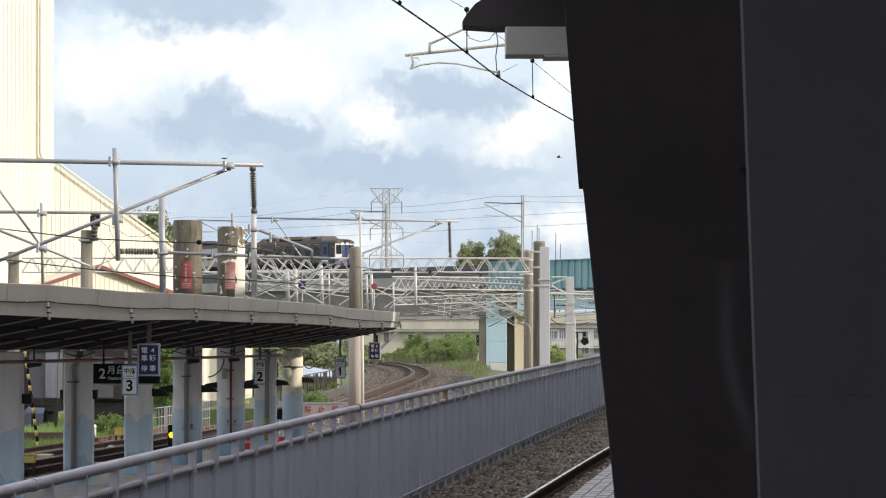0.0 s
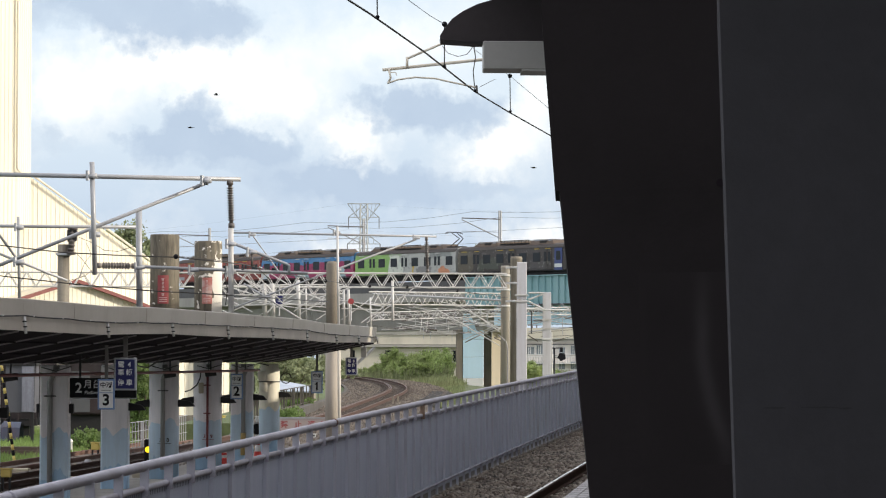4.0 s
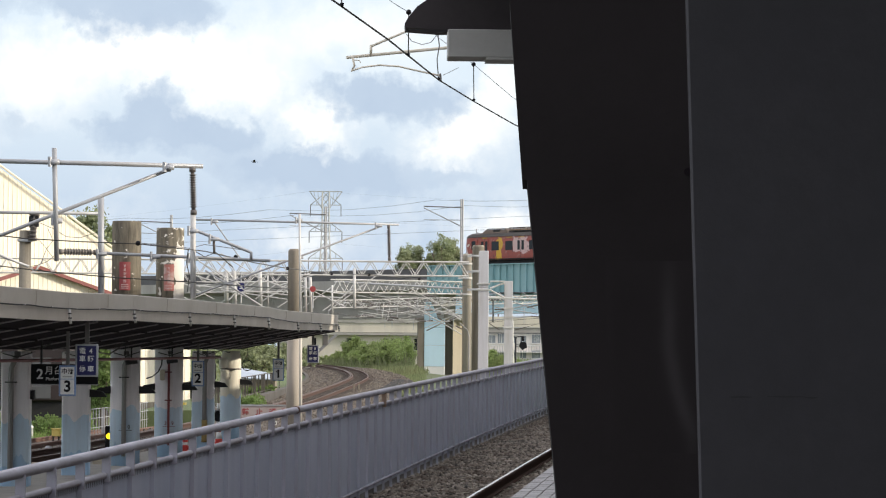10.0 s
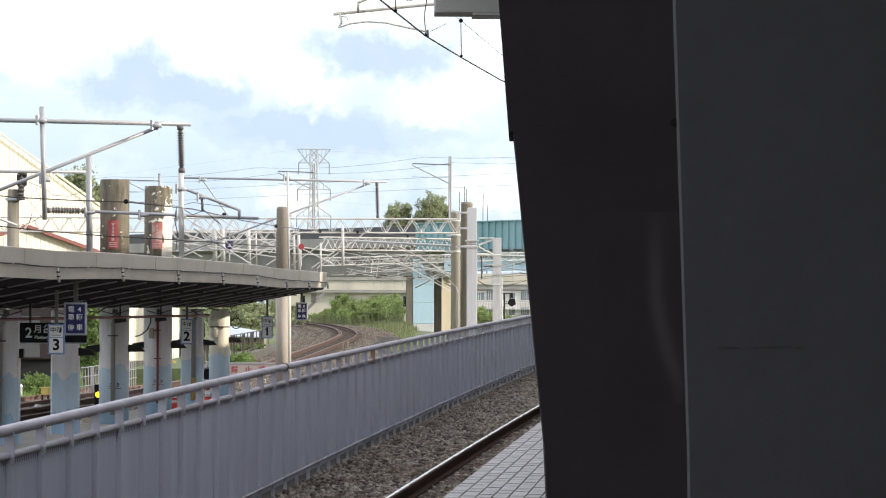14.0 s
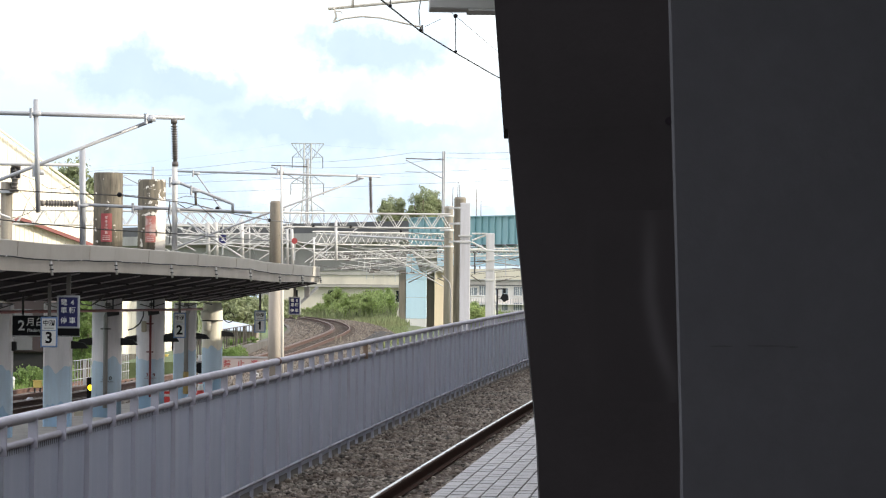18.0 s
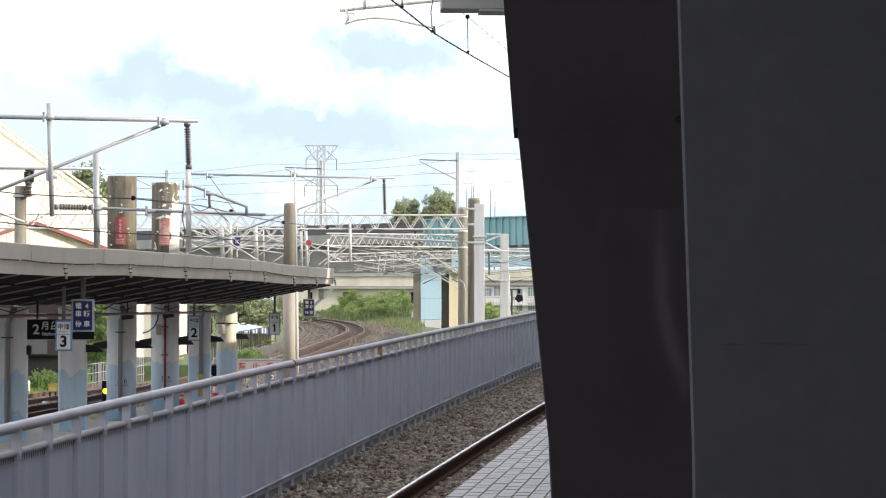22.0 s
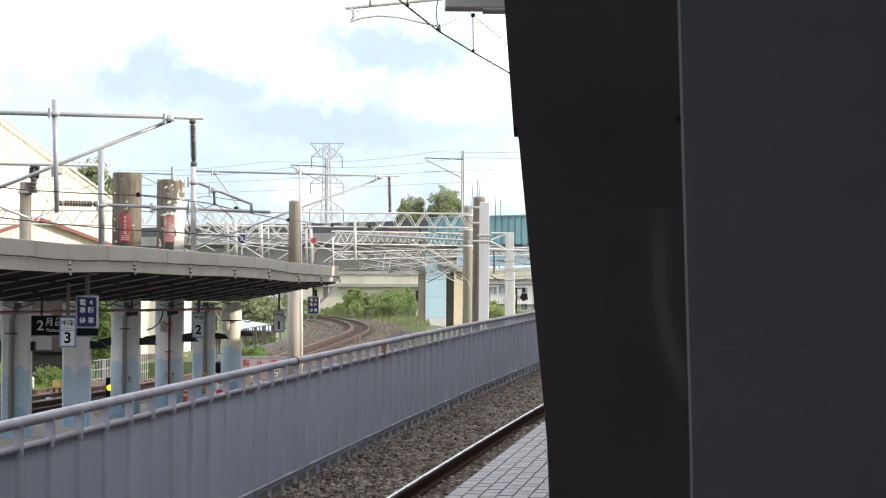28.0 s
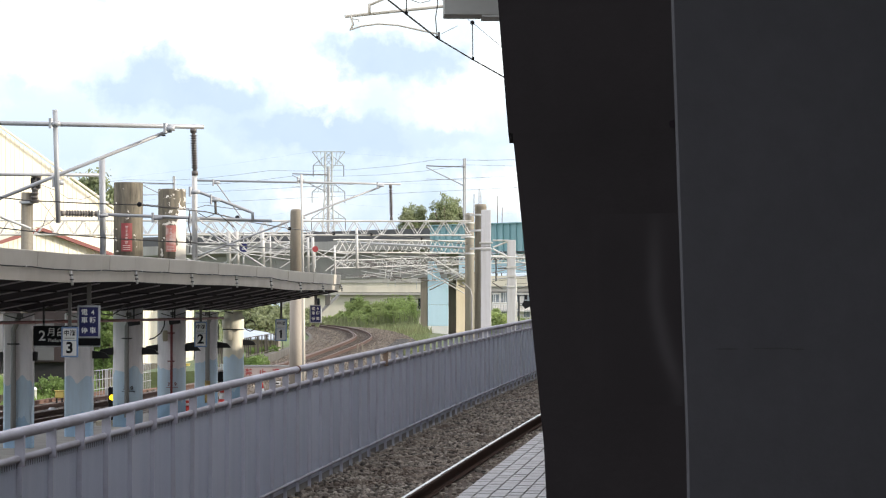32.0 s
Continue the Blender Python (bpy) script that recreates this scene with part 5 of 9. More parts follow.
def train_car(livery_name, label, cab):
    """One car about its own middle, x forwards, the viewer's side is -y; cab: +1 or -1 for a driving end, 0 for none."""
    car = new("train_car")
    tagged(car, label, "train", "cars of the train")
    L = 9.6
    stations = [(-L, 1.0, 0.0), (L, 1.0, 0.0)]
    if cab:
        stations = [(-L, 1, 0), (L - 1.1, 1, 0), (L - 0.4, 0.96, 0.03), (L + 0.05, 0.86, 0.10)] if cab > 0 else [(-L - 0.05, 0.86, 0.10), (-L + 0.4, 0.96, 0.03), (-L + 1.1, 1, 0), (L, 1, 0)]
    bm, rf = bmesh.new(), bmesh.new()
    last = lastr = None
    for x, k, drop in stations:
        now = [bm.verts.new((x, y * k, z if z < 3.0 else z - drop)) for y, z in SECTION]
        nowr = [rf.verts.new((x, y * k * 1.012, (z if z < 3.0 else z - drop) + 0.012)) for y, z in SECTION[3:10]]
        if last:
            for j in range(len(now) - 1):
                bm.faces.new((last[j], now[j], now[j + 1], last[j + 1]))
            bm.faces.new((last[-1], now[-1], now[0], last[0]))
            for j in range(len(nowr) - 1):
                rf.faces.new((lastr[j], nowr[j], nowr[j + 1], lastr[j + 1]))
        else:
            bm.faces.new(now[::-1])
        last, lastr = now, nowr
    bm.faces.new(last)
    bmesh.ops.recalc_face_normals(bm, faces=bm.faces)
    bmesh.ops.recalc_face_normals(rf, faces=rf.faces)
    part("body", bm, livery_name, car)
    part("roof", rf, "car_roof", car)
    # underframe and bogies
    part("underframe", cuboid(-L + 0.5, L - 0.5, -1.1, 1.1, 0.45, 0.945), "car_under", car)
    for x in (-6.9, 6.9):
        b = part("bogie", cuboid(x - 1.5, x + 1.5, -1.05, 1.05, 0.28, 0.62, bevel=0.05), "car_under", car)
        for dx in (-1.05, 1.05):
            for y in (-0.56, 0.56):
                part("wheel", bar((x + dx, y - 0.06, 0.43), (x + dx, y + 0.06, 0.43), 0.43, 16), "rust", b)
    # doors and windows on both sides
    for s in (-1, 1):
        for x in (-6.2, 0.0, 6.2):
            door = part("door", cuboid(x - 0.68, x + 0.68, s * 1.455 - 0.01, s * 1.455 + 0.01, 1.1, 3.0), livery_name, car)
            for dx in (-0.34, 0.34):
                part("door_window", cuboid(x + dx - 0.2, x + dx + 0.2, s * 1.468 - 0.008, s * 1.468 + 0.008, 1.85, 2.75), "glass_dark", door)
            part("door_gap", cuboid(x - 0.012, x + 0.012, s * 1.467 - 0.008, s * 1.467 + 0.008, 1.1, 3.0), "car_under", door)
        for x in (-8.4, -4.35, -2.0, 2.0, 4.35, 8.4):
            if cab and abs(x) > 8 and x * cab > 0:
                continue
            part("window", cuboid(x - 0.62, x + 0.62, s * 1.457 - 0.012, s * 1.457 + 0.012, 1.85, 2.72, bevel=0.01), "glass_dark", car)
        for x in (-8.4, -6.2, -2.0, 0.0, 4.35, 6.2):
            if not (cab and abs(x) > 8 and x * cab > 0):
                part("route_strip", cuboid(x - 0.45, x + 0.45, s * 1.44 - 0.02, s * 1.44 + 0.02, 3.03, 3.09), "car_yellow" if livery_name in ("car_brown", "car_red") else "cab_white", car)
        part("sill_band", cuboid(-L + 0.3, L - 0.3, s * 1.452 - 0.012, s * 1.452 + 0.012, 0.97, 1.07), "car_under", car)
        part("gutter", cuboid(-L + 0.3, L - 0.3, s * 1.41 - 0.03, s * 1.41 + 0.03, 3.15, 3.2), "car_roof", car)
    # roof gear
    for x in (-5.0, 4.6):
        bm = bmesh.new()
        v = [bm.verts.new(q) for q in ((x - 2.2, -1.15, 3.50), (x + 2.2, -1.15, 3.50), (x + 2.2, 1.15, 3.50), (x - 2.2, 1.15, 3.50), (x - 1.6, -0.85, 3.98), (x + 1.6, -0.85, 3.98), (x + 1.6, 0.85, 3.98), (x - 1.6, 0.85, 3.98))]
        for f in ((3, 2, 1, 0), (4, 5, 6, 7), (0, 1, 5, 4), (1, 2, 6, 5), (2, 3, 7, 6), (3, 0, 4, 7)):
            bm.faces.new([v[i] for i in f])
        u = part("air_conditioner", bm, "car_gear", car, "brown roof unit with sloping ends")
        part("hatch", cuboid(x + 1.0, x + 1.5, -0.95, 0.8, 3.6, 3.99), "car_grey", u)
        part("hatch", cuboid(x - 1.4, x - 0.5, -0.93, 0.7, 3.75, 3.995), "car_grey", u)
        part("louvre", cuboid(x - 0.3, x + 0.8, -1.06, -0.6, 3.62, 3.86), "car_under", u)
    for x in (-1.5, 0.0, 1.2):
        part("vent", cuboid(x - 0.5, x + 0.5, -0.7, 0.7, 3.6, 3.78, bevel=0.04), "car_gear", car)
    # long roof grille between the units
    g = part("roof_grille", cuboid(-2.7, 2.3, -0.95, 0.95, 3.62, 3.70), "car_under", car)
    for k in range(9):
        part("grille_bar", cuboid(-2.6 + k * 0.6, -2.48 + k * 0.6, -0.98, 0.98, 3.70, 3.96), "car_gear", g)
    for y in (-0.96, 0.96):
        part("grille_rail", cuboid(-2.65, 2.35, y - 0.04, y + 0.04, 3.96, 4.02), "car_under", g)
    if cab:
        e = cab * (L + 0.06)
        def face(name, y0, y1, z0, z1, mat, out=0.0):
            xx = sorted((e + cab * out, e + cab * (out - 0.12)))
            return part(name, cuboid(xx[0], xx[1], y0, y1, z0, z1, bevel=0.01), mat, car)
        face("cab_front", -1.2, 1.2, 0.95, 3.1, "cab_white" if cab > 0 else livery_name, 0.02)
        face("windscreen", -1.08, -0.42, 2.0, 2.95, "glass_dark", 0.05)
        face("windscreen", 0.42, 1.08, 2.0, 2.95, "glass_dark", 0.05)
        face("cab_door", -0.36, 0.36, 1.0, 2.95, "cab_blue", 0.05)
        face("buffer_beam", -1.2, 1.2, 0.95, 1.5, "cab_blue", 0.04)
        for y in (-0.3, 0.3):
            face("headlamp", y - 0.13, y + 0.13, 3.02, 3.2, "lamp_warm", 0.06)
        for s in (-1, 1):
            xs = sorted((cab * (L - 2.2), cab * (L - 0.9)))
            part("cab_panel", cuboid(xs[0], xs[1], s * 1.456 - 0.012, s * 1.456 + 0.012, 1.0, 3.1), "cab_blue" if cab > 0 else livery_name, car)
            part("cab_skirt", cuboid(xs[0] + 0.02, xs[1] - 0.02, s * 1.468 - 0.012, s * 1.468 + 0.012, 1.25, 1.6), "cab_white" if cab > 0 else "car_grey", car, "pale lower cab panel")
            xs = sorted((cab * (L - 1.9), cab * (L - 1.2)))
            part("cab_window", cuboid(xs[0], xs[1], s * 1.47 - 0.012, s * 1.47 + 0.012, 1.95, 2.8), "glass_dark", car)
    return car


def pantograph(car, x):
    p = part("pantograph", cuboid(x - 0.9, x + 0.9, -0.6, 0.6, 3.64, 3.74), "dark", car, "raised folding pantograph")
    for y in (-0.35, 0.35):
        part("lower_arm", bar((x - 0.7, y, 3.74), (x + 0.8, y * 0.6, 4.5), 0.05, 6), "dark", p)
        part("upper_arm", bar((x + 0.8, y * 0.6, 4.5), (x - 0.6, y, 5.15), 0.04, 6), "dark", p)
    for dx in (-0.75, -0.45):
        part("contact_strip", tube([(x + dx, -0.95, 5.0), (x + dx, -0.7, 5.17), (x + dx, 0.7, 5.17), (x + dx, 0.95, 5.0)], 0.035, 6), "dark", p)


CARS = []
for kind, label, cab in (("car_brown", "dark brown printed driving car with a blue and white cab", 1), ("car_green", "green and pale grey printed car with a raised pantograph", 0), ("car_blue", "blue and magenta printed car of the commuter train", 0), ("car_red", "red printed driving car at the tail of the train", -1)):
    CARS.append(train_car(kind, label, cab))
pantograph(CARS[1], 7.6)


# ---- warehouse and annex at the edge of the yard ----
def ribbed_wall(x0, y0, x1, y1, top, z0, pitch, material, name, parent, label=""):
    """An upright wall of ribbed sheet from (x0, y0) to (x1, y1); top(f) is its height along it."""
    bm = bmesh.new()
    a, b = Vector((x0, y0, 0)), Vector((x1, y1, 0))
    n = Vector((b.y - a.y, a.x - b.x, 0)).normalized()
    k = max(2, int((b - a).length / pitch))
    last = None
    for i in range(k):
        for f, o in ((i / k, 0.0), ((i + 0.62) / k, 0.0), ((i + 0.70) / k, 0.02), ((i + 0.92) / k, 0.02)):
            p = a.lerp(b, f) + n * o
            now = (bm.verts.new((p.x, p.y, z0)), bm.verts.new((p.x, p.y, top(f))))
            if last:
                bm.faces.new((last[0], now[0], now[1], last[1]))
            last = now
    return part(name, bm, material, parent, label)


def warehouse():
    w = thing("warehouse", -18.419, 172.0, 0.0, "large cream ribbed-sheet warehouse with a tall tower and a sloping roof", "warehouse")
    xl, xr = -23.211, -12.549
    z_hi, z_lo = 12.03, 7.29
    # sloping part, behind
    ribbed_wall(-19.043, 168.2, xr, 172.4, lambda f: z_hi + (z_lo - z_hi) * f, -0.1, 0.23, "cream", "slope_wall", w)
    part("verge", bar((-18.885, 168.0, z_hi + 0.05), (xr + 0.2, 172.2, z_lo + 0.0), 0.055, 6), "cream_trim", w, "cream verge trim")
    bm = bmesh.new()
    v = [bm.verts.new(q) for q in ((-19.043, 168.3, z_hi), (xr, 172.5, z_lo), (xr - 12, 205, z_lo), (-19.043 - 12, 205, z_hi))]
    bm.faces.new(v)
    part("roof", bm, "cream_trim", w)
    ribbed_wall(xr, 172.4, xr - 12, 205, lambda f: z_lo, -0.1, 0.4, "cream", "side_wall", w)
    # tower
    ribbed_wall(xl, 162.0, -18.623, 166.6, lambda f: 24.0, -0.1, 0.23, "cream", "tower_wall", w)
    ribbed_wall(-18.610, 166.65, -18.175, 168.1, lambda f: 24.0, 9.0, 0.23, "cream", "tower_side", w)
    part("downpipe", tube([(-18.600, 166.42, 23.5), (-18.600, 166.42, 11.741), (-18.440, 166.50, 11.50)], 0.055, 8), "cream_trim", w, "cream downpipe on the corner")
    part("tower_roof", cuboid(xl - 1, -21.239, 162, 190, 24.0, 24.3), "cream_trim", w)
    part("tower_back", cuboid(xl - 6, -21.834, 189.5, 190, 0, 23.99), "cream", w)


warehouse()


def annex():
    a = thing("annex_shed", -15.506, 160.0, 0.0, "low cream gabled shed with dark red verge boards", "shed")
    x0, x1 = -22.238, -8.917
    za, ze = 6.458, 4.002
    ribbed_wall(x0, 158.0, x1, 169.0, lambda f: za - abs(f - 0.5) * 2 * (za - ze), -0.1, 0.25, "cream", "gable_wall", a)
    mid = Vector(((x0 + x1) / 2, 163.4, za))
    for ex, ey in ((x0, 157.8), (x1, 168.8)):
        d = (Vector((ex, ey, ze)) - mid)
        bm = bmesh.new()
        n = Vector((0.12, -0.3, 0.0))
        up = Vector((0, 0, 0.16))
        for q0, q1 in ((mid, mid + d),):
            v = [bm.verts.new(p) for p in (q0 - up * 0.4, q1 - up * 0.4, q1 + up * 0.6, q0 + up * 0.6, q0 - up * 0.4 + n, q1 - up * 0.4 + n, q1 + up * 0.6 + n, q0 + up * 0.6 + n)]
            for f in ((0, 1, 2, 3), (7, 6, 5, 4), (0, 4, 5, 1), (1, 5, 6, 2), (2, 6, 7, 3), (3, 7, 4, 0)):
                bm.faces.new([v[i] for i in f])
        bmesh.ops.recalc_face_normals(bm, faces=bm.faces)
        part("verge_board", bm, "red_trim", a, "dark red verge board")
    bm = bmesh.new()
    for ex, ey in ((x0, 158.0), (x1, 169.0)):
        v = [bm.verts.new(q) for q in ((mid.x, mid.y, za), (ex, ey, ze), (ex - 5, ey + 14, ze), (mid.x - 5, mid.y + 14, za))]
        bm.faces.new(v)
    part("roof", bm, "cream_trim", a)
    # a pale pillar and door jambs of the front
    for u in (0.55, 0.68, 0.80, 0.93):
        x = x0 + (x1 - x0) * u
        y = 158.0 + 11.0 * u
        part("jamb", cuboid(x - 0.08, x + 0.08, y - 0.14, y - 0.05, -0.1, 2.6), "cream_trim", a)
    part("plinth", cuboid(x0 + 6, x1 - 0.4, 157.6, 157.9, -0.1, 0.5), "concrete_old", a)


annex()


# ---- overhead-line steel ----
def clamp(bm, p, r=0.09):
    p = Vector(p)
    rod(bm, p + Vector((-0.1, -0.06, -0.05)), p + Vector((0.12, -0.06, -0.03)), r * 0.7, 8)
    rod(bm, p + Vector((-0.09, -0.08, -0.14)), p + Vector((-0.09, -0.08, 0.08)), r * 0.5, 6)
    return bm


def insulator(name, p, q, parent, r=0.085, sheds=10, core=0.04, mat="insulator"):
    """A ribbed insulator from p to q."""
    p, q = Vector(p), Vector(q)
    bm = bmesh.new()
    rod(bm, p, q, core, 8)
    d = (q - p)
    for i in range(sheds):
        c = p + d * (0.14 + 0.72 * (i + 0.5) / sheds)
        w = d * (0.72 / sheds * 0.28)
        rod(bm, c - w, c + w, r, 12, r * 0.55)
    rod(bm, p, p + d * 0.10, core * 1.6, 8)
    rod(bm, q - d * 0.10, q, core * 1.6, 8)
    return part(name, bm, mat, parent, "brown ribbed insulator")


def front_cantilever():
    c = thing("catenary_bracket", *(-4.197, 80.000, 4.077), "galvanised overhead-line bracket of tubes standing over the canopy", "bracket", "overhead-line brackets")
    part("top_tube", bar((-10.585, 80.000, 7.075), (-3.988, 80.000, 6.962), 0.052, 10), "galv", c)
    part("hanger_post", bar((-7.269, 79.800, 7.327), (-7.188, 79.800, 4.825), 0.056, 10), "galv", c)
    part("diagonal", bar((-10.214, 80.100, 4.693), (-4.771, 80.100, 6.879), 0.042, 10), "galv", c)
    part("drop_link", bar((-4.722, 79.900, 7.007), (-4.747, 79.900, 6.831), 0.05, 8), "galv", c)
    for q in ((-7.268, 79.800, 7.052), (-7.199, 79.900, 5.754), (-8.875, 79.900, 5.140), (-4.747, 79.900, 6.957)):
        part("clamp", clamp(bmesh.new(), q), "galv", c)
    insulator("insulator", (-4.226, 80.000, 6.936), (-4.187, 80.000, 5.882), c, 0.092, 14, 0.045)
    part("post", bar((-4.200, 80.000, 5.882), (-4.185, 80.000, 4.027), 0.062, 12), "galv_white", c, "pale painted post")
    part("foot", cuboid((-4.297, 80.000, 4.027)[0], (-4.072, 80.000, 4.027)[0], 79.85, 80.15, 3.46, 4.0), "galv_white", c)
    part("arm", tube([(-4.289, 79.800, 5.562), (-4.114, 79.800, 5.525), (-2.975, 79.800, 5.087), (-2.900, 79.800, 5.050), (-2.900, 79.800, 4.875)], 0.034, 10), "galv", c)
    part("arm_clamp", clamp(bmesh.new(), (-4.189, 79.800, 5.550), 0.07), "galv", c)
    part("arm_clamp", clamp(bmesh.new(), (-3.726, 79.800, 5.375), 0.055), "galv", c)
    part("drop_insulator", bar((-3.726, 79.800, 5.312), (-3.713, 79.800, 5.025), 0.028, 8), "insulator", c)
    # level strut with a lying insulator, carried by a second post
    p = thing("catenary_post", *(-6.274, 80.600, 4.136), "pale galvanised post with a lying insulator and a level tube", "post", "overhead-line brackets")
    part("post", bar((-6.291, 80.600, 6.321), (-6.261, 80.600, 4.060), 0.072, 12), "galv", p)
    part("foot", cuboid((-6.375, 80.600, 4.035)[0], (-6.147, 80.600, 4.035)[0], 80.4, 80.8, 3.02, 3.98), "galv", p)
    insulator("insulator", (-7.147, 79.900, 5.040), (-6.328, 80.300, 5.037), p, 0.082, 10, 0.04, "insulator_pale")
    part("level_tube", bar((-6.227, 80.300, 5.025), (-2.491, 80.300, 4.886), 0.036, 10), "galv", p)
    for q in ((-6.232, 80.200, 5.035), (-5.038, 80.200, 4.984), (-4.209, 80.200, 4.959)):
        part("clamp", clamp(bmesh.new(), q, 0.06), "galv", p)


front_cantilever()


def left_bracket():
    c = thing("catenary_bracket", *(-10.661, 96.000, 4.548), "galvanised overhead-line bracket with crossed braces beyond the canopy", "bracket", "overhead-line brackets")
    part("top_tube", bar((-12.998, 96.000, 6.504), (-7.537, 96.000, 6.474), 0.045, 8), "galv", c)
    part("post", bar((-10.675, 95.800, 6.737), (-10.623, 95.800, 4.440), 0.042, 8), "galv", c)
    part("foot_post", bar((-10.623, 95.800, 4.470), (-10.622, 95.800, 4.245), 0.05, 8), "galv", c)
    part("diagonal", bar((-12.388, 95.900, 7.854), (-10.547, 95.900, 5.403), 0.035, 8), "galv", c)
    part("diagonal", bar((-12.697, 96.000, 6.354), (-9.384, 96.000, 5.044), 0.036, 8), "galv", c)
    for q in ((-10.633, 95.700, 6.478), (-10.630, 95.700, 5.563)):
        part("clamp", clamp(bmesh.new(), q, 0.09), "galv", c)
    # squat concrete poles with apparatus
    for x, y, z, r in ((-10.274, 104.0, 6.258, 0.17), (-13.088, 110.0, 5.791, 0.17)):
        k = thing("concrete_pole", x, y, 0.0, "short weathered concrete pole with line apparatus on top", "pole", "concrete poles")
        part("shaft", turned(bmesh.new(), x, y, [(r + 0.02, -0.1), (r, z)], 16), "concrete_old", k)
        part("band", bar((x, y, z - 0.33), (x, y, z - 0.26), r + 0.03, 16), "galv", k)
        part("cross_arm", cuboid(x - 0.2, x + 0.28, y - 0.28, y - 0.18, z - 0.32, z - 0.25), "galv", k)
        if r and y < 106:
            insulator("switch", (x + 0.22, y - 0.2, z - 0.3), (x + 0.28, y - 0.2, z + 0.50), k, 0.13, 5, 0.09)
            part("switch_head", cuboid(x + 0.12, x + 0.40, y - 0.28, y - 0.08, z + 0.1, z + 0.42, bevel=0.02), "dark", k)


left_bracket()


def far_cantilever():
    c = thing("catenary_bracket", *(-2.679, 116.400, 3.875), "galvanised overhead-line bracket on a slim mast beside the round pole", "bracket", "overhead-line brackets")
    part("top_tube", bar((-6.056, 116.400, 7.048), (0.529, 116.400, 6.938), 0.034, 8), "galv", c)
    part("mast", bar((-2.660, 115.700, 7.227), (-2.600, 115.700, 3.874), 0.038, 10), "galv_white", c)
    part("mast_foot", bar((-2.600, 115.700, 3.874), (-2.560, 115.700, 0.0), 0.052, 10), "pole_white", c)
    part("diagonal", bar((-6.131, 116.500, 4.569), (-0.128, 116.500, 6.850), 0.030, 8), "galv", c)
    insulator("insulator", (0.201, 116.400, 6.920), (0.237, 116.400, 5.771), c, 0.078, 14, 0.032)
    part("stay", bar((-5.435, 116.400, 6.993), (-4.559, 116.400, 5.789), 0.022, 6), "galv", c)
    part("brace", bar((-5.699, 116.600, 5.410), (-3.762, 116.600, 4.205), 0.028, 8), "galv", c)
    for q in ((-2.695, 116.200, 7.077), (-2.660, 116.300, 5.878), (-0.128, 116.300, 6.917), (-5.413, 116.300, 7.008), (-4.923, 116.400, 5.005)):
        part("clamp", clamp(bmesh.new(), q, 0.062), "galv", c)
    # the round pole beside it
    x, y = -2.830, 116.0
    k = thing("concrete_pole", x, y, 0.0, "tall round weathered concrete pole at the canopy's end", "pole", "concrete poles")
    part("shaft", turned(bmesh.new(), x, y, [(0.199, 3.402), (0.186, 6.03), (0.17, 6.08), (0.12, 6.115)], 20), "pole_pale", k)
    part("lower_shaft", turned(bmesh.new(), x, y, [(0.215, -0.1), (0.200, 3.40)], 28), "pole_cream", k, "paler cream-grey lower shaft")


far_cantilever()


def truss(name, label, p0, p1, height, pitch, r=0.031, group="truss gantries", width=0.45):
    """A light lattice girder of two faces between two points (its lower far chord line)."""
    p0, p1 = Vector(p0), Vector(p1)
    t = thing(name, p0.x, p0.y, p0.z, label, "gantry", group)
    d = (p1 - p0).normalized()
    side = Vector((-d.y, d.x, 0)).normalized() * width
    up = Vector((0, 0, height))
    for o, u in ((0, 0), (1, 0), (0, 1), (1, 1)):
        part("chord", bar(p0 + side * o + up * u, p1 + side * o + up * u, r, 6), "galv_white", t)
    n = int((p1 - p0).length / pitch)
    for i in range(n):
        a, b, e = (p0.lerp(p1, (i + f) / n) for f in (0, 0.5, 1))
        for o in (0, 1):
            s = side * o
            part("brace", bar(a + s, b + s + up, r * 0.62, 5), "galv_white", t)
            part("brace", bar(b + s + up, e + s, r * 0.62, 5), "galv_white", t)
        part("tie", bar(a + up, e + side + up, r * 0.5, 5), "galv_white", t)
    return t


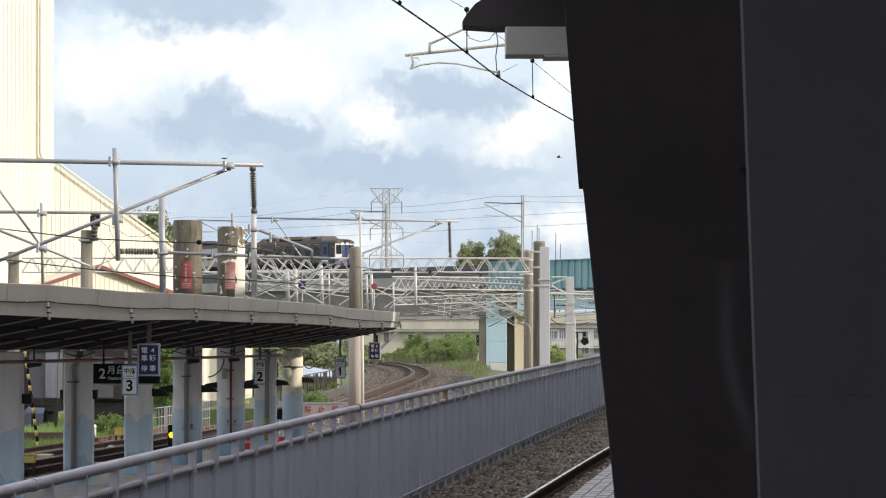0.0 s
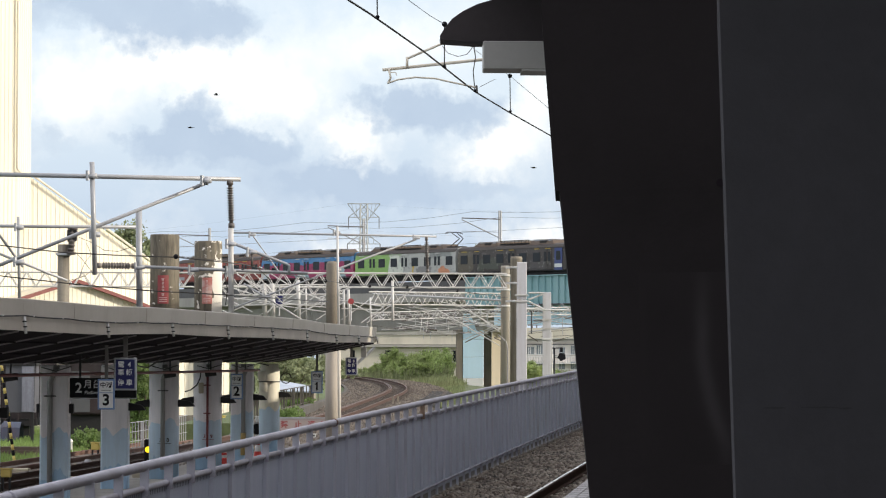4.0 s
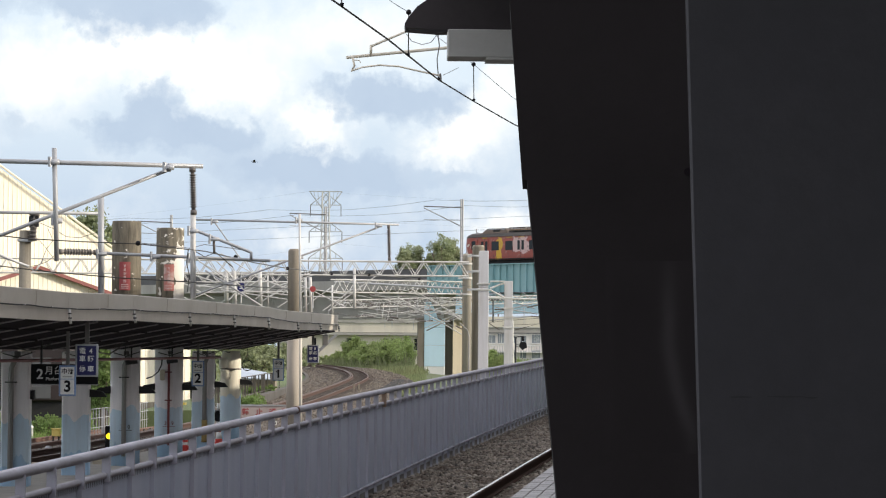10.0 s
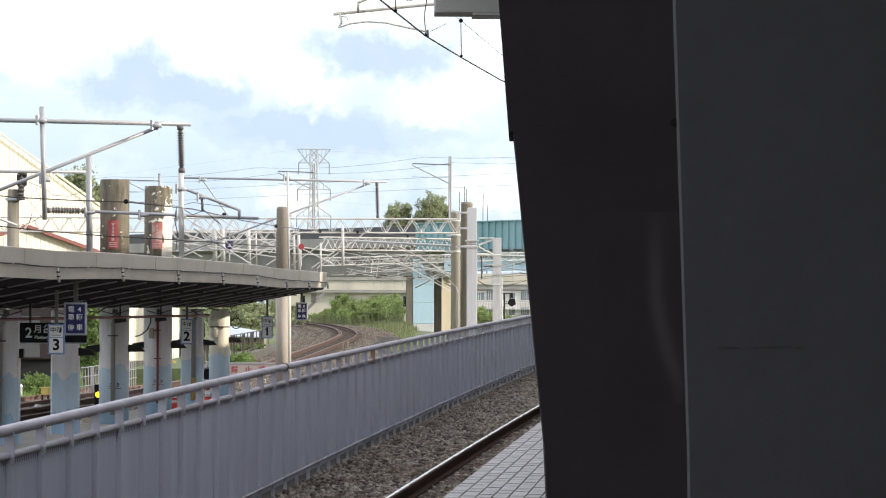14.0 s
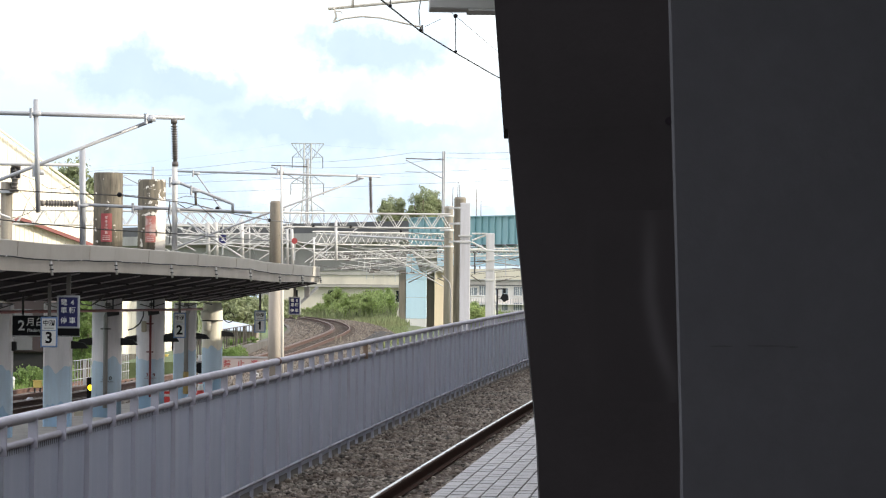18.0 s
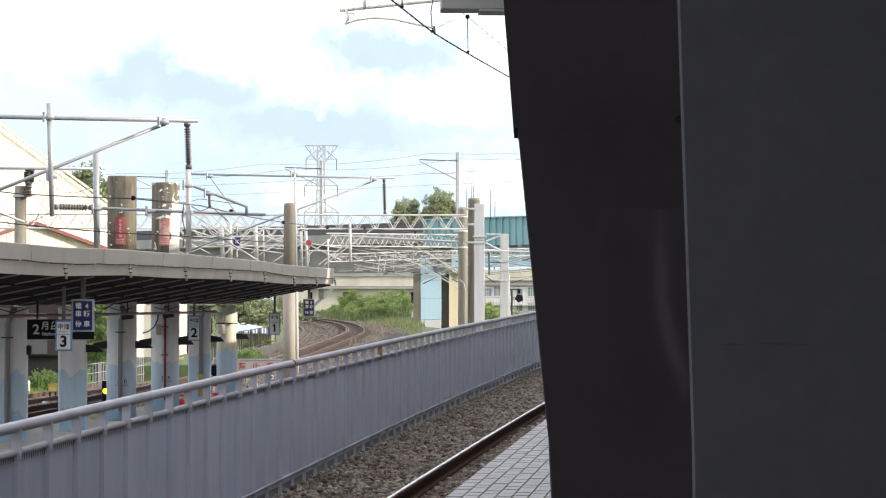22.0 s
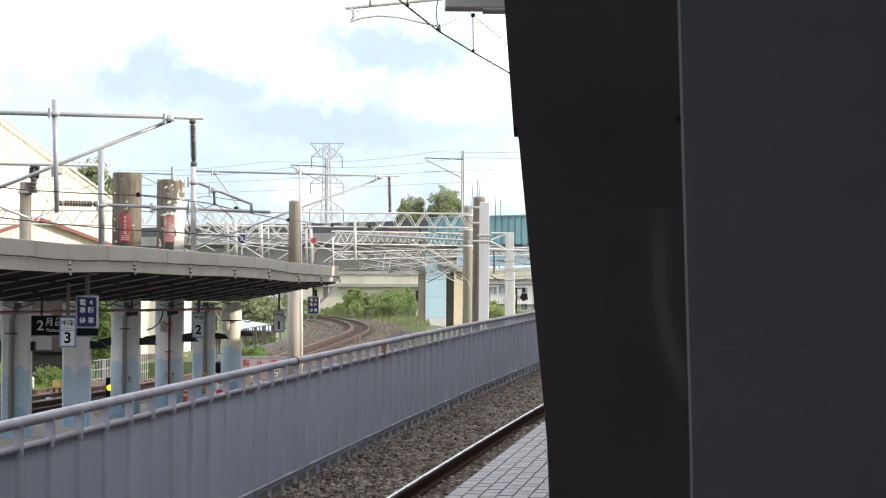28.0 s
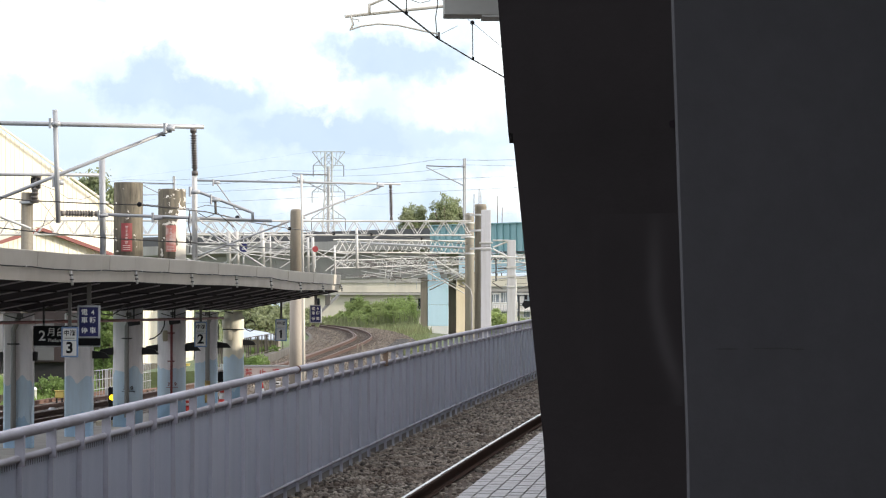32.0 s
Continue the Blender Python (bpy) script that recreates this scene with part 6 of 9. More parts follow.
def gantries():
    g = truss("gantry_truss", "long white lattice gantry spanning the yard tracks", (-16.083, 138.000, 5.723), (3.425, 142.000, 5.802), 0.5481, 0.70)
    drops = [((-1.082, 141.000, 6.047), (-1.060, 141.000, 4.479), 0.055), ((-4.703, 139.000, 6.004), (-4.658, 139.000, 4.523), 0.075), ((-6.009, 139.000, 5.873), (-5.965, 139.000, 4.589), 0.09), ((-5.705, 139.000, 5.873), (-5.660, 139.000, 4.589), 0.09), ((-2.785, 140.000, 5.674), (-2.740, 140.000, 4.315), 0.06), ((-2.960, 140.000, 5.674), (-2.938, 140.000, 4.315), 0.05), ((-1.930, 140.000, 5.367), (-1.907, 140.000, 4.227), 0.035), ((-4.398, 139.000, 5.786), (-4.375, 139.000, 4.480), 0.03)]
    for a, b, r in drops:
        part("drop_post", bar(a, b, r, 8), "galv_white", g)
    for a, b in (((-1.082, 141.000, 5.274), (-2.296, 141.000, 4.391)), ((-3.158, 140.000, 5.367), (-1.403, 140.000, 4.534)), ((-4.659, 139.000, 5.351), (-6.182, 139.000, 4.654)), ((-6.728, 139.000, 5.568), (-4.876, 139.000, 4.697)), ((-4.224, 139.000, 5.568), (-3.135, 139.000, 4.589)), ((-1.842, 140.000, 5.367), (-3.047, 140.000, 4.490)), ((-4.767, 139.000, 4.589), (-3.679, 139.000, 5.351)), ((-7.054, 139.000, 5.242), (-5.530, 139.000, 5.612)), ((-0.088, 141.000, 5.870), (-2.076, 141.000, 4.391)), ((-7.488, 139.000, 4.697), (-5.748, 139.000, 5.459)), ((-4.005, 139.000, 4.480), (-2.808, 139.000, 5.242))):
        part("strut", bar(a, b, 0.023, 6), "galv_white", g)
    for a, b in (((-7.685, 138.600, 5.344), (-3.130, 138.800, 4.912)), ((-7.467, 138.600, 5.018), (-3.348, 138.800, 5.086)), ((-3.146, 139.500, 5.250), (-1.399, 139.600, 5.011)), ((-3.037, 139.500, 4.922), (-1.509, 139.600, 4.880)), ((-6.165, 138.600, 5.127), (-3.451, 138.600, 4.758))):
        part("level_strut", bar(a, b, 0.023, 6), "galv_white", g)
    x, y, z = (-2.666, 139.500, 5.206)
    s = thing("round_board", x, y, z, "red round marker board fixed to the gantry", "sign")
    part("disc", bar((x, y - 0.03, z), (x, y, z), 0.115, 18), "marker_red", s)
    part("stem", bar((x, y + 0.02, z + 0.1), (x, y + 0.02, z - 0.75), 0.03, 6), "galv", s)
    x, y, z = (-5.382, 138.000, 5.226)
    s = thing("blue_plate", x, y, z, "small blue plate with a white mark on the gantry", "sign")
    part("plate", cuboid(x - 0.13, x + 0.13, y - 0.03, y, z - 0.16, z + 0.16, bevel=0.005), "navy", s)
    part("mark", cuboid(x - 0.06, x + 0.06, y - 0.036, y - 0.031, z + 0.03, z + 0.07), "white", s)
    part("mark", cuboid(x - 0.06, x + 0.06, y - 0.036, y - 0.031, z - 0.06, z - 0.035), "white", s)
    part("stem", bar((x, y + 0.02, z + 0.6), (x, y + 0.02, z - 0.6), 0.03, 6), "galv", s)
    truss("gantry_truss", "short white lattice girder beside the long gantry", (-8.552, 150.000, 5.607), (-3.217, 151.000, 5.695), 0.3994, 0.5638, 0.028)
    rng = random.Random(31)
    for k in range(16):
        x, z, d = rng.uniform(-7.2, -3.4), rng.uniform(4.5, 5.7), rng.uniform(136, 139)
        part("strut", bar((x, d, z), (x + rng.choice((-1, 1)) * rng.uniform(0.6, 1.6), d, z + rng.uniform(0.3, 0.9)), 0.022, 5), "galv_white", g)
    h = truss("gantry_truss", "shorter white lattice gantry behind the first one", (-2.260, 176.000, 5.645), (4.257, 180.000, 5.649), 0.6133, 0.70, 0.032)
    for a, b in (((0.781, 178.000, 5.452), (4.292, 178.000, 3.446)), ((1.422, 178.000, 5.871), (4.487, 178.000, 4.170)), ((2.342, 178.000, 5.452), (3.930, 178.000, 4.337))):
        part("strut", bar(a, b, 0.026, 6), "galv_white", h)
    for a, b in (((-1.087, 178.000, 5.118), (1.840, 178.000, 5.285)), ((-1.003, 178.000, 4.477), (1.840, 178.000, 4.756)), ((-0.669, 178.000, 4.895), (1.700, 178.000, 4.560)), ((0.167, 178.000, 5.313), (2.397, 178.000, 4.672)), ((0.028, 178.000, 4.337), (0.112, 178.000, 5.229)), ((0.307, 178.000, 4.337), (0.446, 178.000, 5.313)), ((-1.087, 178.000, 4.393), (-0.892, 178.000, 4.672)), ((1.003, 178.000, 4.672), (3.234, 178.000, 5.229)), ((1.840, 178.000, 5.034), (4.209, 178.000, 4.477)), ((1.979, 178.000, 4.616), (4.070, 178.000, 4.895)), ((-0.390, 178.000, 5.508), (3.234, 178.000, 5.397)), ((2.118, 178.000, 3.919), (3.930, 178.000, 4.756))):
        part("registration_arm", bar(a, b, 0.017, 6), "galv_white", h)
    rng = random.Random(12)
    for k in range(60):
        x, z, d = rng.uniform(-1.5, 4.2), rng.uniform(4.3, 5.9), rng.uniform(178, 225)
        s = rng.choice((-1, 1))
        e = (x + s * rng.uniform(0.8, 2.2), d, z + rng.uniform(-0.1, 0.45))
        part("registration_arm", bar((x, d, z), e, 0.014, 5), "galv_white" if k % 3 else "insulator", h)
        if k % 2:
            part("arm_insulator", bar((x, d - 0.02, z), (x + (e[0] - x) * 0.22, d - 0.02, z + (e[2] - z) * 0.22), 0.045, 6), "insulator", h)
        if k % 3 == 0:
            part("arm_dropper", bar(e, (e[0], d, e[2] - rng.uniform(0.3, 0.9)), 0.02, 5), "galv", h)
    part("level_strut", bar((-2.329, 177.000, 6.159), (4.325, 177.000, 5.854), 0.06, 6), "galv", h)
    for a, b in (((2.568, 205.000, 3.931), (3.467, 205.000, 4.380)), ((3.890, 180.000, 4.973), (4.510, 180.000, 4.662)), ((3.692, 180.000, 4.071), (4.284, 180.000, 3.789)), ((3.132, 200.000, 4.628), (3.695, 200.000, 4.315)), ((1.729, 178.000, 6.010), (2.286, 178.000, 5.787)), ((3.448, 182.000, 4.368), (4.019, 182.000, 4.595))):
        part("arm_insulator", bar(a, b, 0.03, 8), "insulator", h)
        part("arm_end", bar(b, Vector(b) + (Vector(b) - Vector(a)) * 0.9, 0.018, 5), "galv", h)
    k = truss("gantry_truss", "far white lattice gantry before the viaduct", (-3.157, 240.000, 5.555), (11.302, 248.000, 6.106), 0.4988, 0.7674, 0.032)
    for a, b in (((2.856, 240.000, 5.555), (6.051, 240.000, 4.803)), ((7.178, 240.000, 5.254), (9.998, 240.000, 5.931)), ((7.555, 240.000, 5.705), (10.373, 240.000, 5.254)), ((7.743, 240.000, 6.307), (10.186, 240.000, 5.630)), ((7.178, 240.000, 4.803), (9.997, 240.000, 5.104))):
        part("registration_arm", bar(a, b, 0.04, 6), "galv", k)
    # poles that carry the gantries
    for u0, d, top, r, mat, label in ((3.901, 165.0, 7.264, 0.205, "pole_tan", "round tan concrete pole with steel bands carrying a gantry"), (4.004, 150.0, 7.252, 0.245, "concrete_old", "round brown weathered concrete pole carrying a gantry")):
        p = thing("gantry_pole", u0, d, 0.0, label, "pole", "gantry poles")
        part("shaft", turned(bmesh.new(), u0, d, [(r + 0.02, -0.1), (r, top - 0.12), (r + 0.01, top - 0.1), (r - 0.02, top)], 20), mat, p)
        for z in (top - 0.5, top - 1.15, top - 1.9):
            part("band", bar((u0, d, z), (u0, d, z + 0.09), r + 0.03, 20), "galv_white", p)
            part("band_lug", cuboid(u0 - r - 0.2, u0 - r + 0.02, d - 0.1, d + 0.1, z, z + 0.09), "galv_white", p)
    x, d = 4.171, 148.0
    p = thing("gantry_pole", x, d, 0.0, "square pale concrete pole with a steel collar", "pole", "gantry poles")
    part("shaft", cuboid(x - 0.21, x + 0.21, d - 0.21, d + 0.21, -0.1, 5.549 - 0.12, bevel=0.02), "pole_grey", p)
    part("upper_shaft", cuboid(x - 0.20, x + 0.20, d - 0.20, d + 0.20, 5.549 - 0.11, 6.964, bevel=0.02), "pole_grey", p)
    part("collar", cuboid(x - 0.27, x + 0.27, d - 0.26, d + 0.26, 5.572, 5.642, bevel=0.01), "grey_box", p)
    part("collar", cuboid(x - 0.25, x + 0.25, d - 0.25, d + 0.25, 5.317, 5.387, bevel=0.01), "grey_box", p)
    part("conduit", tube([(3.198, d - 0.3, 3.996), (3.522, d - 0.3, 3.695), (3.591, d - 0.3, 3.417), (3.591, d - 0.3, 0.0)], 0.03, 6), "pipe", p)
    x, d = 7.030, 200.0
    p = thing("gantry_pole", x, d, 0.0, "square pale concrete pole with a lattice bracket", "pole", "gantry poles")
    part("shaft", cuboid(x - 0.23, x + 0.23, d - 0.23, d + 0.23, -0.1, 6.695, bevel=0.02), "pole_grey", p)
    for a, b in (((5.985, 199.000, 6.646), (6.795, 199.000, 6.646)), ((5.984, 199.000, 6.272), (6.795, 199.000, 6.583)), ((5.984, 199.000, 6.178), (6.794, 199.000, 5.742)), ((5.922, 199.000, 5.742), (8.602, 199.000, 5.679))):
        part("bracket_bar", bar(a, b, 0.05, 6), "galv_white", p)
    for z in (5.129, 4.628, 4.064):
        part("band", cuboid(x - 0.27, x + 0.27, d - 0.27, d + 0.27, z, z + 0.1), "galv_white", p)
    part("cable", bar((7.279, 199.500, 4.499), (7.307, 199.500, 1.689), 0.04, 6), "galv_white", p)


gantries()


def side_feeders():
    f = thing("side_feeder", 7.2, 200.0, 5.0, "thin dark feeder arms and insulators beside the square pole", "wire")
    for a, b, r, mat in FEEDERS:
        part("insulator" if r > 0.04 else "arm", bar(a, b, r * 0.75, 6), mat, f)


FEEDERS = (
    ((6.285, 200.0, 5.119), (6.808, 200.0, 5.119), 0.050, "insulator"),
    ((5.534, 200.0, 5.136), (6.285, 200.0, 5.119), 0.015, "wire"),
    ((6.699, 200.0, 5.078), (7.330, 200.0, 5.068), 0.018, "galv"),
    ((7.330, 200.0, 5.068), (8.060, 200.0, 5.224), 0.018, "galv"),
    ((8.060, 200.0, 5.224), (8.660, 200.0, 5.381), 0.045, "insulator"),
    ((6.699, 200.0, 4.757), (8.269, 200.0, 4.754), 0.018, "galv"),
    ((8.269, 200.0, 4.754), (8.738, 200.0, 4.723), 0.045, "insulator"),
    ((5.973, 200.0, 4.388), (6.808, 200.0, 4.493), 0.015, "wire"),
    ((6.808, 200.0, 4.493), (8.738, 200.0, 4.650), 0.015, "wire"),
    ((5.973, 200.0, 4.337), (6.547, 200.0, 3.971), 0.040, "insulator"),
    ((6.547, 200.0, 3.971), (6.893, 200.0, 3.777), 0.015, "galv"),
    ((6.893, 200.0, 3.874), (7.382, 200.0, 3.971), 0.015, "galv"),
    ((7.382, 200.0, 3.971), (8.009, 200.0, 4.149), 0.040, "insulator"),
    ((8.009, 200.0, 4.149), (8.786, 200.0, 4.359), 0.015, "wire"),
    ((6.182, 200.0, 5.641), (6.182, 200.0, 4.398), 0.055, "viaduct_dark"),
    ((7.904, 200.0, 5.381), (7.904, 200.0, 4.359), 0.025, "galv"),
    ((6.699, 200.0, 4.233), (8.786, 200.0, 4.337), 0.015, "wire"),
    ((5.971, 200.0, 4.845), (8.786, 200.0, 4.942), 0.013, "wire"),
)
side_feeders()


def overhead_wires():
    w = thing("feeder_wires", *(-9.998, 90.000, 5.650), "dark feeder wires slung past the canopy with small clamps", "wire")
    part("wire", tube([(-10.183, 77.000, 5.533), (-8.735, 77.000, 5.364), (-7.649, 77.000, 5.243), (-6.442, 77.000, 5.183), (-5.212, 77.000, 5.147), (-3.886, 79.000, 5.054), (-3.158, 90.000, 5.058), (-2.773, 106.000, 5.274), (-1.617, 116.000, 5.325), (-0.447, 124.000, 5.466), (1.385, 134.000, 5.518), (3.592, 147.000, 5.486)], 0.013, 5), "wire", w)
    part("wire", tube([(-10.049, 76.000, 4.857), (-8.620, 76.000, 4.690), (-6.952, 76.000, 4.511), (-5.620, 76.500, 4.413), (-4.028, 77.000, 4.338), (-2.569, 100.000, 4.566)], 0.013, 5), "wire", w)
    part("wire", tube([(-6.402, 90.000, 5.580), (-6.092, 90.000, 5.537), (-4.886, 92.000, 5.464), (-4.575, 93.000, 5.593), (-3.557, 95.000, 5.500)], 0.009, 5), "wire", w)
    for q in ((-5.205, 76.900, 5.156), (-3.408, 84.000, 5.052), (-2.770, 105.900, 5.272), (-1.616, 115.900, 5.323), (-0.446, 123.900, 5.464), (1.384, 133.900, 5.516)):
        bm = bmesh.new()
        bmesh.ops.create_icosphere(bm, subdivisions=2, radius=0.055, matrix=Matrix.Translation(q))
        part("clamp_ball", bm, "black", w)
    part("jumper", tube([(-4.299, 80.000, 5.105), (-4.336, 80.000, 4.829), (-4.273, 80.000, 4.541), (-4.310, 80.000, 4.165)], 0.012, 5), "wire", w)
    part("jumper", tube([(-4.199, 80.000, 5.105), (-3.935, 80.000, 4.954), (-3.685, 80.000, 5.055), (-3.308, 80.000, 4.729)], 0.010, 5), "wire", w)
    part("loop", tube([(-9.464, 100.000, 6.336), (-9.072, 100.000, 6.180), (-8.758, 100.000, 5.976), (-8.367, 100.000, 5.945), (-7.897, 100.000, 6.101)], 0.008, 5), "wire", w)
    part("jumper", tube([(-9.59, 100.0, 5.95), (-9.35, 100.0, 5.71), (-9.21, 100.0, 5.52), (-9.06, 100.0, 5.33)], 0.008, 5), "wire", w)
    part("jumper", tube([(-9.73, 100.0, 5.14), (-9.49, 100.0, 5.19), (-9.26, 100.0, 5.28), (-8.87, 100.0, 5.62)], 0.008, 5), "wire", w)
    part("jumper", tube([(-9.26, 100.0, 6.19), (-9.11, 100.0, 5.86), (-9.30, 100.0, 5.62), (-9.45, 100.0, 5.19)], 0.008, 5), "wire", w)
    # wires over the near track
    n = thing("contact_line", *rail_line(40, 0.5, 5.2), "contact wire and messenger wire with droppers over the near track", "wire")
    part("contact_wire", tube([Vector(q) for q in ((-0.914, 26.000, 5.828), (-0.419, 30.000, 5.862), (0.032, 34.400, 5.925), (0.598, 39.700, 5.938), (1.078, 43.500, 5.967), (1.741, 48.700, 6.023), (3.055, 58.000, 6.145))], 0.0085, 6), "wire", n)
    part("messenger_wire", tube([Vector(q) for q in ((-0.400, 30.300, 6.224), (0.086, 34.400, 6.271), (0.236, 35.800, 6.319), (0.598, 39.700, 6.400), (1.078, 43.500, 6.411), (1.742, 48.700, 6.375), (3.056, 58.000, 6.391))], 0.0035, 5), "wire_pale", n)
    for a, b in (((0.236, 35.800, 6.319), (0.239, 36.200, 5.924)), ((1.078, 43.500, 6.411), (1.085, 43.500, 5.980)), ((-0.373, 30.500, 6.197), (-0.369, 30.500, 5.881))):
        part("dropper", bar(a, b, 0.006, 5), "wire", n)
    for q in ((0.235, 35.700, 6.310), (1.076, 43.400, 6.403)):
        bm = bmesh.new()
        bmesh.ops.create_icosphere(bm, subdivisions=2, radius=0.028, matrix=Matrix.Translation(q))
        part("pulley", bm, "black", n)
    for q in ((-0.367, 30.400, 5.876), (0.238, 36.100, 5.921), (1.082, 43.400, 5.974), (0.596, 39.600, 5.943)):
        bm = bmesh.new()
        bmesh.ops.create_icosphere(bm, subdivisions=1, radius=0.022, matrix=Matrix.Translation(q))
        part("wire_clip", bm, "black", n)
    c = thing("track_cantilever", *(2.354, 41.000, 6.266), "pale cream tube cantilever reaching over the near track", "bracket")
    part("main_tube", bar((-0.420, 40.000, 6.199), (2.355, 41.000, 6.576), 0.018, 10), "cream_steel", c)
    part("stay_tube", bar((-0.138, 40.000, 6.331), (0.544, 40.300, 6.654), 0.014, 10), "cream_steel", c)
    part("link", bar((-0.151, 40.000, 6.344), (-0.151, 40.000, 6.218), 0.015, 8), "cream_steel", c)
    part("drop_bracket", tube([(-0.358, 40.000, 6.218), (-0.333, 40.000, 6.111), (-0.358, 40.000, 6.055)], 0.012, 8), "cream_steel", c)
    part("drop_web", tube([(-0.358, 40.000, 6.174), (-0.276, 40.000, 6.168), (-0.264, 40.000, 6.137)], 0.006, 6), "cream_steel", c)
    part("steady_arm", tube([(-0.370, 39.950, 6.045), (-0.244, 39.950, 6.089), (-0.056, 39.950, 6.114), (0.163, 39.950, 6.101), (0.414, 39.950, 6.045), (0.627, 39.950, 6.001)], 0.010, 8), "cream_steel", c)
    part("arm_hook", tube([(0.620, 39.900, 6.016), (0.624, 39.800, 5.933)], 0.012, 6), "wire", c)
    part("loop_wire", tube([(0.239, 40.000, 6.470), (0.301, 40.000, 6.388), (0.414, 40.000, 6.350), (0.515, 40.000, 6.375), (0.590, 40.000, 6.470)], 0.004, 5), "wire", c)
    part("jumper", tube([(0.590, 40.000, 6.470), (0.609, 40.000, 6.344), (0.584, 40.000, 6.187), (0.602, 40.000, 5.973)], 0.006, 5), "wire", c)
    part("tie_wire", tube([(0.653, 40.000, 6.011), (0.849, 41.000, 6.176)], 0.003, 5), "wire", c)
    part("mast", turned(bmesh.new(), (2.354, 41.000, 6.266)[0], 41.0, [(0.12, 1.8), (0.12, 7.0)], 12), "concrete", c)


M["cream_steel"] = surface("cream_painted_tube", (0.82, 0.76, 0.64), 0.5, 0.0, 0.08, 6, 0.05, (0.45, 0.38, 0.28), 0.4, 3.0)
overhead_wires()


# ---- curving yard track on its bank ----
YARD = spline([(-13.2, 42, 0.2), (-9.6, 83, 0.2), (-7.25, 110, 0.25), (-4.22, 150, 0.5), (-2.72, 185, 0.75), (-1.62, 215, 1.0), (-1.43, 235, 1.15), (-2.32, 265, 1.3), (-4.42, 300, 1.4), (-7.44, 330, 1.45), (-11.5, 360, 1.5), (-19, 400, 1.5), (-30, 440, 1.5)], 3.0)


def rail_profile(o):
    """Section of a flat-bottomed rail, o metres aside."""
    half = ((0.034, 0.0), (0.034, -0.035), (0.009, -0.05), (0.009, -0.125), (0.062, -0.138), (0.062, -0.15))
    return [(o - a, b) for a, b in half] + [(o + a, b) for a, b in half[::-1]]


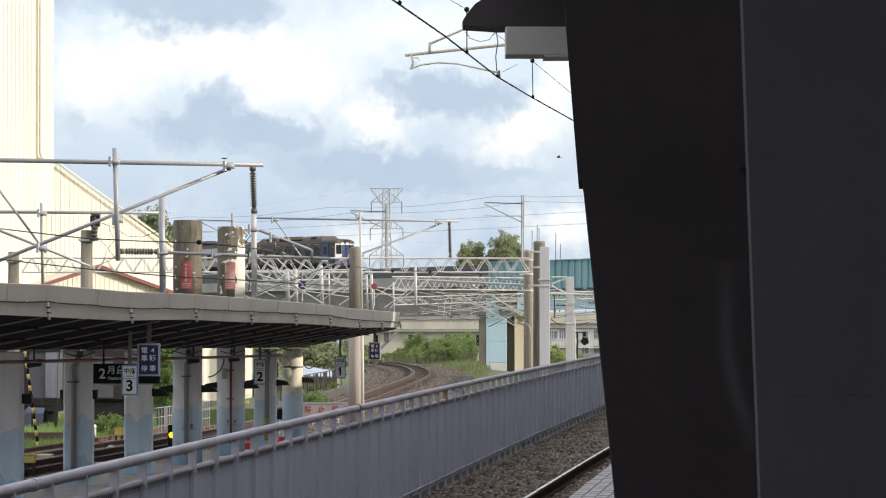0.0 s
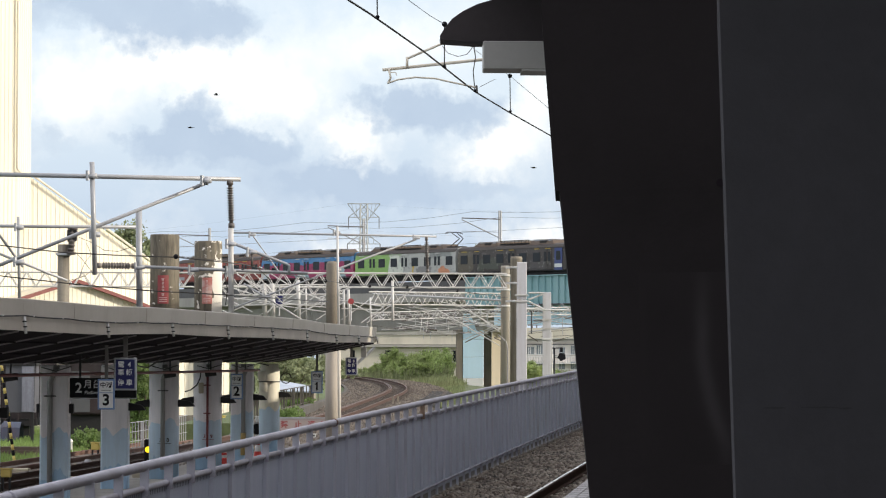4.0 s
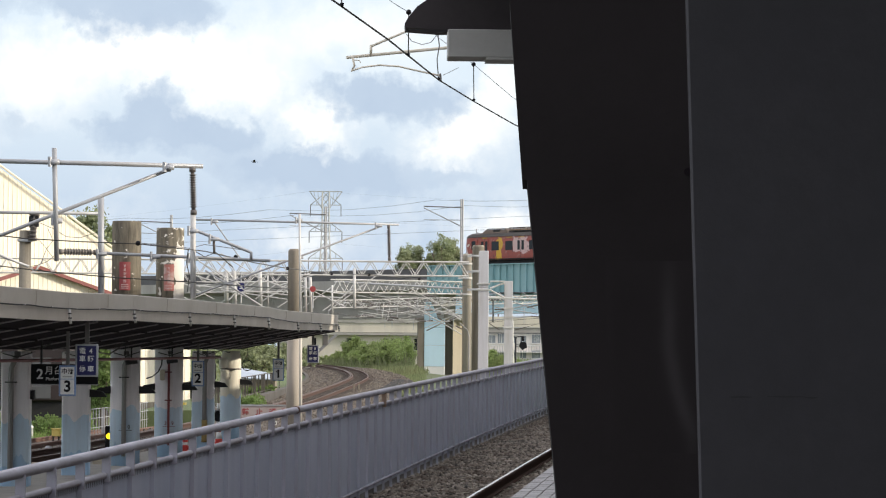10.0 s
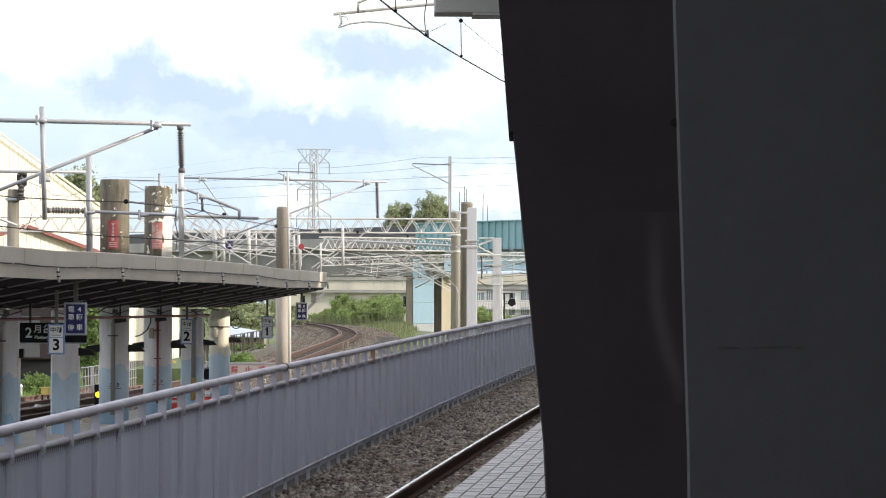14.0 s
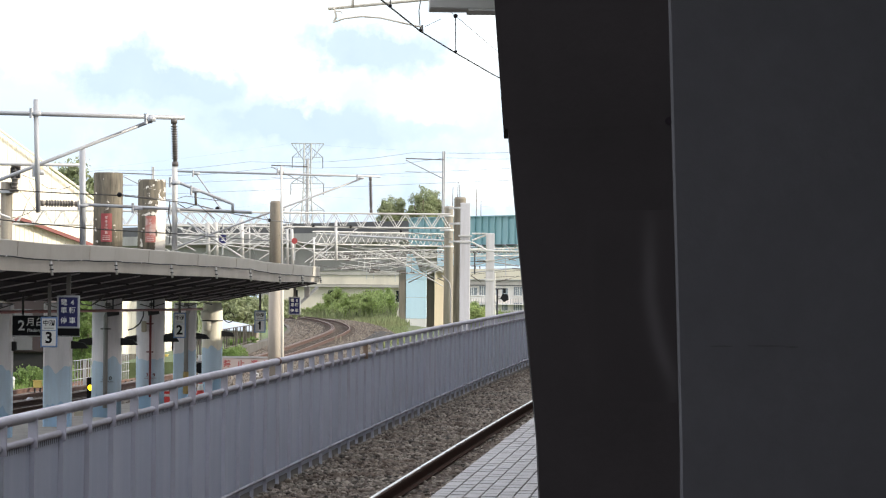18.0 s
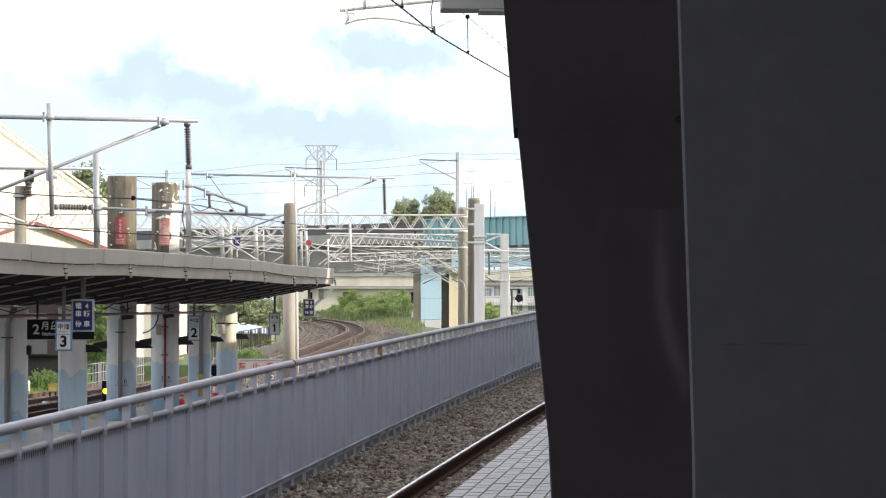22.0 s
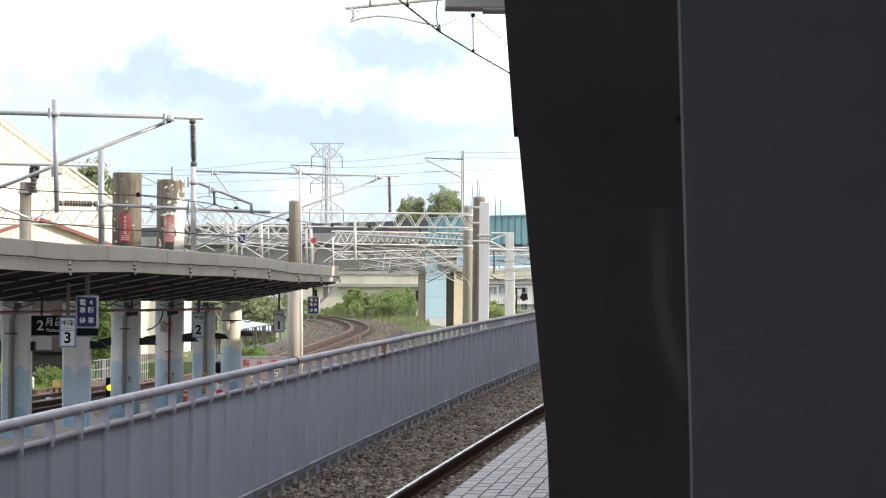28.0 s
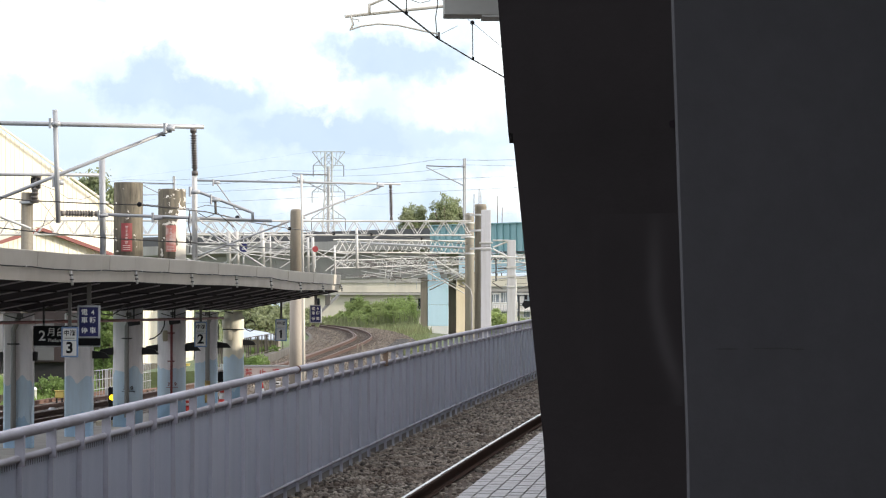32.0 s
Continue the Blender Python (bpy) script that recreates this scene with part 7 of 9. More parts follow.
def yard_track():
    low = [p - Vector((0, 0, 0.18)) for p in YARD]
    bm = bmesh.new()
    sweep(bm, low, [(-4.4, -1.6), (-1.7, -0.02), (3.1, -0.02), (5.9, -1.6)], False)
    tagged(part("yard_track_bed", bm, "yard"), "gravel bank under the curving yard track", "track bed", kind="structure")
    bm = bmesh.new()
    sweep(bm, [p - Vector((0, 0, 0.34)) for p in YARD if p.y > 120], [(-3.6, -0.02), (-3.5, 0.0), (-1.9, 0.0), (-1.8, -0.1)], False)
    tagged(part("yard_gravel_strip", bm, "yard"), "level gravel strip inside the curving track", "gravel", kind="structure")
    bm = bmesh.new()
    sweep(bm, [p - Vector((0, 0, 0.34)) for p in YARD if p.y > 185], [(-3.5, -0.1), (-3.5, 0.14), (-3.3, 0.14), (-3.3, -0.1)])
    tagged(part("drain_kerb", bm, "drain"), "dark weathered drain kerb along the inside of the curve", "kerb", kind="structure")
    # strip laid where the cut lies in shadow; its darkness is colour
    bm = bmesh.new()
    sweep(bm, [p - Vector((0, 0, 0.17)) for p in YARD if 188 < p.y < 229], [(1.95, -0.06), (2.15, 0.02), (2.6, 0.03), (3.2, 0.0), (4.2, -0.7)], False)
    tagged(part("shadowed_cut", bm, "cut_shade"), "dark strip for the shaded cut along the outside of the curve", "gravel", kind="structure")
    t = thing("yard_track", *YARD[10], "rusty brown track curving away under the viaduct", "track", kind="structure")
    for o in (-0.565, 0.565, -0.44):
        bm = bmesh.new()
        sweep(bm, YARD, rail_profile(o))
        r = part("rail", bm, "yard_rail", t, "rusty rail")
        bm = bmesh.new()
        sweep(bm, YARD, [(o - 0.028, 0.002), (o - 0.026, 0.006), (o + 0.026, 0.006), (o + 0.028, 0.002)])
        part("rail_head", bm, "rust_dark", r, "worn running surface")
    me = None
    for i, (a, b) in enumerate(zip(YARD, YARD[1:])):
        if not 70 < a.y < 330:
            continue
        d = (b - a).normalized()
        for k in range(4):
            p = a.lerp(b, k / 4)
            m = Matrix.Translation(p + Vector((0, 0, -0.17))) @ pose(0, 0, 0, 0, 0, math.degrees(math.atan2(d.y, d.x)) - 90)
            if me is None:
                ob = part("sleeper", cuboid(-1.0, 1.0, -0.12, 0.12, -0.06, 0.030), "sleeper_dark", t)
                ob.matrix_basis = m
                me = ob.data
            else:
                share("sleeper", me, t, m)
    # stones of the bank, a heap nobody could count
    rng = np.random.default_rng(15)
    cube = np.array([(-1, -1, -0.6), (1, -0.8, -0.6), (0.9, 1, -0.6), (-1, 0.8, -0.6), (-0.5, -0.5, 0.7), (0.6, -0.4, 0.5), (0.4, 0.6, 0.8), (-0.6, 0.4, 0.5)])
    quad = np.array([(4, 5, 6, 7), (0, 1, 5, 4), (1, 2, 6, 5), (2, 3, 7, 6), (3, 0, 4, 7)])
    near = [p for p in YARD if 85 < p.y < 300]
    vs, fs = [], []
    for k in range(20000):
        i = int(rng.integers(len(near) - 1))
        p = near[i].lerp(near[i + 1], float(rng.random()))
        o = rng.uniform(-3.2, 4.9)
        drop = float(np.interp(o, [-3.4, -2.1, -1.7, 3.1, 5.9], [-0.18, -0.18, -0.02, -0.02, -1.6]))
        c = np.array((p.x + o, p.y, p.z - 0.172 + drop + rng.uniform(0.0, 0.03)))
        a = rng.uniform(0, 6.28)
        rot = np.array([[math.cos(a), -math.sin(a), 0], [math.sin(a), math.cos(a), 0], [0, 0, 1]])
        vs.append((cube * rng.uniform(0.022, 0.055) * rng.uniform(0.6, 1.3, (8, 1))) @ rot.T + c)
        fs.append(quad + 8 * k)
    tagged(from_arrays("yard_stones", np.vstack(vs), np.vstack(fs), "yard_stone"), "grey-brown crushed stone round the curving yard track", "ballast", kind="stuff")
    # a second siding nearer the platform
    s = thing("siding_track", -11.5, 80, 0.2, "rusty siding track beyond the island platform", "track", kind="structure")
    line = [Vector((-11.9 + 0.080 * (d - 80), d, 0.2)) for d in range(40, 140, 5)]
    for o in (-0.565, 0.565):
        bm = bmesh.new()
        sweep(bm, line, rail_profile(o))
        part("rail", bm, "siding_rust", s)
    ob = part("sleeper", cuboid(-1.0, 1.0, -0.12, 0.12, -0.06, 0.045), "sleeper", s)
    for i in range(110):
        d = 60 + i * 0.65
        m = Matrix.Translation((-11.9 + 0.080 * (d - 80), d, 0.03)) @ pose(0, 0, 0, 0, 0, -4.6)
        if i == 0:
            ob.matrix_basis = m
        else:
            share("sleeper", ob.data, s, m)


yard_track()


# ---- signs under the island canopy ----
def platform_number_sign(x, y, ztop, w, h, digit, hang):
    s = thing("platform_number_sign", x, y, ztop - h, "white hanging sign in a blue frame with the platform number " + digit, "sign", "platform number signs")
    part("hanger", cuboid(x - 0.03, x + 0.03, y + 0.02, y + 0.08, ztop - 0.02, ztop + hang), "hanger", s)
    part("frame", cuboid(x - w / 2, x + w / 2, y, y + 0.06, ztop - h, ztop, bevel=0.008), "frame_blue", s)
    part("face", cuboid(x - w / 2 + 0.03, x + w / 2 - 0.03, y - 0.006, y + 0.01, ztop - h + 0.03, ztop - 0.03), "white", s)
    part("divider", cuboid(x - w / 2 + 0.03, x + w / 2 - 0.03, y - 0.009, y - 0.002, ztop - h * 0.46, ztop - h * 0.44), "frame_blue", s)
    lettering("中洲", w * 0.36, "black", s, pose(x, y - 0.008, ztop - h * 0.21, 90), depth=0.001)
    part("text_bar", cuboid(x - w * 0.28, x + w * 0.28, y - 0.009, y - 0.004, ztop - h * 0.385, ztop - h * 0.36), "pipe", s)
    lettering(digit, h * 0.50, "black", s, pose(x, y - 0.008, ztop - h * 0.70, 90), depth=0.001, bold=0.030)
    if digit == "1":
        part("digit_flag", bar((x - 0.062, y - 0.009, ztop - h * 0.60), (x - 0.004, y - 0.009, ztop - h * 0.545), 0.013, 5), "black", s)


platform_number_sign(-5.730, 66.0, 2.608, 0.3101, 0.5582, "3", 0.62)
platform_number_sign(-4.667, 92.0, 2.597, 0.3170, 0.6484, "2", 0.50)
platform_number_sign(-2.906, 102.0, 2.633, 0.3195, 0.6230, "1", 0.50)


def stop_sign(x, y, ztop, w, h, rows, hang):
    s = thing("stopping_sign", x, y, ztop - h, "navy train stopping-point sign with white characters in a grey frame", "sign", "stopping-point signs")
    part("hanger", cuboid(x - 0.04, x + 0.04, y + 0.04, y + 0.11, ztop - 0.02, ztop + hang), "hanger", s)
    part("frame", cuboid(x - w / 2, x + w / 2, y, y + 0.12, ztop - h, ztop, bevel=0.01), "galv", s)
    part("face", cuboid(x - w / 2 + 0.035, x + w / 2 - 0.035, y - 0.006, y + 0.01, ztop - h + 0.035, ztop - 0.035), "navy", s)
    for j, row in enumerate(rows):
        for i, ch in enumerate(row):
            cx, cz = x + (i - 0.5) * w * 0.37, ztop - h * (0.22, 0.46, 0.77)[j]
            if ch == "-":
                for k in (-0.055, 0.0, 0.055):
                    part("character_bar", cuboid(cx - w * 0.14, cx + w * 0.14, y - 0.009, y - 0.004, cz + k * h - 0.022 * h, cz + k * h + 0.022 * h), "white", s)
            else:
                lettering(ch, h * 0.205, "white", s, pose(cx, y - 0.008, cz, 90), depth=0.001)


stop_sign(-5.465, 67.0, 3.000, 0.4197, 0.6086, ("電4", "車輛", "停車"), 0.55)
stop_sign(-2.084, 110.0, 3.034, 0.3618, 0.5513, ("電8", "車輛", "停車"), 0.45)


def platform_board():
    x0, x1, y = -6.881, -5.569, 71.0
    z0, z1 = 2.211, 2.600
    s = thing("platform_board", (x0 + x1) / 2, y, z0, "long black hanging board with white lettering for platform two", "sign")
    part("board", cuboid(x0, x1, y, y + 0.12, z0, z1, bevel=0.008), "black", s)
    part("rim", cuboid(x0, x1, y - 0.004, y + 0.124, z0 - 0.02, z0 - 0.004), "galv", s)
    lettering("2", 0.275, "white", s, pose(-6.703, y - 0.003, 2.395, 90), depth=0.001)
    lettering("月台", 0.172, "white", s, pose(-6.436, y - 0.003, 2.467, 90), depth=0.001)
    lettering("Platform", 0.088, "white", s, pose(-6.436, y - 0.003, 2.311, 90), depth=0.001)
    for x in (x0 + 0.2, x1 - 0.2):
        part("hanger", cuboid(x - 0.02, x + 0.02, y + 0.04, y + 0.08, z1 + 0.002, z1 + 0.5), "dark", s)


platform_board()


def danger_plates():
    for x, y, z, mat, label in ((-6.169, 86.60, 4.641, "plate_red", "red warning plate with white marks strapped to the column stub"), (-5.525, 93.60, 4.744, "red_faded", "faded red and white warning plate on the peeling stub")):
        s = thing("warning_plate", x, y, z, label, "sign", "warning plates")
        bm = bmesh.new()
        n = 6
        last = None
        for i in range(n + 1):
            a = (i / n - 0.5) * 0.74
            p = Vector((x + 0.365 * math.sin(a), y + 0.40 - 0.378 * math.cos(a), 0))
            now = (bm.verts.new((p.x, p.y, z - 0.34)), bm.verts.new((p.x, p.y, z + 0.34)))
            if last:
                bm.faces.new((last[0], now[0], now[1], last[1]))
            last = now
        part("plate", bm, mat, s)
        rng = random.Random(int(x * 100))
        for k in range(5):
            zc = z + 0.24 - 0.09 * k
            for j in range(3):
                a = rng.uniform(0.018, 0.04)
                part("character_bar", cuboid(x - a, x + a * 0.9, y + 0.004, y + 0.02, zc + (j - 1) * 0.022 - 0.006, zc + (j - 1) * 0.022 + 0.006), "pink_white", s)
        for k in range(3):
            zc = z - 0.20 - 0.045 * k
            part("line_bar", cuboid(x - 0.09, x + 0.09, y + 0.008, y + 0.02, zc - 0.006, zc + 0.006), "pink_white", s)


M["pink_white"] = surface("faded_white_marks", (0.62, 0.48, 0.45), 0.6, 0.0, 0.15, 6, 0.0)
M["plate_red"] = surface("weathered_red_plate", (0.30, 0.050, 0.055), 0.6, 0.0, 0.2, 6, 0.05, (0.30, 0.14, 0.11), 0.6, 4.0)
M["red_faded"] = surface("faded_red_paint", (0.45, 0.16, 0.13), 0.6, 0.0, 0.25, 6, 0.05, (0.62, 0.56, 0.50), 0.9, 4.0)
danger_plates()


# ---- yard furniture ----
def yellow_box(x, y, w, z0, z1):
    b = thing("track_box", x, y, 0.0, "small yellow trackside equipment box on dark legs", "box", "trackside boxes")
    part("case", cuboid(x - w / 2, x + w / 2, y - w * 0.35, y + w * 0.35, z0, z1, bevel=0.02), "yellow", b)
    part("lid", cuboid(x - w / 2 - 0.02, x + w / 2 + 0.02, y - w * 0.38, y + w * 0.38, z1 + 0.001, z1 + 0.03, bevel=0.008), "yellow", b)
    for s in (-1, 1):
        part("leg", cuboid(x + s * w * 0.33 - 0.025, x + s * w * 0.33 + 0.025, y - 0.04, y + 0.04, -0.02, z0), "dark", b)


yellow_box(-9.143, 80.0, 0.2381, 0.348, 0.523)
yellow_box(-9.599, 107.0, 0.2514, 0.272, 0.473)
yellow_box(-7.628, 140.0, 0.1973, 0.547, 0.744)


def signal_lamp():
    x, y = -6.914, 92.0
    s = thing("dwarf_signal", x, y, 0.0, "small dark trackside signal showing a yellow light", "signal")
    part("head", cuboid(x - 0.09, x + 0.07, y - 0.10, y + 0.10, 0.381, 0.928, bevel=0.02), "black", s)
    part("post", bar((x, y + 0.02, -0.02), (x, y + 0.02, 0.381), 0.04, 8), "dark", s)
    part("lens", bar((x + 0.012, y - 0.13, 0.669), (x + 0.012, y - 0.101, 0.669), 0.075, 16), "lamp_yellow", s, "lit yellow lens")
    x, y = -4.972, 110.6
    s = thing("round_signal", x, y, 0.0, "dark round signal head on a red and white post", "signal")
    part("head", bar((x, y - 0.12, 0.832), (x, y + 0.12, 0.832), 0.17, 16), "black", s)
    part("hood", tube([(x + 0.19 * math.cos(a * 0.3), y - 0.16, 0.832 + 0.19 * math.sin(a * 0.3)) for a in range(-2, 13)], 0.028, 6), "pipe", s, "grey hood")
    for k in range(5):
        part("post_band", bar((x, y, 0.25 * k - 0.02), (x, y, 0.25 * k + 0.225), 0.05, 10), "red" if k % 2 else "white", s)
    x, y = 8.449, 215.0
    s = thing("road_signal", x, y, 0.0, "dark pentagonal signal head with a bracket near the bridge", "signal")
    bm = bmesh.new()
    rod(bm, (x, y - 0.1, 3.135), (x, y + 0.1, 3.135), 0.27, 5)
    part("head", bm, "black", s)
    part("hood", cuboid(x - 0.10, x + 0.06, y - 0.2, y + 0.1, 3.404, 3.639), "black", s)
    part("bracket", bar((7.843, 215.000, 3.639), (8.517, 215.000, 3.673), 0.035, 6), "dark", s)
    part("post", bar((8.015, 215.100, 3.640), ((8.015, 215.100, 3.640)[0], 215.1, -0.02), 0.05, 8), "dark", s)


signal_lamp()


def track_posts():
    p = thing("marker_post", -11.13, 115.0, 0.0, "short white marker post standing in the grass", "post")
    part("shaft", turned(bmesh.new(), -11.13, 115.0, [(0.09, -0.03), (0.085, 0.30), (0.095, 0.31), (0.095, 0.37), (0.05, 0.42)], 14), "white", p)
    for x, d, z in ((-1.45, 195.0, 0.60), (-1.19, 195.6, 0.60)):
        p = thing("track_stake", x, d, z, "short pale concrete stake beside the curving track", "post", "track stakes")
        part("shaft", cuboid(x - 0.045, x + 0.045, d - 0.045, d + 0.045, z - 0.05, z + 0.38, bevel=0.01), "concrete_old", p)
    p = thing("pipe_stub", -8.90, 97.0, 0.0, "short grey capped pipe stub beside the track", "pipe")
    part("shaft", turned(bmesh.new(), -8.90, 97.0, [(0.06, -0.03), (0.06, 0.14)], 14), "pipe", p)
    part("cap", turned(bmesh.new(), -8.90, 97.0, [(0.10, 0.141), (0.11, 0.20), (0.07, 0.27)], 14), "galv", p)


track_posts()


def slack_cables():
    c = thing("slack_cable", -6.0, 84.0, 2.5, "loose black cables looping under the canopy between the columns", "cable")
    part("loop", tube([(-6.06, 76.0, 3.0), (-5.95, 76.5, 2.82), (-5.80, 77.0, 2.79), (-5.66, 77.5, 2.90), (-5.58, 78.0, 3.02)], 0.016, 6), "wire", c)
    part("loop", tube([(-5.84, 90.0, 2.16), (-5.72, 90.2, 2.20), (-5.58, 90.4, 2.32), (-5.50, 90.5, 2.50), (-5.49, 90.5, 2.66)], 0.018, 6), "wire", c)
    part("loop", tube([(-7.3, 72.0, 2.95), (-7.1, 72.4, 2.86), (-6.9, 72.8, 2.90), (-6.7, 73.2, 3.0)], 0.016, 6), "wire", c)
    for x, y in ((-7.40, 73.6), (-6.70, 80.1), (-6.10, 86.5), (-5.46, 93.5), (-4.92, 100.6)):
        part("clip_box", cuboid(x - 0.06, x + 0.06, y - 0.1, y + 0.02, 2.75, 2.84, bevel=0.01), "hanger", c)
        part("clip_pipe", tube([(x - 0.3, y - 0.12, 2.80), (x, y - 0.14, 2.72), (x + 0.34, y - 0.12, 2.83)], 0.012, 6), "wire", c)


slack_cables()


def striped_pole():
    a, b = Vector((-11.073, 99.000, 0.027)), Vector((-11.469, 99.000, 2.783))
    a.z = 0.0
    s = thing("striped_barrier_pole", a.x, a.y, 0.0, "leaning yellow and black striped barrier pole", "pole")
    n = 18
    for i in range(n):
        part("band", bar(a.lerp(b, i / n), a.lerp(b, (i + 0.985) / n), 0.042, 8), "yellow" if i % 2 else "black", s)


striped_pole()


def terrace_line(d, side=0.0, z=0.0):
    """Front of the low terrace inside the curving track."""
    k = (d - 124.0) / (197.0 - 124.0)
    return Vector((-5.90 + 0.88 * k + side, d, z))


M["drain_pale"] = surface("grey_rough_concrete", (0.085, 0.078, 0.070), 0.9, 0.0, 0.3, 2, 0.3, (0.045, 0.04, 0.035), 0.6, 0.8)


def terrace():
    line = [terrace_line(d) for d in range(127, 216, 7)]
    bm = bmesh.new()
    sweep(bm, line, [(0.0, -0.2), (0.0, 0.74), (-0.03, 0.77), (-0.30, 0.77), (-0.30, -0.2)])
    tagged(part("terrace_kerb", bm, "drain_pale"), "low rough concrete wall holding the terrace", "kerb", kind="structure")
    bm = bmesh.new()
    sweep(bm, line, [(-0.305, -0.2), (-0.305, 0.72), (-1.4, 0.70), (-2.8, 0.66), (-3.6, -0.2)])
    tagged(part("terrace_ground", bm, "ground"), "grassy terrace behind the low wall", "bank", kind="structure")


terrace()


def lattice_fence(name_label, line, height, mesh, material="galv", thick=0.014, rails=4):
    """A light fence of crossed bars along a line of points."""
    f = thing("lattice_fence", *line[0], name_label, "fence", "lattice fences")
    for a, b in zip(line, line[1:]):
        a, b = Vector(a), Vector(b)
        part("post", cuboid(a.x - 0.04, a.x + 0.04, a.y - 0.04, a.y + 0.04, a.z - 0.1, a.z + height + 0.08), material, f)
        for z in [height * k / (rails - 1) + 0.1 for k in range(rails)]:
            part("rail", bar(a + Vector((0, 0, z)), b + Vector((0, 0, z)), thick * 0.8, 5), material, f)
        n = max(2, int((b - a).length / mesh))
        for i in range(n):
            p = a.lerp(b, (i + 0.5) / n)
            part("picket", bar(p + Vector((0, 0, 0.0)), p + Vector((0, 0, height + 0.1)), thick, 5), material, f)
    return f


lattice_fence("white-painted lattice fence beside the yard track", [((-9.147, 112.000, -0.013)[0], 110.0, 0), ((-8.822, 113.000, -0.040)[0], 115.0, 0), ((-8.525, 114.000, -0.067)[0], 121.0, 0), ((-8.186, 114.000, -0.067)[0], 127.0, 0)], 0.88, 0.6)
lattice_fence("long white picket fence at the foot of the green bank", [tuple(terrace_line(d, -0.25, 0.76)) for d in (128, 134, 140, 147, 154, 162, 171, 181, 192)], 0.80, 3.0, "drain", 0.026, 2)


def no_entry_board():
    y = 118.0
    x0, x1 = -4.877, -2.919
    z0, z1 = 0.637, 1.025
    b = thing("no_entry_board", (x0 + x1) / 2, y, 0.0, "pinkish board with red characters forbidding passage", "sign")
    part("board", cuboid(x0, x1, y, y + 0.05, z0, z1, bevel=0.005), "pink_panel", b)
    part("rim", cuboid(x0 - 0.02, x1 + 0.02, y - 0.02, y + 0.07, z1 + 0.001, z1 + 0.05), "galv", b)
    for ch, u in zip("禁止通行", (-4.415, -3.972, -3.529, -3.141)):
        lettering(ch, 0.2402, "plate_red", b, pose(u, y - 0.005, 0.822, 90), depth=0.001, bold=0.03)
    for x in (x0 + 0.1, x1 - 0.1):
        part("leg", cuboid(x - 0.03, x + 0.03, y + 0.06, y + 0.11, -0.05, z1), "pipe", b)
    for u in (-3.462, -3.096):
        s = thing("white_label", u, 117.0, 0.0, "small white label plate on a stake", "sign", "label plates")
        part("plate", cuboid(u - 0.1, u + 0.1, 117.0, 117.03, 0.438, 0.566), "white", s)
        part("text_bar", cuboid(u - 0.07, u + 0.07, 116.99, 116.998, 0.474, 0.520), "dark", s)
        part("stake", cuboid(u - 0.02, u + 0.02, 117.031, 117.05, -0.05, 0.566), "pipe", s)


no_entry_board()


def warning_barriers():
    for x, y, w, h in ((-5.462, 99.4, 0.36, 0.50), (-5.631, 99.8, 0.30, 0.36)):
        b = thing("plastic_barrier", x, y, 0.0, "red and white plastic warning barrier", "barrier", "plastic barriers")
        part("base", cuboid(x - w / 2, x + w / 2, y - 0.15, y + 0.15, 0.0, h * 0.5, bevel=0.03), "red", b)
        part("top", cuboid(x - w / 2 + 0.03, x + w / 2 - 0.03, y - 0.1, y + 0.1, h * 0.5 + 0.002, h, bevel=0.03), "white", b)
        part("stripe", cuboid(x - w / 2 + 0.02, x + w / 2 - 0.02, y - 0.105, y + 0.105, h * 0.66, h * 0.80), "red", b)
    for x, y, h in ((-4.657, 104.0, 0.70), (-3.787, 112.0, 0.62), (-2.585, 128.0, 0.6)):
        b = thing("traffic_cone", x, y, 0.0, "orange-red traffic cone with a white band", "cone", "traffic cones")
        part("foot", cuboid(x - 0.19, x + 0.19, y - 0.19, y + 0.19, 0.0, 0.04, bevel=0.01), "red", b)
        part("cone", turned(bmesh.new(), x, y, [(0.15, 0.041), (0.095, h * 0.45)], 14), "red", b)
        part("band", turned(bmesh.new(), x, y, [(0.095, h * 0.451), (0.065, h * 0.72)], 14), "white", b)
        part("tip", turned(bmesh.new(), x, y, [(0.065, h * 0.721), (0.03, h)], 14), "red", b)
    # loose concrete slabs and sleepers stacked by the track
    for x, y, w, h in ((-8.075, 84.5, 0.55, 0.22), (-10.428, 92.0, 1.0, 0.18), (-6.786, 88.0, 0.4, 0.2)):
        b = thing("concrete_block", x, y, 0.0, "rough brown concrete block lying beside the track", "block", "loose blocks")
        part("block", cuboid(x - w / 2, x + w / 2, y - 0.3, y + 0.3, 0.0, h, bevel=0.02), "beige", b)
    b = thing("rail_stack", -12.432, 112.0, 0.0, "rusty stack of old rails lying on the grass", "rails")
    for k in range(5):
        part("old_rail", cuboid(-13.046, -11.783, 111.0 + 0.35 * k, 111.12 + 0.35 * k, -0.03 + 0.0, 0.14 + 0.1 * (k % 2)), "rust_dark", b)


warning_barriers()


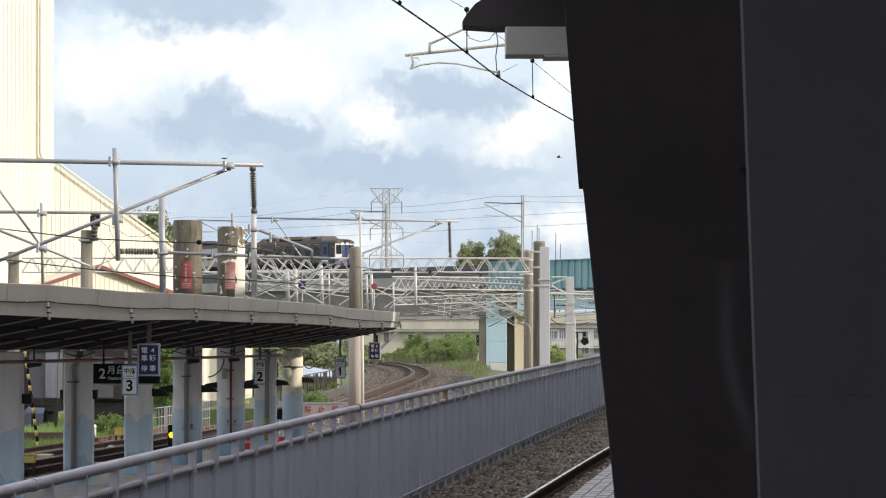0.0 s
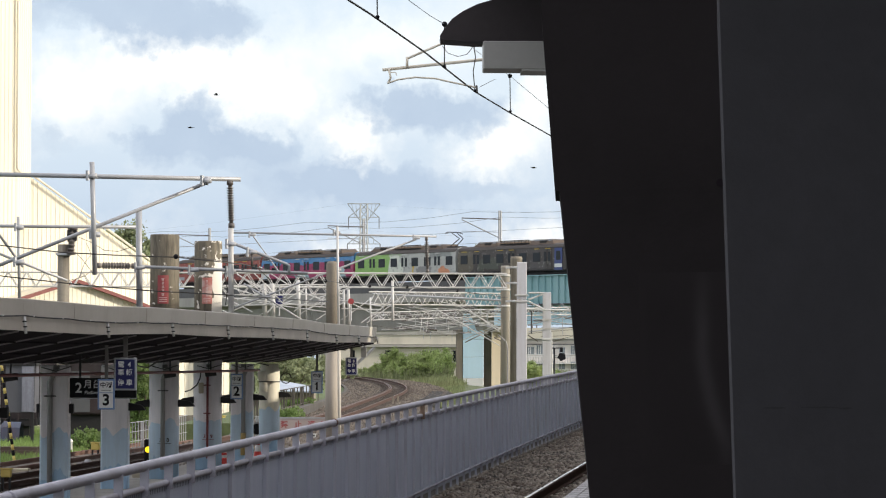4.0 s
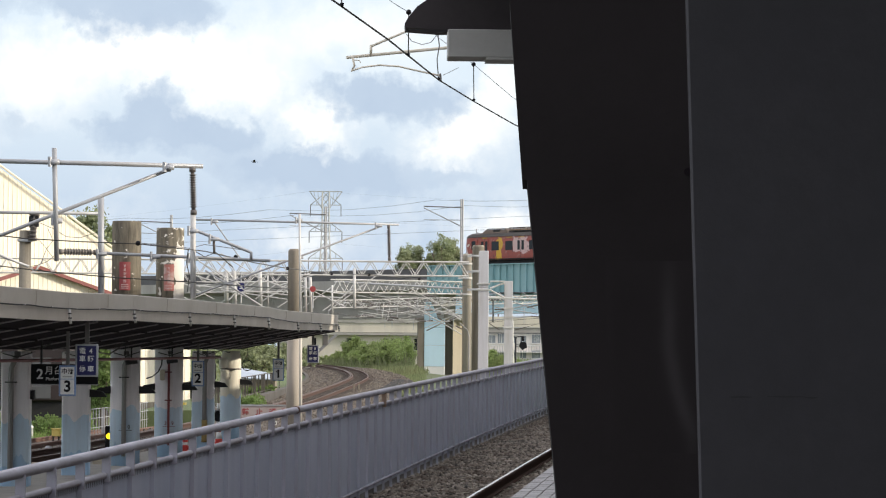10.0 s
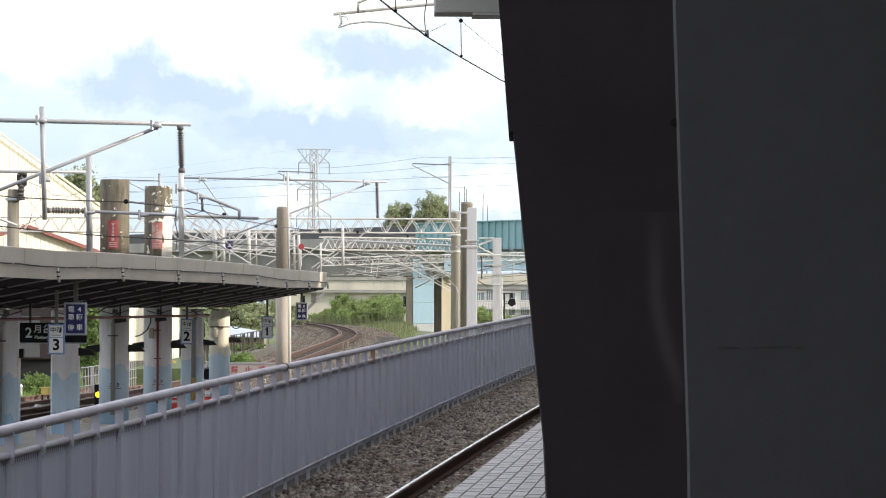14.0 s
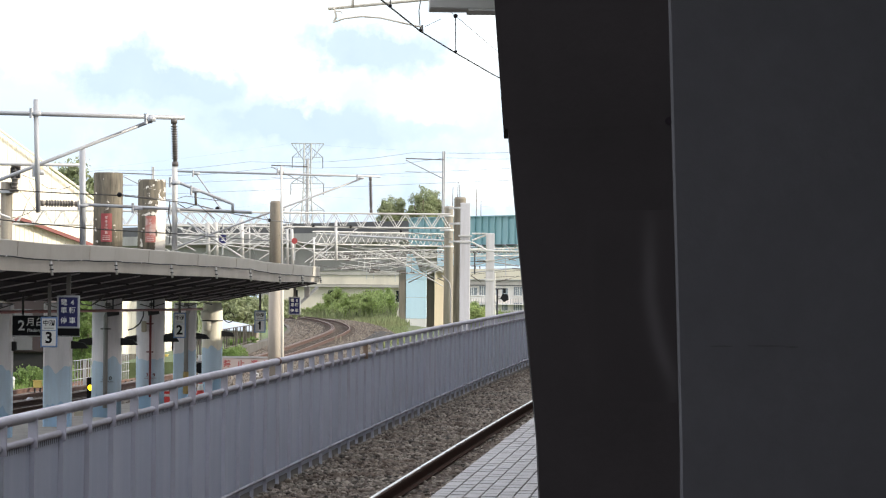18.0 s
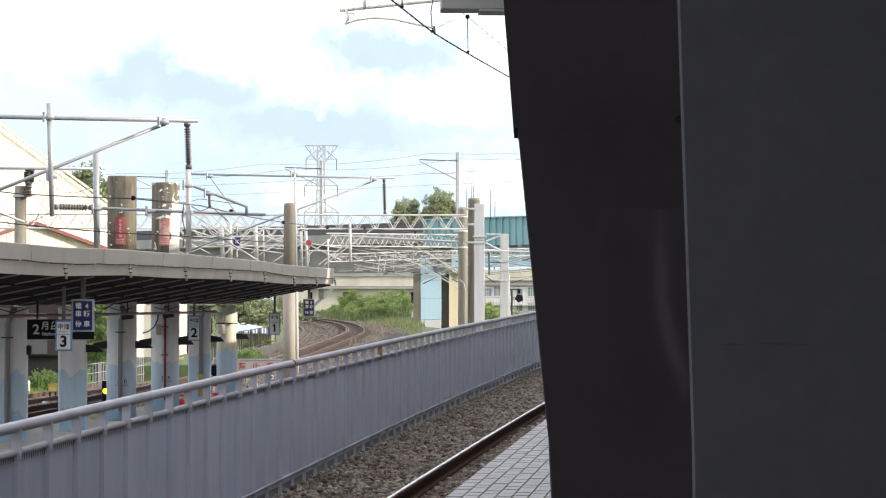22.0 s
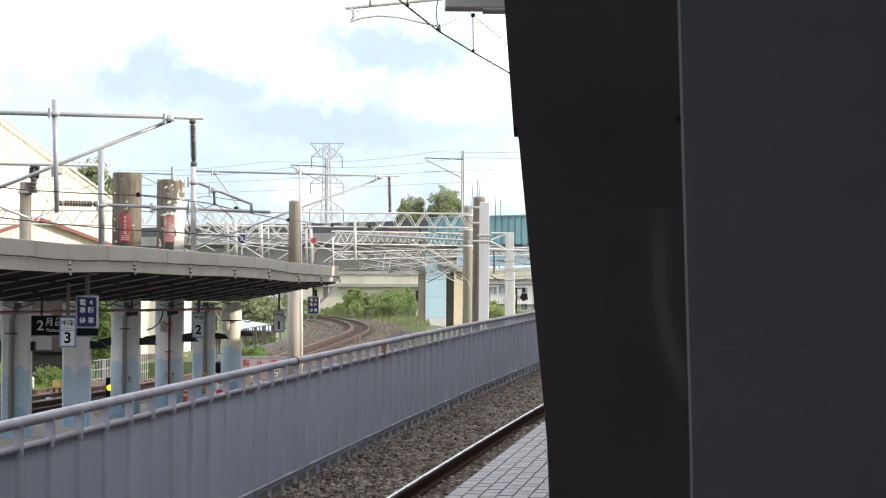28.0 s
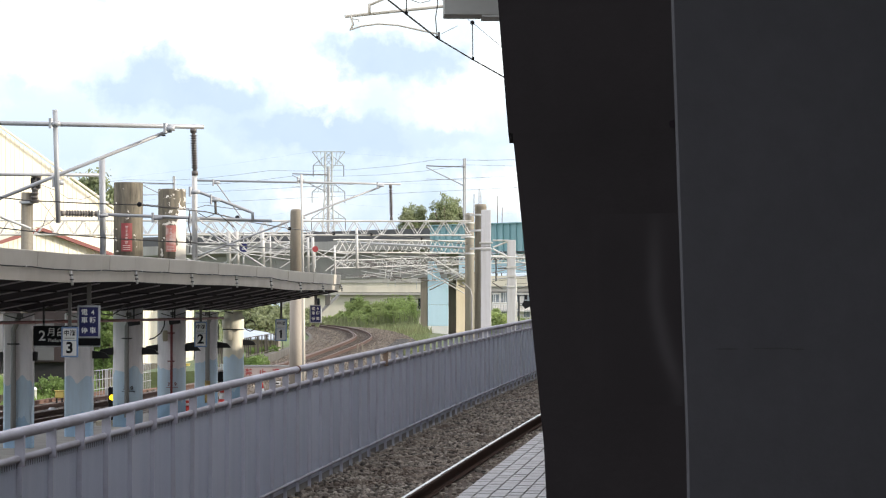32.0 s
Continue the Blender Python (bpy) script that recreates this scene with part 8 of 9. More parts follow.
def parked_wagons():
    x0, x1, y = -18.336, -14.077, 134.0
    w = thing("parked_wagon", (x0 + x1) / 2, y, 0.0, "dark maroon low-sided wagon with upright stakes on a siding", "wagon", "parked rail vehicles")
    part("underframe", cuboid(x0, x1, y - 1.2, y + 1.2, 0.50, 0.75), "dark", w)
    part("side", cuboid(x0, x1, y - 1.25, y - 1.21, 0.754, 1.45), "maroon_dark", w)
    for k in range(9):
        xx = x0 + 0.2 + k * (x1 - x0 - 0.4) / 8
        part("stake", cuboid(xx - 0.04, xx + 0.04, y - 1.31, y - 1.251, 0.52, 1.5), "maroon_dark", w)
    for x in (x0 + 1.2, x1 - 1.2):
        part("bogie", cuboid(x - 0.9, x + 0.9, y - 0.9, y + 0.9, 0.05, 0.495), "dark", w)
    h = thing("tarpaulin_heap", (x0 + x1) / 2, y - 3.5, 0.0, "crumpled dull blue tarpaulin heaped on the ground", "tarpaulin")
    bm = bmesh.new()
    rng = random.Random(4)
    last = None
    for i in range(19):
        x = x0 + 0.3 + (x1 - x0 - 0.6) * i / 18
        hh = 0.42 + rng.uniform(0, 0.32)
        now = [bm.verts.new(q) for q in ((x, y - 4.3, -0.02), (x, y - 4.0, hh * 0.7), (x, y - 3.5, hh), (x, y - 3.0, hh * 0.8), (x, y - 2.6, -0.02))]
        if last:
            for j in range(4):
                bm.faces.new((last[j], now[j], now[j + 1], last[j + 1]))
        last = now
    part("sheet", bm, "tarp", h)
    part("end_ladder", cuboid(x1 - 0.05, x1 + 0.05, y - 1.1, y - 0.7, 0.76, 2.2), "dark", w)
    # closed dark van
    x0, x1, y = -13.133, -11.496, 134.2
    v = thing("parked_van", (x0 + x1) / 2, y, 0.0, "black covered goods van parked on a siding", "wagon", "parked rail vehicles")
    part("body", cuboid(x0, x1, y - 1.3, y + 1.3, 0.9, 2.95, bevel=0.05), "maroon_dark", v)
    part("roof", cuboid(x0 - 0.05, x1 + 0.05, y - 1.35, y + 1.35, 2.955, 3.35, bevel=0.12), "maroon_dark", v)
    part("door", cuboid(x0 + 0.3, x0 + 1.0, y - 1.33, y - 1.301, 1.0, 2.5), "viaduct_dark", v)
    part("underframe", cuboid(x0 + 0.2, x1 - 0.2, y - 1.1, y + 1.1, 0.15, 0.895), "car_under", v)
    # long covered wagon, added as a dark backdrop behind the others
    x0, x1, y = -21.059, -12.009, 141.0
    v = thing("covered_wagon", (x0 + x1) / 2, y, 0.0, "long dark maroon covered wagon added as a backdrop behind the yard", "wagon", "parked rail vehicles")
    part("body", cuboid(x0, x1, y - 1.3, y + 1.3, 0.95, 3.05, bevel=0.04), "maroon_dark", v)
    part("roof", cuboid(x0 - 0.05, x1 + 0.05, y - 1.35, y + 1.35, 3.055, 3.45, bevel=0.14), "maroon_dark", v)
    part("underframe", cuboid(x0 + 0.2, x1 - 0.2, y - 1.1, y + 1.1, 0.55, 0.945), "car_under", v)
    for k in range(8):
        xx = x0 + 0.5 + k * (x1 - x0 - 1.0) / 7
        part("side_rib", cuboid(xx - 0.04, xx + 0.04, y - 1.35, y - 1.301, 0.98, 3.0), "maroon_dark", v)
    for xx in (x0 + 1.5, x1 - 1.5):
        b = part("bogie", cuboid(xx - 1.0, xx + 1.0, y - 0.9, y + 0.9, 0.25, 0.545), "car_under", v)
        for dx in (-0.7, 0.7):
            part("wheel", bar((xx + dx, y - 0.95, 0.40), (xx + dx, y - 0.85, 0.40), 0.40, 16), "rust", b)
    # grey hut wall
    x0, x1, y = -14.325, -13.327, 125.0
    h = thing("trackside_hut", (x0 + x1) / 2, y, 0.0, "small grey sheet hut beside the siding", "hut")
    part("wall", cuboid(x0, x1, y, y + 1.5, 1.1, 2.72), "hut_grey", h)
    part("sheeting", cuboid(x0 + 0.56, x1 - 0.03, y - 0.03, y - 0.004, 1.12, 2.70, bevel=0.004), "hut_sheet", h, "pale blue-grey stained sheet")
    part("eave", cuboid(x0 - 0.06, x1 + 0.06, y - 0.06, y + 1.56, 2.724, 2.80), "dark", h)
    for x in (x0 + 0.1, x1 - 0.1):
        part("leg", cuboid(x - 0.05, x + 0.05, y + 0.2, y + 0.3, -0.05, 1.1), "dark", h)


M["maroon_dark"] = surface("dark_maroon_paint", (0.030, 0.018, 0.018), 0.7, 0.0, 0.2, 3, 0.1, (0.02, 0.016, 0.016), 0.6, 1.0)
M["hut_sheet"] = surface("pale_stained_sheet", (0.22, 0.225, 0.27), 0.75, 0.0, 0.3, 3, 0.1, (0.12, 0.12, 0.15), 0.7, 1.6, True)
M["tarp"] = surface("blue_sheet", (0.035, 0.05, 0.09), 0.6, 0.0, 0.3, 3, 0.3, (0.07, 0.045, 0.05), 0.7, 1.2)
parked_wagons()


# clutter under the canopy's end: horn speakers, tank and cables on the round column
def column_clutter():
    x, y = -4.599, 108.0
    s = thing("loudspeaker", x - 0.15, y - 0.4, 2.3, "cream horn loudspeaker pair on the round column", "loudspeaker")
    for dx, dz in ((-0.10, 2.47), (-0.02, 2.12)):
        part("horn", turned(bmesh.new(), x + dx, y - 0.44, [(0.07, dz - 0.14), (0.13, dz - 0.1), (0.13, dz + 0.1), (0.09, dz + 0.16)], 14), "cream_trim", s)
    part("strap", bar((x + 0.1, y - 0.06, 2.28), (x + 0.1, y - 0.06, 2.31), 0.325, 18), "dark", s)
    b = thing("junction_box", x - 0.40, y - 0.2, 2.2, "dark cable junction box with looping cables", "box")
    part("case", cuboid(x - 0.48, x - 0.33, y - 0.36, y - 0.12, 2.0, 2.45, bevel=0.01), "dark", b)
    part("cable", tube([(x - 0.4, y - 0.3, 2.45), (x - 0.45, y - 0.35, 2.7), (x - 0.2, y - 0.4, 2.85), (x + 0.1, y - 0.42, 2.78)], 0.014, 6), "wire", b)
    part("cable", tube([(x - 0.42, y - 0.3, 2.0), (x - 0.5, y - 0.3, 1.7), (x - 0.45, y - 0.3, 1.2), (x - 0.42, y - 0.3, 0.35)], 0.014, 6), "wire", b)
    r = thing("cable_coil", -4.064, 109.6, 2.2, "round ring of spare cable hung at the canopy end", "cable")
    c = Vector((-4.064, 109.6, 2.398))
    part("ring", tube([c + Vector((0.16 * math.cos(a * 0.5236), 0.03 * math.sin(a), 0.16 * math.sin(a * 0.5236))) for a in range(12)], 0.016, 6), "wire", r)
    part("hook", bar(c + Vector((0, 0, 0.15)), (c.x, c.y, 3.0), 0.008, 5), "wire", r)
    # small brackets at the canopy's end
    e = thing("end_bracket", -1.634, 111.0, 3.0, "pale slanting steel bracket under the canopy's end", "bracket")
    part("strut", bar((-2.016, 111.000, 2.757), (-1.390, 111.000, 3.347), 0.05, 6), "galv", e)
    part("case", cuboid(-1.807, -1.634, 110.7, 110.95, 3.035, 3.347, bevel=0.01), "pipe", e)
    part("stem", bar((-1.700, 110.800, 3.347), (-1.700, 110.800, 3.520), 0.03, 6), "pipe", e)
    for x, y in ((-8.296, 72.0), (-6.101, 86.2), (-5.542, 93.3)):
        l = thing("canopy_lamp", x, y, 2.7, "small dark lamp fixed under the canopy", "lamp", "canopy lamps")
        part("case", bar((x, y, 2.58), (x + 0.28, y, 2.62), 0.075, 10), "dark", l)
        part("stem", bar((x + 0.14, y, 2.62), (x + 0.14, y, 3.0), 0.02, 6), "dark", l)


column_clutter()


# ---- distance ----
def far_buildings():
    b = thing("long_depot", -0.301, 480.0, 0.0, "long low depot with a pale roof band and small windows", "building")
    part("wall", cuboid(-13.827, 13.226, 480.0, 492.0, -0.1, 4.503), "building", b)
    part("ledge", cuboid(-13.827 - 0.3, 13.226 + 0.3, 479.2, 492.0, 4.540, 4.878), "viaduct", b)
    part("roof_band", cuboid(-13.827, 13.226, 479.6, 492.0, 4.916, 6.156), "building", b)
    part("coping", cuboid(-13.827 - 0.2, 13.226 + 0.2, 479.4, 492.2, 6.186, 6.907), "viaduct", b)
    for x in (-9.4, -4.6, 0.3, 1.4, 4.4):
        w = part("window", cuboid(x, x + 0.75, 479.93, 480.0, 2.6, 4.1), "glass_dark", b)
        part("frame", cuboid(x - 0.06, x + 0.81, 479.9, 479.95, 2.52, 2.6), "white", w)
    # pale houses beyond the bridge
    x0, x1, y, z1 = 14.980, 28.168, 520.0, 5.442
    f = thing("houses", (x0 + x1) / 2, y, 0.0, "white low houses with barred windows and balconies beyond the bridge", "building")
    part("wall", cuboid(x0, x1, y, y + 10, -0.1, z1), "house_white", f)
    part("roof", cuboid(x0 - 0.5, x1 + 0.5, y - 0.6, y + 10.4, z1 + 0.005, z1 + 0.4), "concrete_old", f)
    rng = random.Random(9)
    x = x0 + 0.4
    while x < x1 - 1.6:
        wd = rng.uniform(0.7, 1.5)
        for z in (z1 - 1.75, z1 - 3.9):
            hh = rng.uniform(0.9, 1.35)
            w = part("window", cuboid(x, x + wd, y - 0.06, y + 0.02, z, z + hh), "pale_pane", f)
            for k in range(1, int(wd / 0.28)):
                part("bar", cuboid(x + k * 0.28 - 0.03, x + k * 0.28 + 0.03, y - 0.16, y - 0.1, z - 0.1, z + hh), "white", w)
            part("sill", cuboid(x - 0.1, x + wd + 0.1, y - 0.22, y - 0.061, z - 0.12, z - 0.01), "white", w)
        if rng.random() < 0.5:
            part("cooler_box", cuboid(x + wd + 0.1, x + wd + 0.5, y - 0.5, y - 0.01, z1 - 2.3, z1 - 1.9), "pipe", f, "grey cooler box")
        x += wd + rng.uniform(0.35, 0.9)
    part("balcony_rail", cuboid(x0, x1, y - 0.9, y - 0.82, z1 - 2.15, z1 - 2.05), "white", f)
    for k in range(34):
        xx = x0 + 0.2 + k * 0.38
        part("baluster", cuboid(xx - 0.03, xx + 0.03, y - 0.88, y - 0.84, z1 - 3.0, z1 - 2.15), "galv", f)
    part("balcony_slab", cuboid(x0, x1, y - 0.95, y, z1 - 3.1, z1 - 3.0), "white", f)
    o = thing("road_overpass", 16.257, 440.0, 0.0, "grey concrete road overpass crossing behind the bridge", "overpass")
    part("deck", cuboid(12.262, 28.657, 440.0, 447.0, 4.859, 5.479), "viaduct", o)
    part("parapet", cuboid(12.262, 28.657, 439.8, 440.2, 5.493, 6.788), "building", o)
    part("soffit_edge", cuboid(12.262, 28.657, 439.7, 440.1, 4.722, 4.846), "viaduct_dark", o)
    for u in (12.537, 21.079):
        part("pier", cuboid(u - 0.6, u + 0.6, 441, 446, -0.1, 4.859), "viaduct", o)
    # pale roof by the picket fence
    x0, x1 = -7.522, -5.358
    r = thing("low_shed", (x0 + x1) / 2, 184.0, 0.0, "low shed with a pale blue-white sheet roof behind the fence", "shed")
    part("wall", cuboid(x0, x1, 182.5, 186.5, -0.1, 1.291), "concrete_old", r)
    bm = bmesh.new()
    v = [bm.verts.new(q) for q in ((x0 - 0.3, 182.1, 1.405), (x1 + 0.3, 182.1, 1.320), (x1 - 0.6, 187.1, 1.633), (x0 - 0.3, 187.1, 1.946), (x0 - 0.3, 182.1, 1.405 - 0.06), (x1 + 0.3, 182.1, 1.320 - 0.06), (x1 - 0.6, 187.1, 1.633 - 0.06), (x0 - 0.3, 187.1, 1.946 - 0.06))]
    for f in ((0, 1, 2, 3), (7, 6, 5, 4), (0, 4, 5, 1), (1, 5, 6, 2), (2, 6, 7, 3), (3, 7, 4, 0)):
        bm.faces.new([v[i] for i in f])
    bmesh.ops.recalc_face_normals(bm, faces=bm.faces)
    part("roof", bm, "roof_sheet", r)


far_buildings()


def pylon():
    x, y = -14.090, 900.0
    z1 = 41.638
    p = thing("power_pylon", x, y, 0.0, "tall grey lattice power pylon with drooping cross-arms", "pylon")

    def half(z):
        return 0.85 + 2.4 * max(0.0, 1 - z / 34.0) ** 1.3
    levels = [0, 5, 9.5, 13.5, 17, 20, 23, 25.5, 28, 30, 32, 34, 36, 38, 40, z1]
    for sx in (-1, 1):
        for sy in (-1, 1):
            part("leg", tube([(x + sx * half(z), y + sy * half(z), z) for z in levels], 0.17, 5), "pylon", p)
    for a, b in zip(levels, levels[1:]):
        for sx in (-1, 1):
            for sy in (-1, 1):
                part("brace", bar((x + sx * half(a), y + sy * half(a), a), (x - sx * half(b), y + sy * half(b), b), 0.095, 4), "pylon", p)
        part("belt", bar((x - half(b), y - half(b), b), (x + half(b), y - half(b), b), 0.10, 4), "pylon", p)
    for v, w in ((41.638, 4.0876), (38.250, 3.8057), (31.617, 4.0876), (24.987, 4.2285)):
        for s in (-1, 1):
            tip = (x + s * w, y, v)
            hh = 2.9
            if v > z1 - 1:
                part("cross_arm", bar((x, y, v), tip, 0.16, 4), "pylon", p)
                part("cross_arm", bar((x + s * 0.6, y, v - 4.6), tip, 0.14, 4), "pylon", p)
                for k in (0.25, 0.5, 0.75):
                    part("lacing", bar((x + s * w * k, y, v), (x + s * (0.6 + (w - 0.6) * max(0, k - 0.2)), y, v - 4.6 * (1 - max(0, k - 0.2))), 0.08, 4), "pylon", p)
            else:
                part("cross_arm", bar((x + s * 0.6, y, v + hh * 0.9), tip, 0.13, 4), "pylon", p)
                part("cross_arm", bar((x + s * 0.6, y, v), tip, 0.13, 4), "pylon", p)
                for k in (0.3, 0.6):
                    part("lacing", bar((x + s * w * k, y, v), (x + s * w * k, y, v + hh * 0.9 * (1 - k)), 0.08, 4), "pylon", p)
                part("string", bar(tip, (tip[0], y, v - 2.8), 0.11, 5), "insulator", p)
    w = thing("power_lines", x, y, 30.0, "faint high-voltage lines running from the pylon", "wire")
    for v, k in ((41.638, 4.0876), (35.145, 3.8057), (28.514, 4.0876), (22.167, 4.2285)):
        for s in ((-1,) if v > 30 else (1,)):
            for dx, dy, dz in ((-230.0, 120.0, -6.0), (260.0, -170.0, 3.0)):
                pts = []
                for i in range(13):
                    f = i / 12
                    pts.append((x + s * k + dx * f, y + dy * f, v + dz * f - 26.0 * f * (1 - f) - 0.0))
                part("line", tube(pts, 0.015, 4), "wire_far", w)


pylon()


def leaf_quads(rng, centres, size, spread_up=1.0):
    """Small two-triangle leaves with random tilts at the given points."""
    n = len(centres)
    a = rng.normal(size=(n, 3))
    a /= np.linalg.norm(a, axis=1, keepdims=True)
    b = np.cross(a, rng.normal(size=(n, 3)))
    b /= np.linalg.norm(b, axis=1, keepdims=True)
    s = size * rng.uniform(0.6, 1.35, (n, 1))
    c = np.asarray(centres)
    v = np.stack([c - a * s, c + b * s * 0.55, c + a * s, c - b * s * 0.55], axis=1).reshape(-1, 3)
    f = np.arange(4 * n).reshape(n, 4)
    return v, f


def crown_points(rng, cx, cy, cz, rx, ry, rz, lumps, per):
    """Points in a crown of many lumps, dense near the lumps' skins."""
    out = []
    for _ in range(lumps):
        d = rng.normal(size=3)
        d /= np.linalg.norm(d)
        r = rng.uniform(0.25, 0.95)
        c = np.array((cx, cy, cz)) + d * r * np.array((rx, ry, rz))
        lr = rng.uniform(0.14, 0.34) * min(rx, rz)
        q = rng.normal(size=(per, 3))
        q /= np.linalg.norm(q, axis=1, keepdims=True)
        out.append(c + q * lr * rng.uniform(0.3, 1.0, (per, 1)) ** 0.7 * rng.choice((0.9, 1.15, 1.7), (per, 1)) * np.array((1.1, 1.1, 1.0)))
    return np.vstack(out)


def tree(x, y, z, h, w, seed, label, lumps=34, per=80, leaf=0.22, mat="leaf_dark"):
    rng = np.random.default_rng(seed)
    t = thing("tree", x, y, z, label, "tree", "trees beyond the yard")
    bm = bmesh.new()
    rod(bm, (x, y, z - 0.2), (x + 0.1, y, z + h * 0.55), 0.035 * h, 8, 0.016 * h)
    for i in range(7):
        a = i * 0.9 + rng.uniform(0, 0.5)
        zz = z + h * rng.uniform(0.35, 0.6)
        rod(bm, (x, y, zz), (x + math.cos(a) * w * 0.4, y + math.sin(a) * w * 0.4, zz + h * rng.uniform(0.12, 0.3)), 0.013 * h, 6, 0.004 * h)
    part("trunk", bm, "bark", t)
    v, f = leaf_quads(rng, crown_points(rng, x, y, z + h * 0.80, w * 0.5, w * 0.5, h * 0.19, lumps, per), leaf)
    from_arrays("crown", v, f, mat, t)


for u, d, top, w, s in ((3.1, 500.0, 17.0, 2.8, 1), (4.6, 504.0, 18.1, 3.2, 2), (6.4, 498.0, 16.4, 2.6, 3), (8.2, 496.0, 18.9, 4.0, 4), (9.9, 502.0, 18.5, 3.4, 5)):
    tree(u, d, 0.0, top, w, s, "tall leafy green tree rising behind the viaduct", 95, 90, 0.13, "leaf_tree")
for u, d, top, w, s in ((-21.412, 262.0, 12.6, 4.6, 6), (-20.727, 268.0, 11.0, 3.6, 7)):
    tree(u, d, 0.0, top, w, s, "grey-green leafy tree behind the warehouse", 46, 85, 0.17, "leaf_tree")


def bare_stalks():
    s = thing("bare_stalks", 14.659, 532.0, 0.0, "thin bare dead stalks rising above the bridge", "branches")
    for u, u2, v1 in ((13.659, 13.909, 20.500), (12.993, 13.160, 19.666), (14.409, 14.159, 19.999), (16.491, 16.658, 19.332), (17.158, 17.324, 17.665)):
        part("stalk", bar((u, 532, 0.0), (u2, 532, v1), 0.11, 5, 0.05), "bark", s)


bare_stalks()


def bush(x, y, z, w, h, seed, label, mat="leaf", lumps=18, per=70, leaf=0.12):
    rng = np.random.default_rng(seed)
    b = thing("bush", x, y, z, label, "bush", "bushes of the bank")
    bm = bmesh.new()
    for i in range(5):
        a = i * 1.3
        rod(bm, (x + 0.1 * math.cos(a), y + 0.1 * math.sin(a), z - 0.1), (x + w * 0.25 * math.cos(a), y + w * 0.25 * math.sin(a), z + h * 0.6), 0.035, 5, 0.015)
    part("stem", bm, "bark", b)
    v, f = leaf_quads(rng, crown_points(rng, x, y, z + h * 0.52, w * 0.5, w * 0.5, h * 0.45, lumps, per), leaf)
    from_arrays("foliage", v, f, mat, b)


def banks():
    """Green bank on the outside of the curve, grass and bushes."""
    bm = bmesh.new()
    line = [p + Vector((0, 0, 0)) for p in YARD if p.y > 178]
    sweep(bm, [Vector((p.x, p.y, 0)) for p in line], [(2.6, -0.1), (4.0, 0.55), (7.5, 0.9), (9.5, 0.6), (13.0, -0.05)], False)
    far = part("green_bank", bm, "ground")
    tagged(far, "grassy bank on the outer side of the curving track", "bank", kind="structure")
    bm = bmesh.new()
    sweep(bm, [p - Vector((0, 0, 0.34)) for p in YARD if p.y > 185], [(-60.0, -0.6), (-30.0, 1.2), (-12.0, 1.4), (-6.0, 0.7), (-4.2, 0.1), (-3.45, 0.02), (-3.4, -0.3)], False)
    tagged(part("inner_bank", bm, "ground"), "grassy slope inside the curving track", "bank", kind="structure")
    rng = np.random.default_rng(8)
    # tall grass: blades as thin triangles
    pts = []
    line = [p for p in YARD if 190 < p.y < 400]
    for k in range(60000):
        p = line[rng.integers(len(line))]
        o = rng.uniform(2.8, 10.0)
        if p.x + o > 0.0112 * p.y:
            continue
        z = np.interp(o, [2.6, 4.0, 7.5, 9.5, 13.0], [0.0, 0.55, 0.9, 0.6, 0.0])
        pts.append((p.x + o + rng.normal(0, 0.3), p.y + rng.uniform(-2, 2), z))
    for k in range(9000):
        p = line[rng.integers(len(line))]
        o = rng.uniform(4.6, 14.0)
        z = p.z - 0.34 + np.interp(o, [3.4, 4.2, 6.0, 12.0, 30.0], [0, 0.1, 0.7, 1.4, 1.2])
        pts.append((p.x - o, p.y + rng.uniform(-2, 2), z))
    # taller grass before the bushes
    for k in range(16000):
        p = line[rng.integers(len(line))]
        if not 285 < p.y < 350:
            continue
        o = rng.uniform(3.2, 11.0)
        if p.x + o > 0.0100 * p.y:
            continue
        pts.append((p.x + o, p.y + rng.uniform(-2, 2), float(np.interp(o, [2.6, 4.0, 7.5, 9.5, 13.0], [0.0, 0.55, 0.9, 0.6, 0.0])) + 0.3))
    # reeds among the bushes
    reed = len(pts)
    for k in range(4500):
        d = rng.uniform(316, 366)
        x = rng.uniform(-0.026, 0.0085) * d
        pts.append((x, d, 0.8))
    reed_end = len(pts)
    pts = np.array(pts)
    n = len(pts)
    a = rng.uniform(0, 6.28, n)
    h = rng.uniform(0.22, 0.85, n) * np.where(pts[:, 1] > 285, 0.75, 0.38)
    h[reed:reed_end] = rng.uniform(0.6, 1.9, reed_end - reed) * np.interp(pts[reed:reed_end, 0], [-9.0, -4.0, 1.0], [0.45, 0.75, 1.1])
    wd = rng.uniform(0.03, 0.07, n)
    lean = rng.normal(0, 0.22, (n, 2)) * h[:, None]
    v = np.zeros((n, 3, 3))
    v[:, 0] = pts + np.stack([np.cos(a) * wd, np.sin(a) * wd, -0.05 + 0 * a], 1)
    v[:, 1] = pts - np.stack([np.cos(a) * wd, np.sin(a) * wd, 0.05 + 0 * a], 1)
    v[:, 2] = pts + np.concatenate([lean, h[:, None]], 1)
    tagged(from_arrays("tall_grass", v.reshape(-1, 3), np.arange(3 * n).reshape(n, 3), "grass"), "tall green and straw-coloured grass on the banks", "grass", kind="stuff")
    # low bright grass beside the yard tracks
    n = 42000
    d = rng.uniform(96, 150, n)
    pts = np.stack([-12.0 + 0.085 * (d - 100) - rng.uniform(0.0, 9.0, n), d, 0 * d], 1)
    pts = pts[np.sin(pts[:, 0] * 1.7) + np.sin(pts[:, 1] * 0.43) + rng.normal(0, 0.5, n) > -0.9]
    n = len(pts)
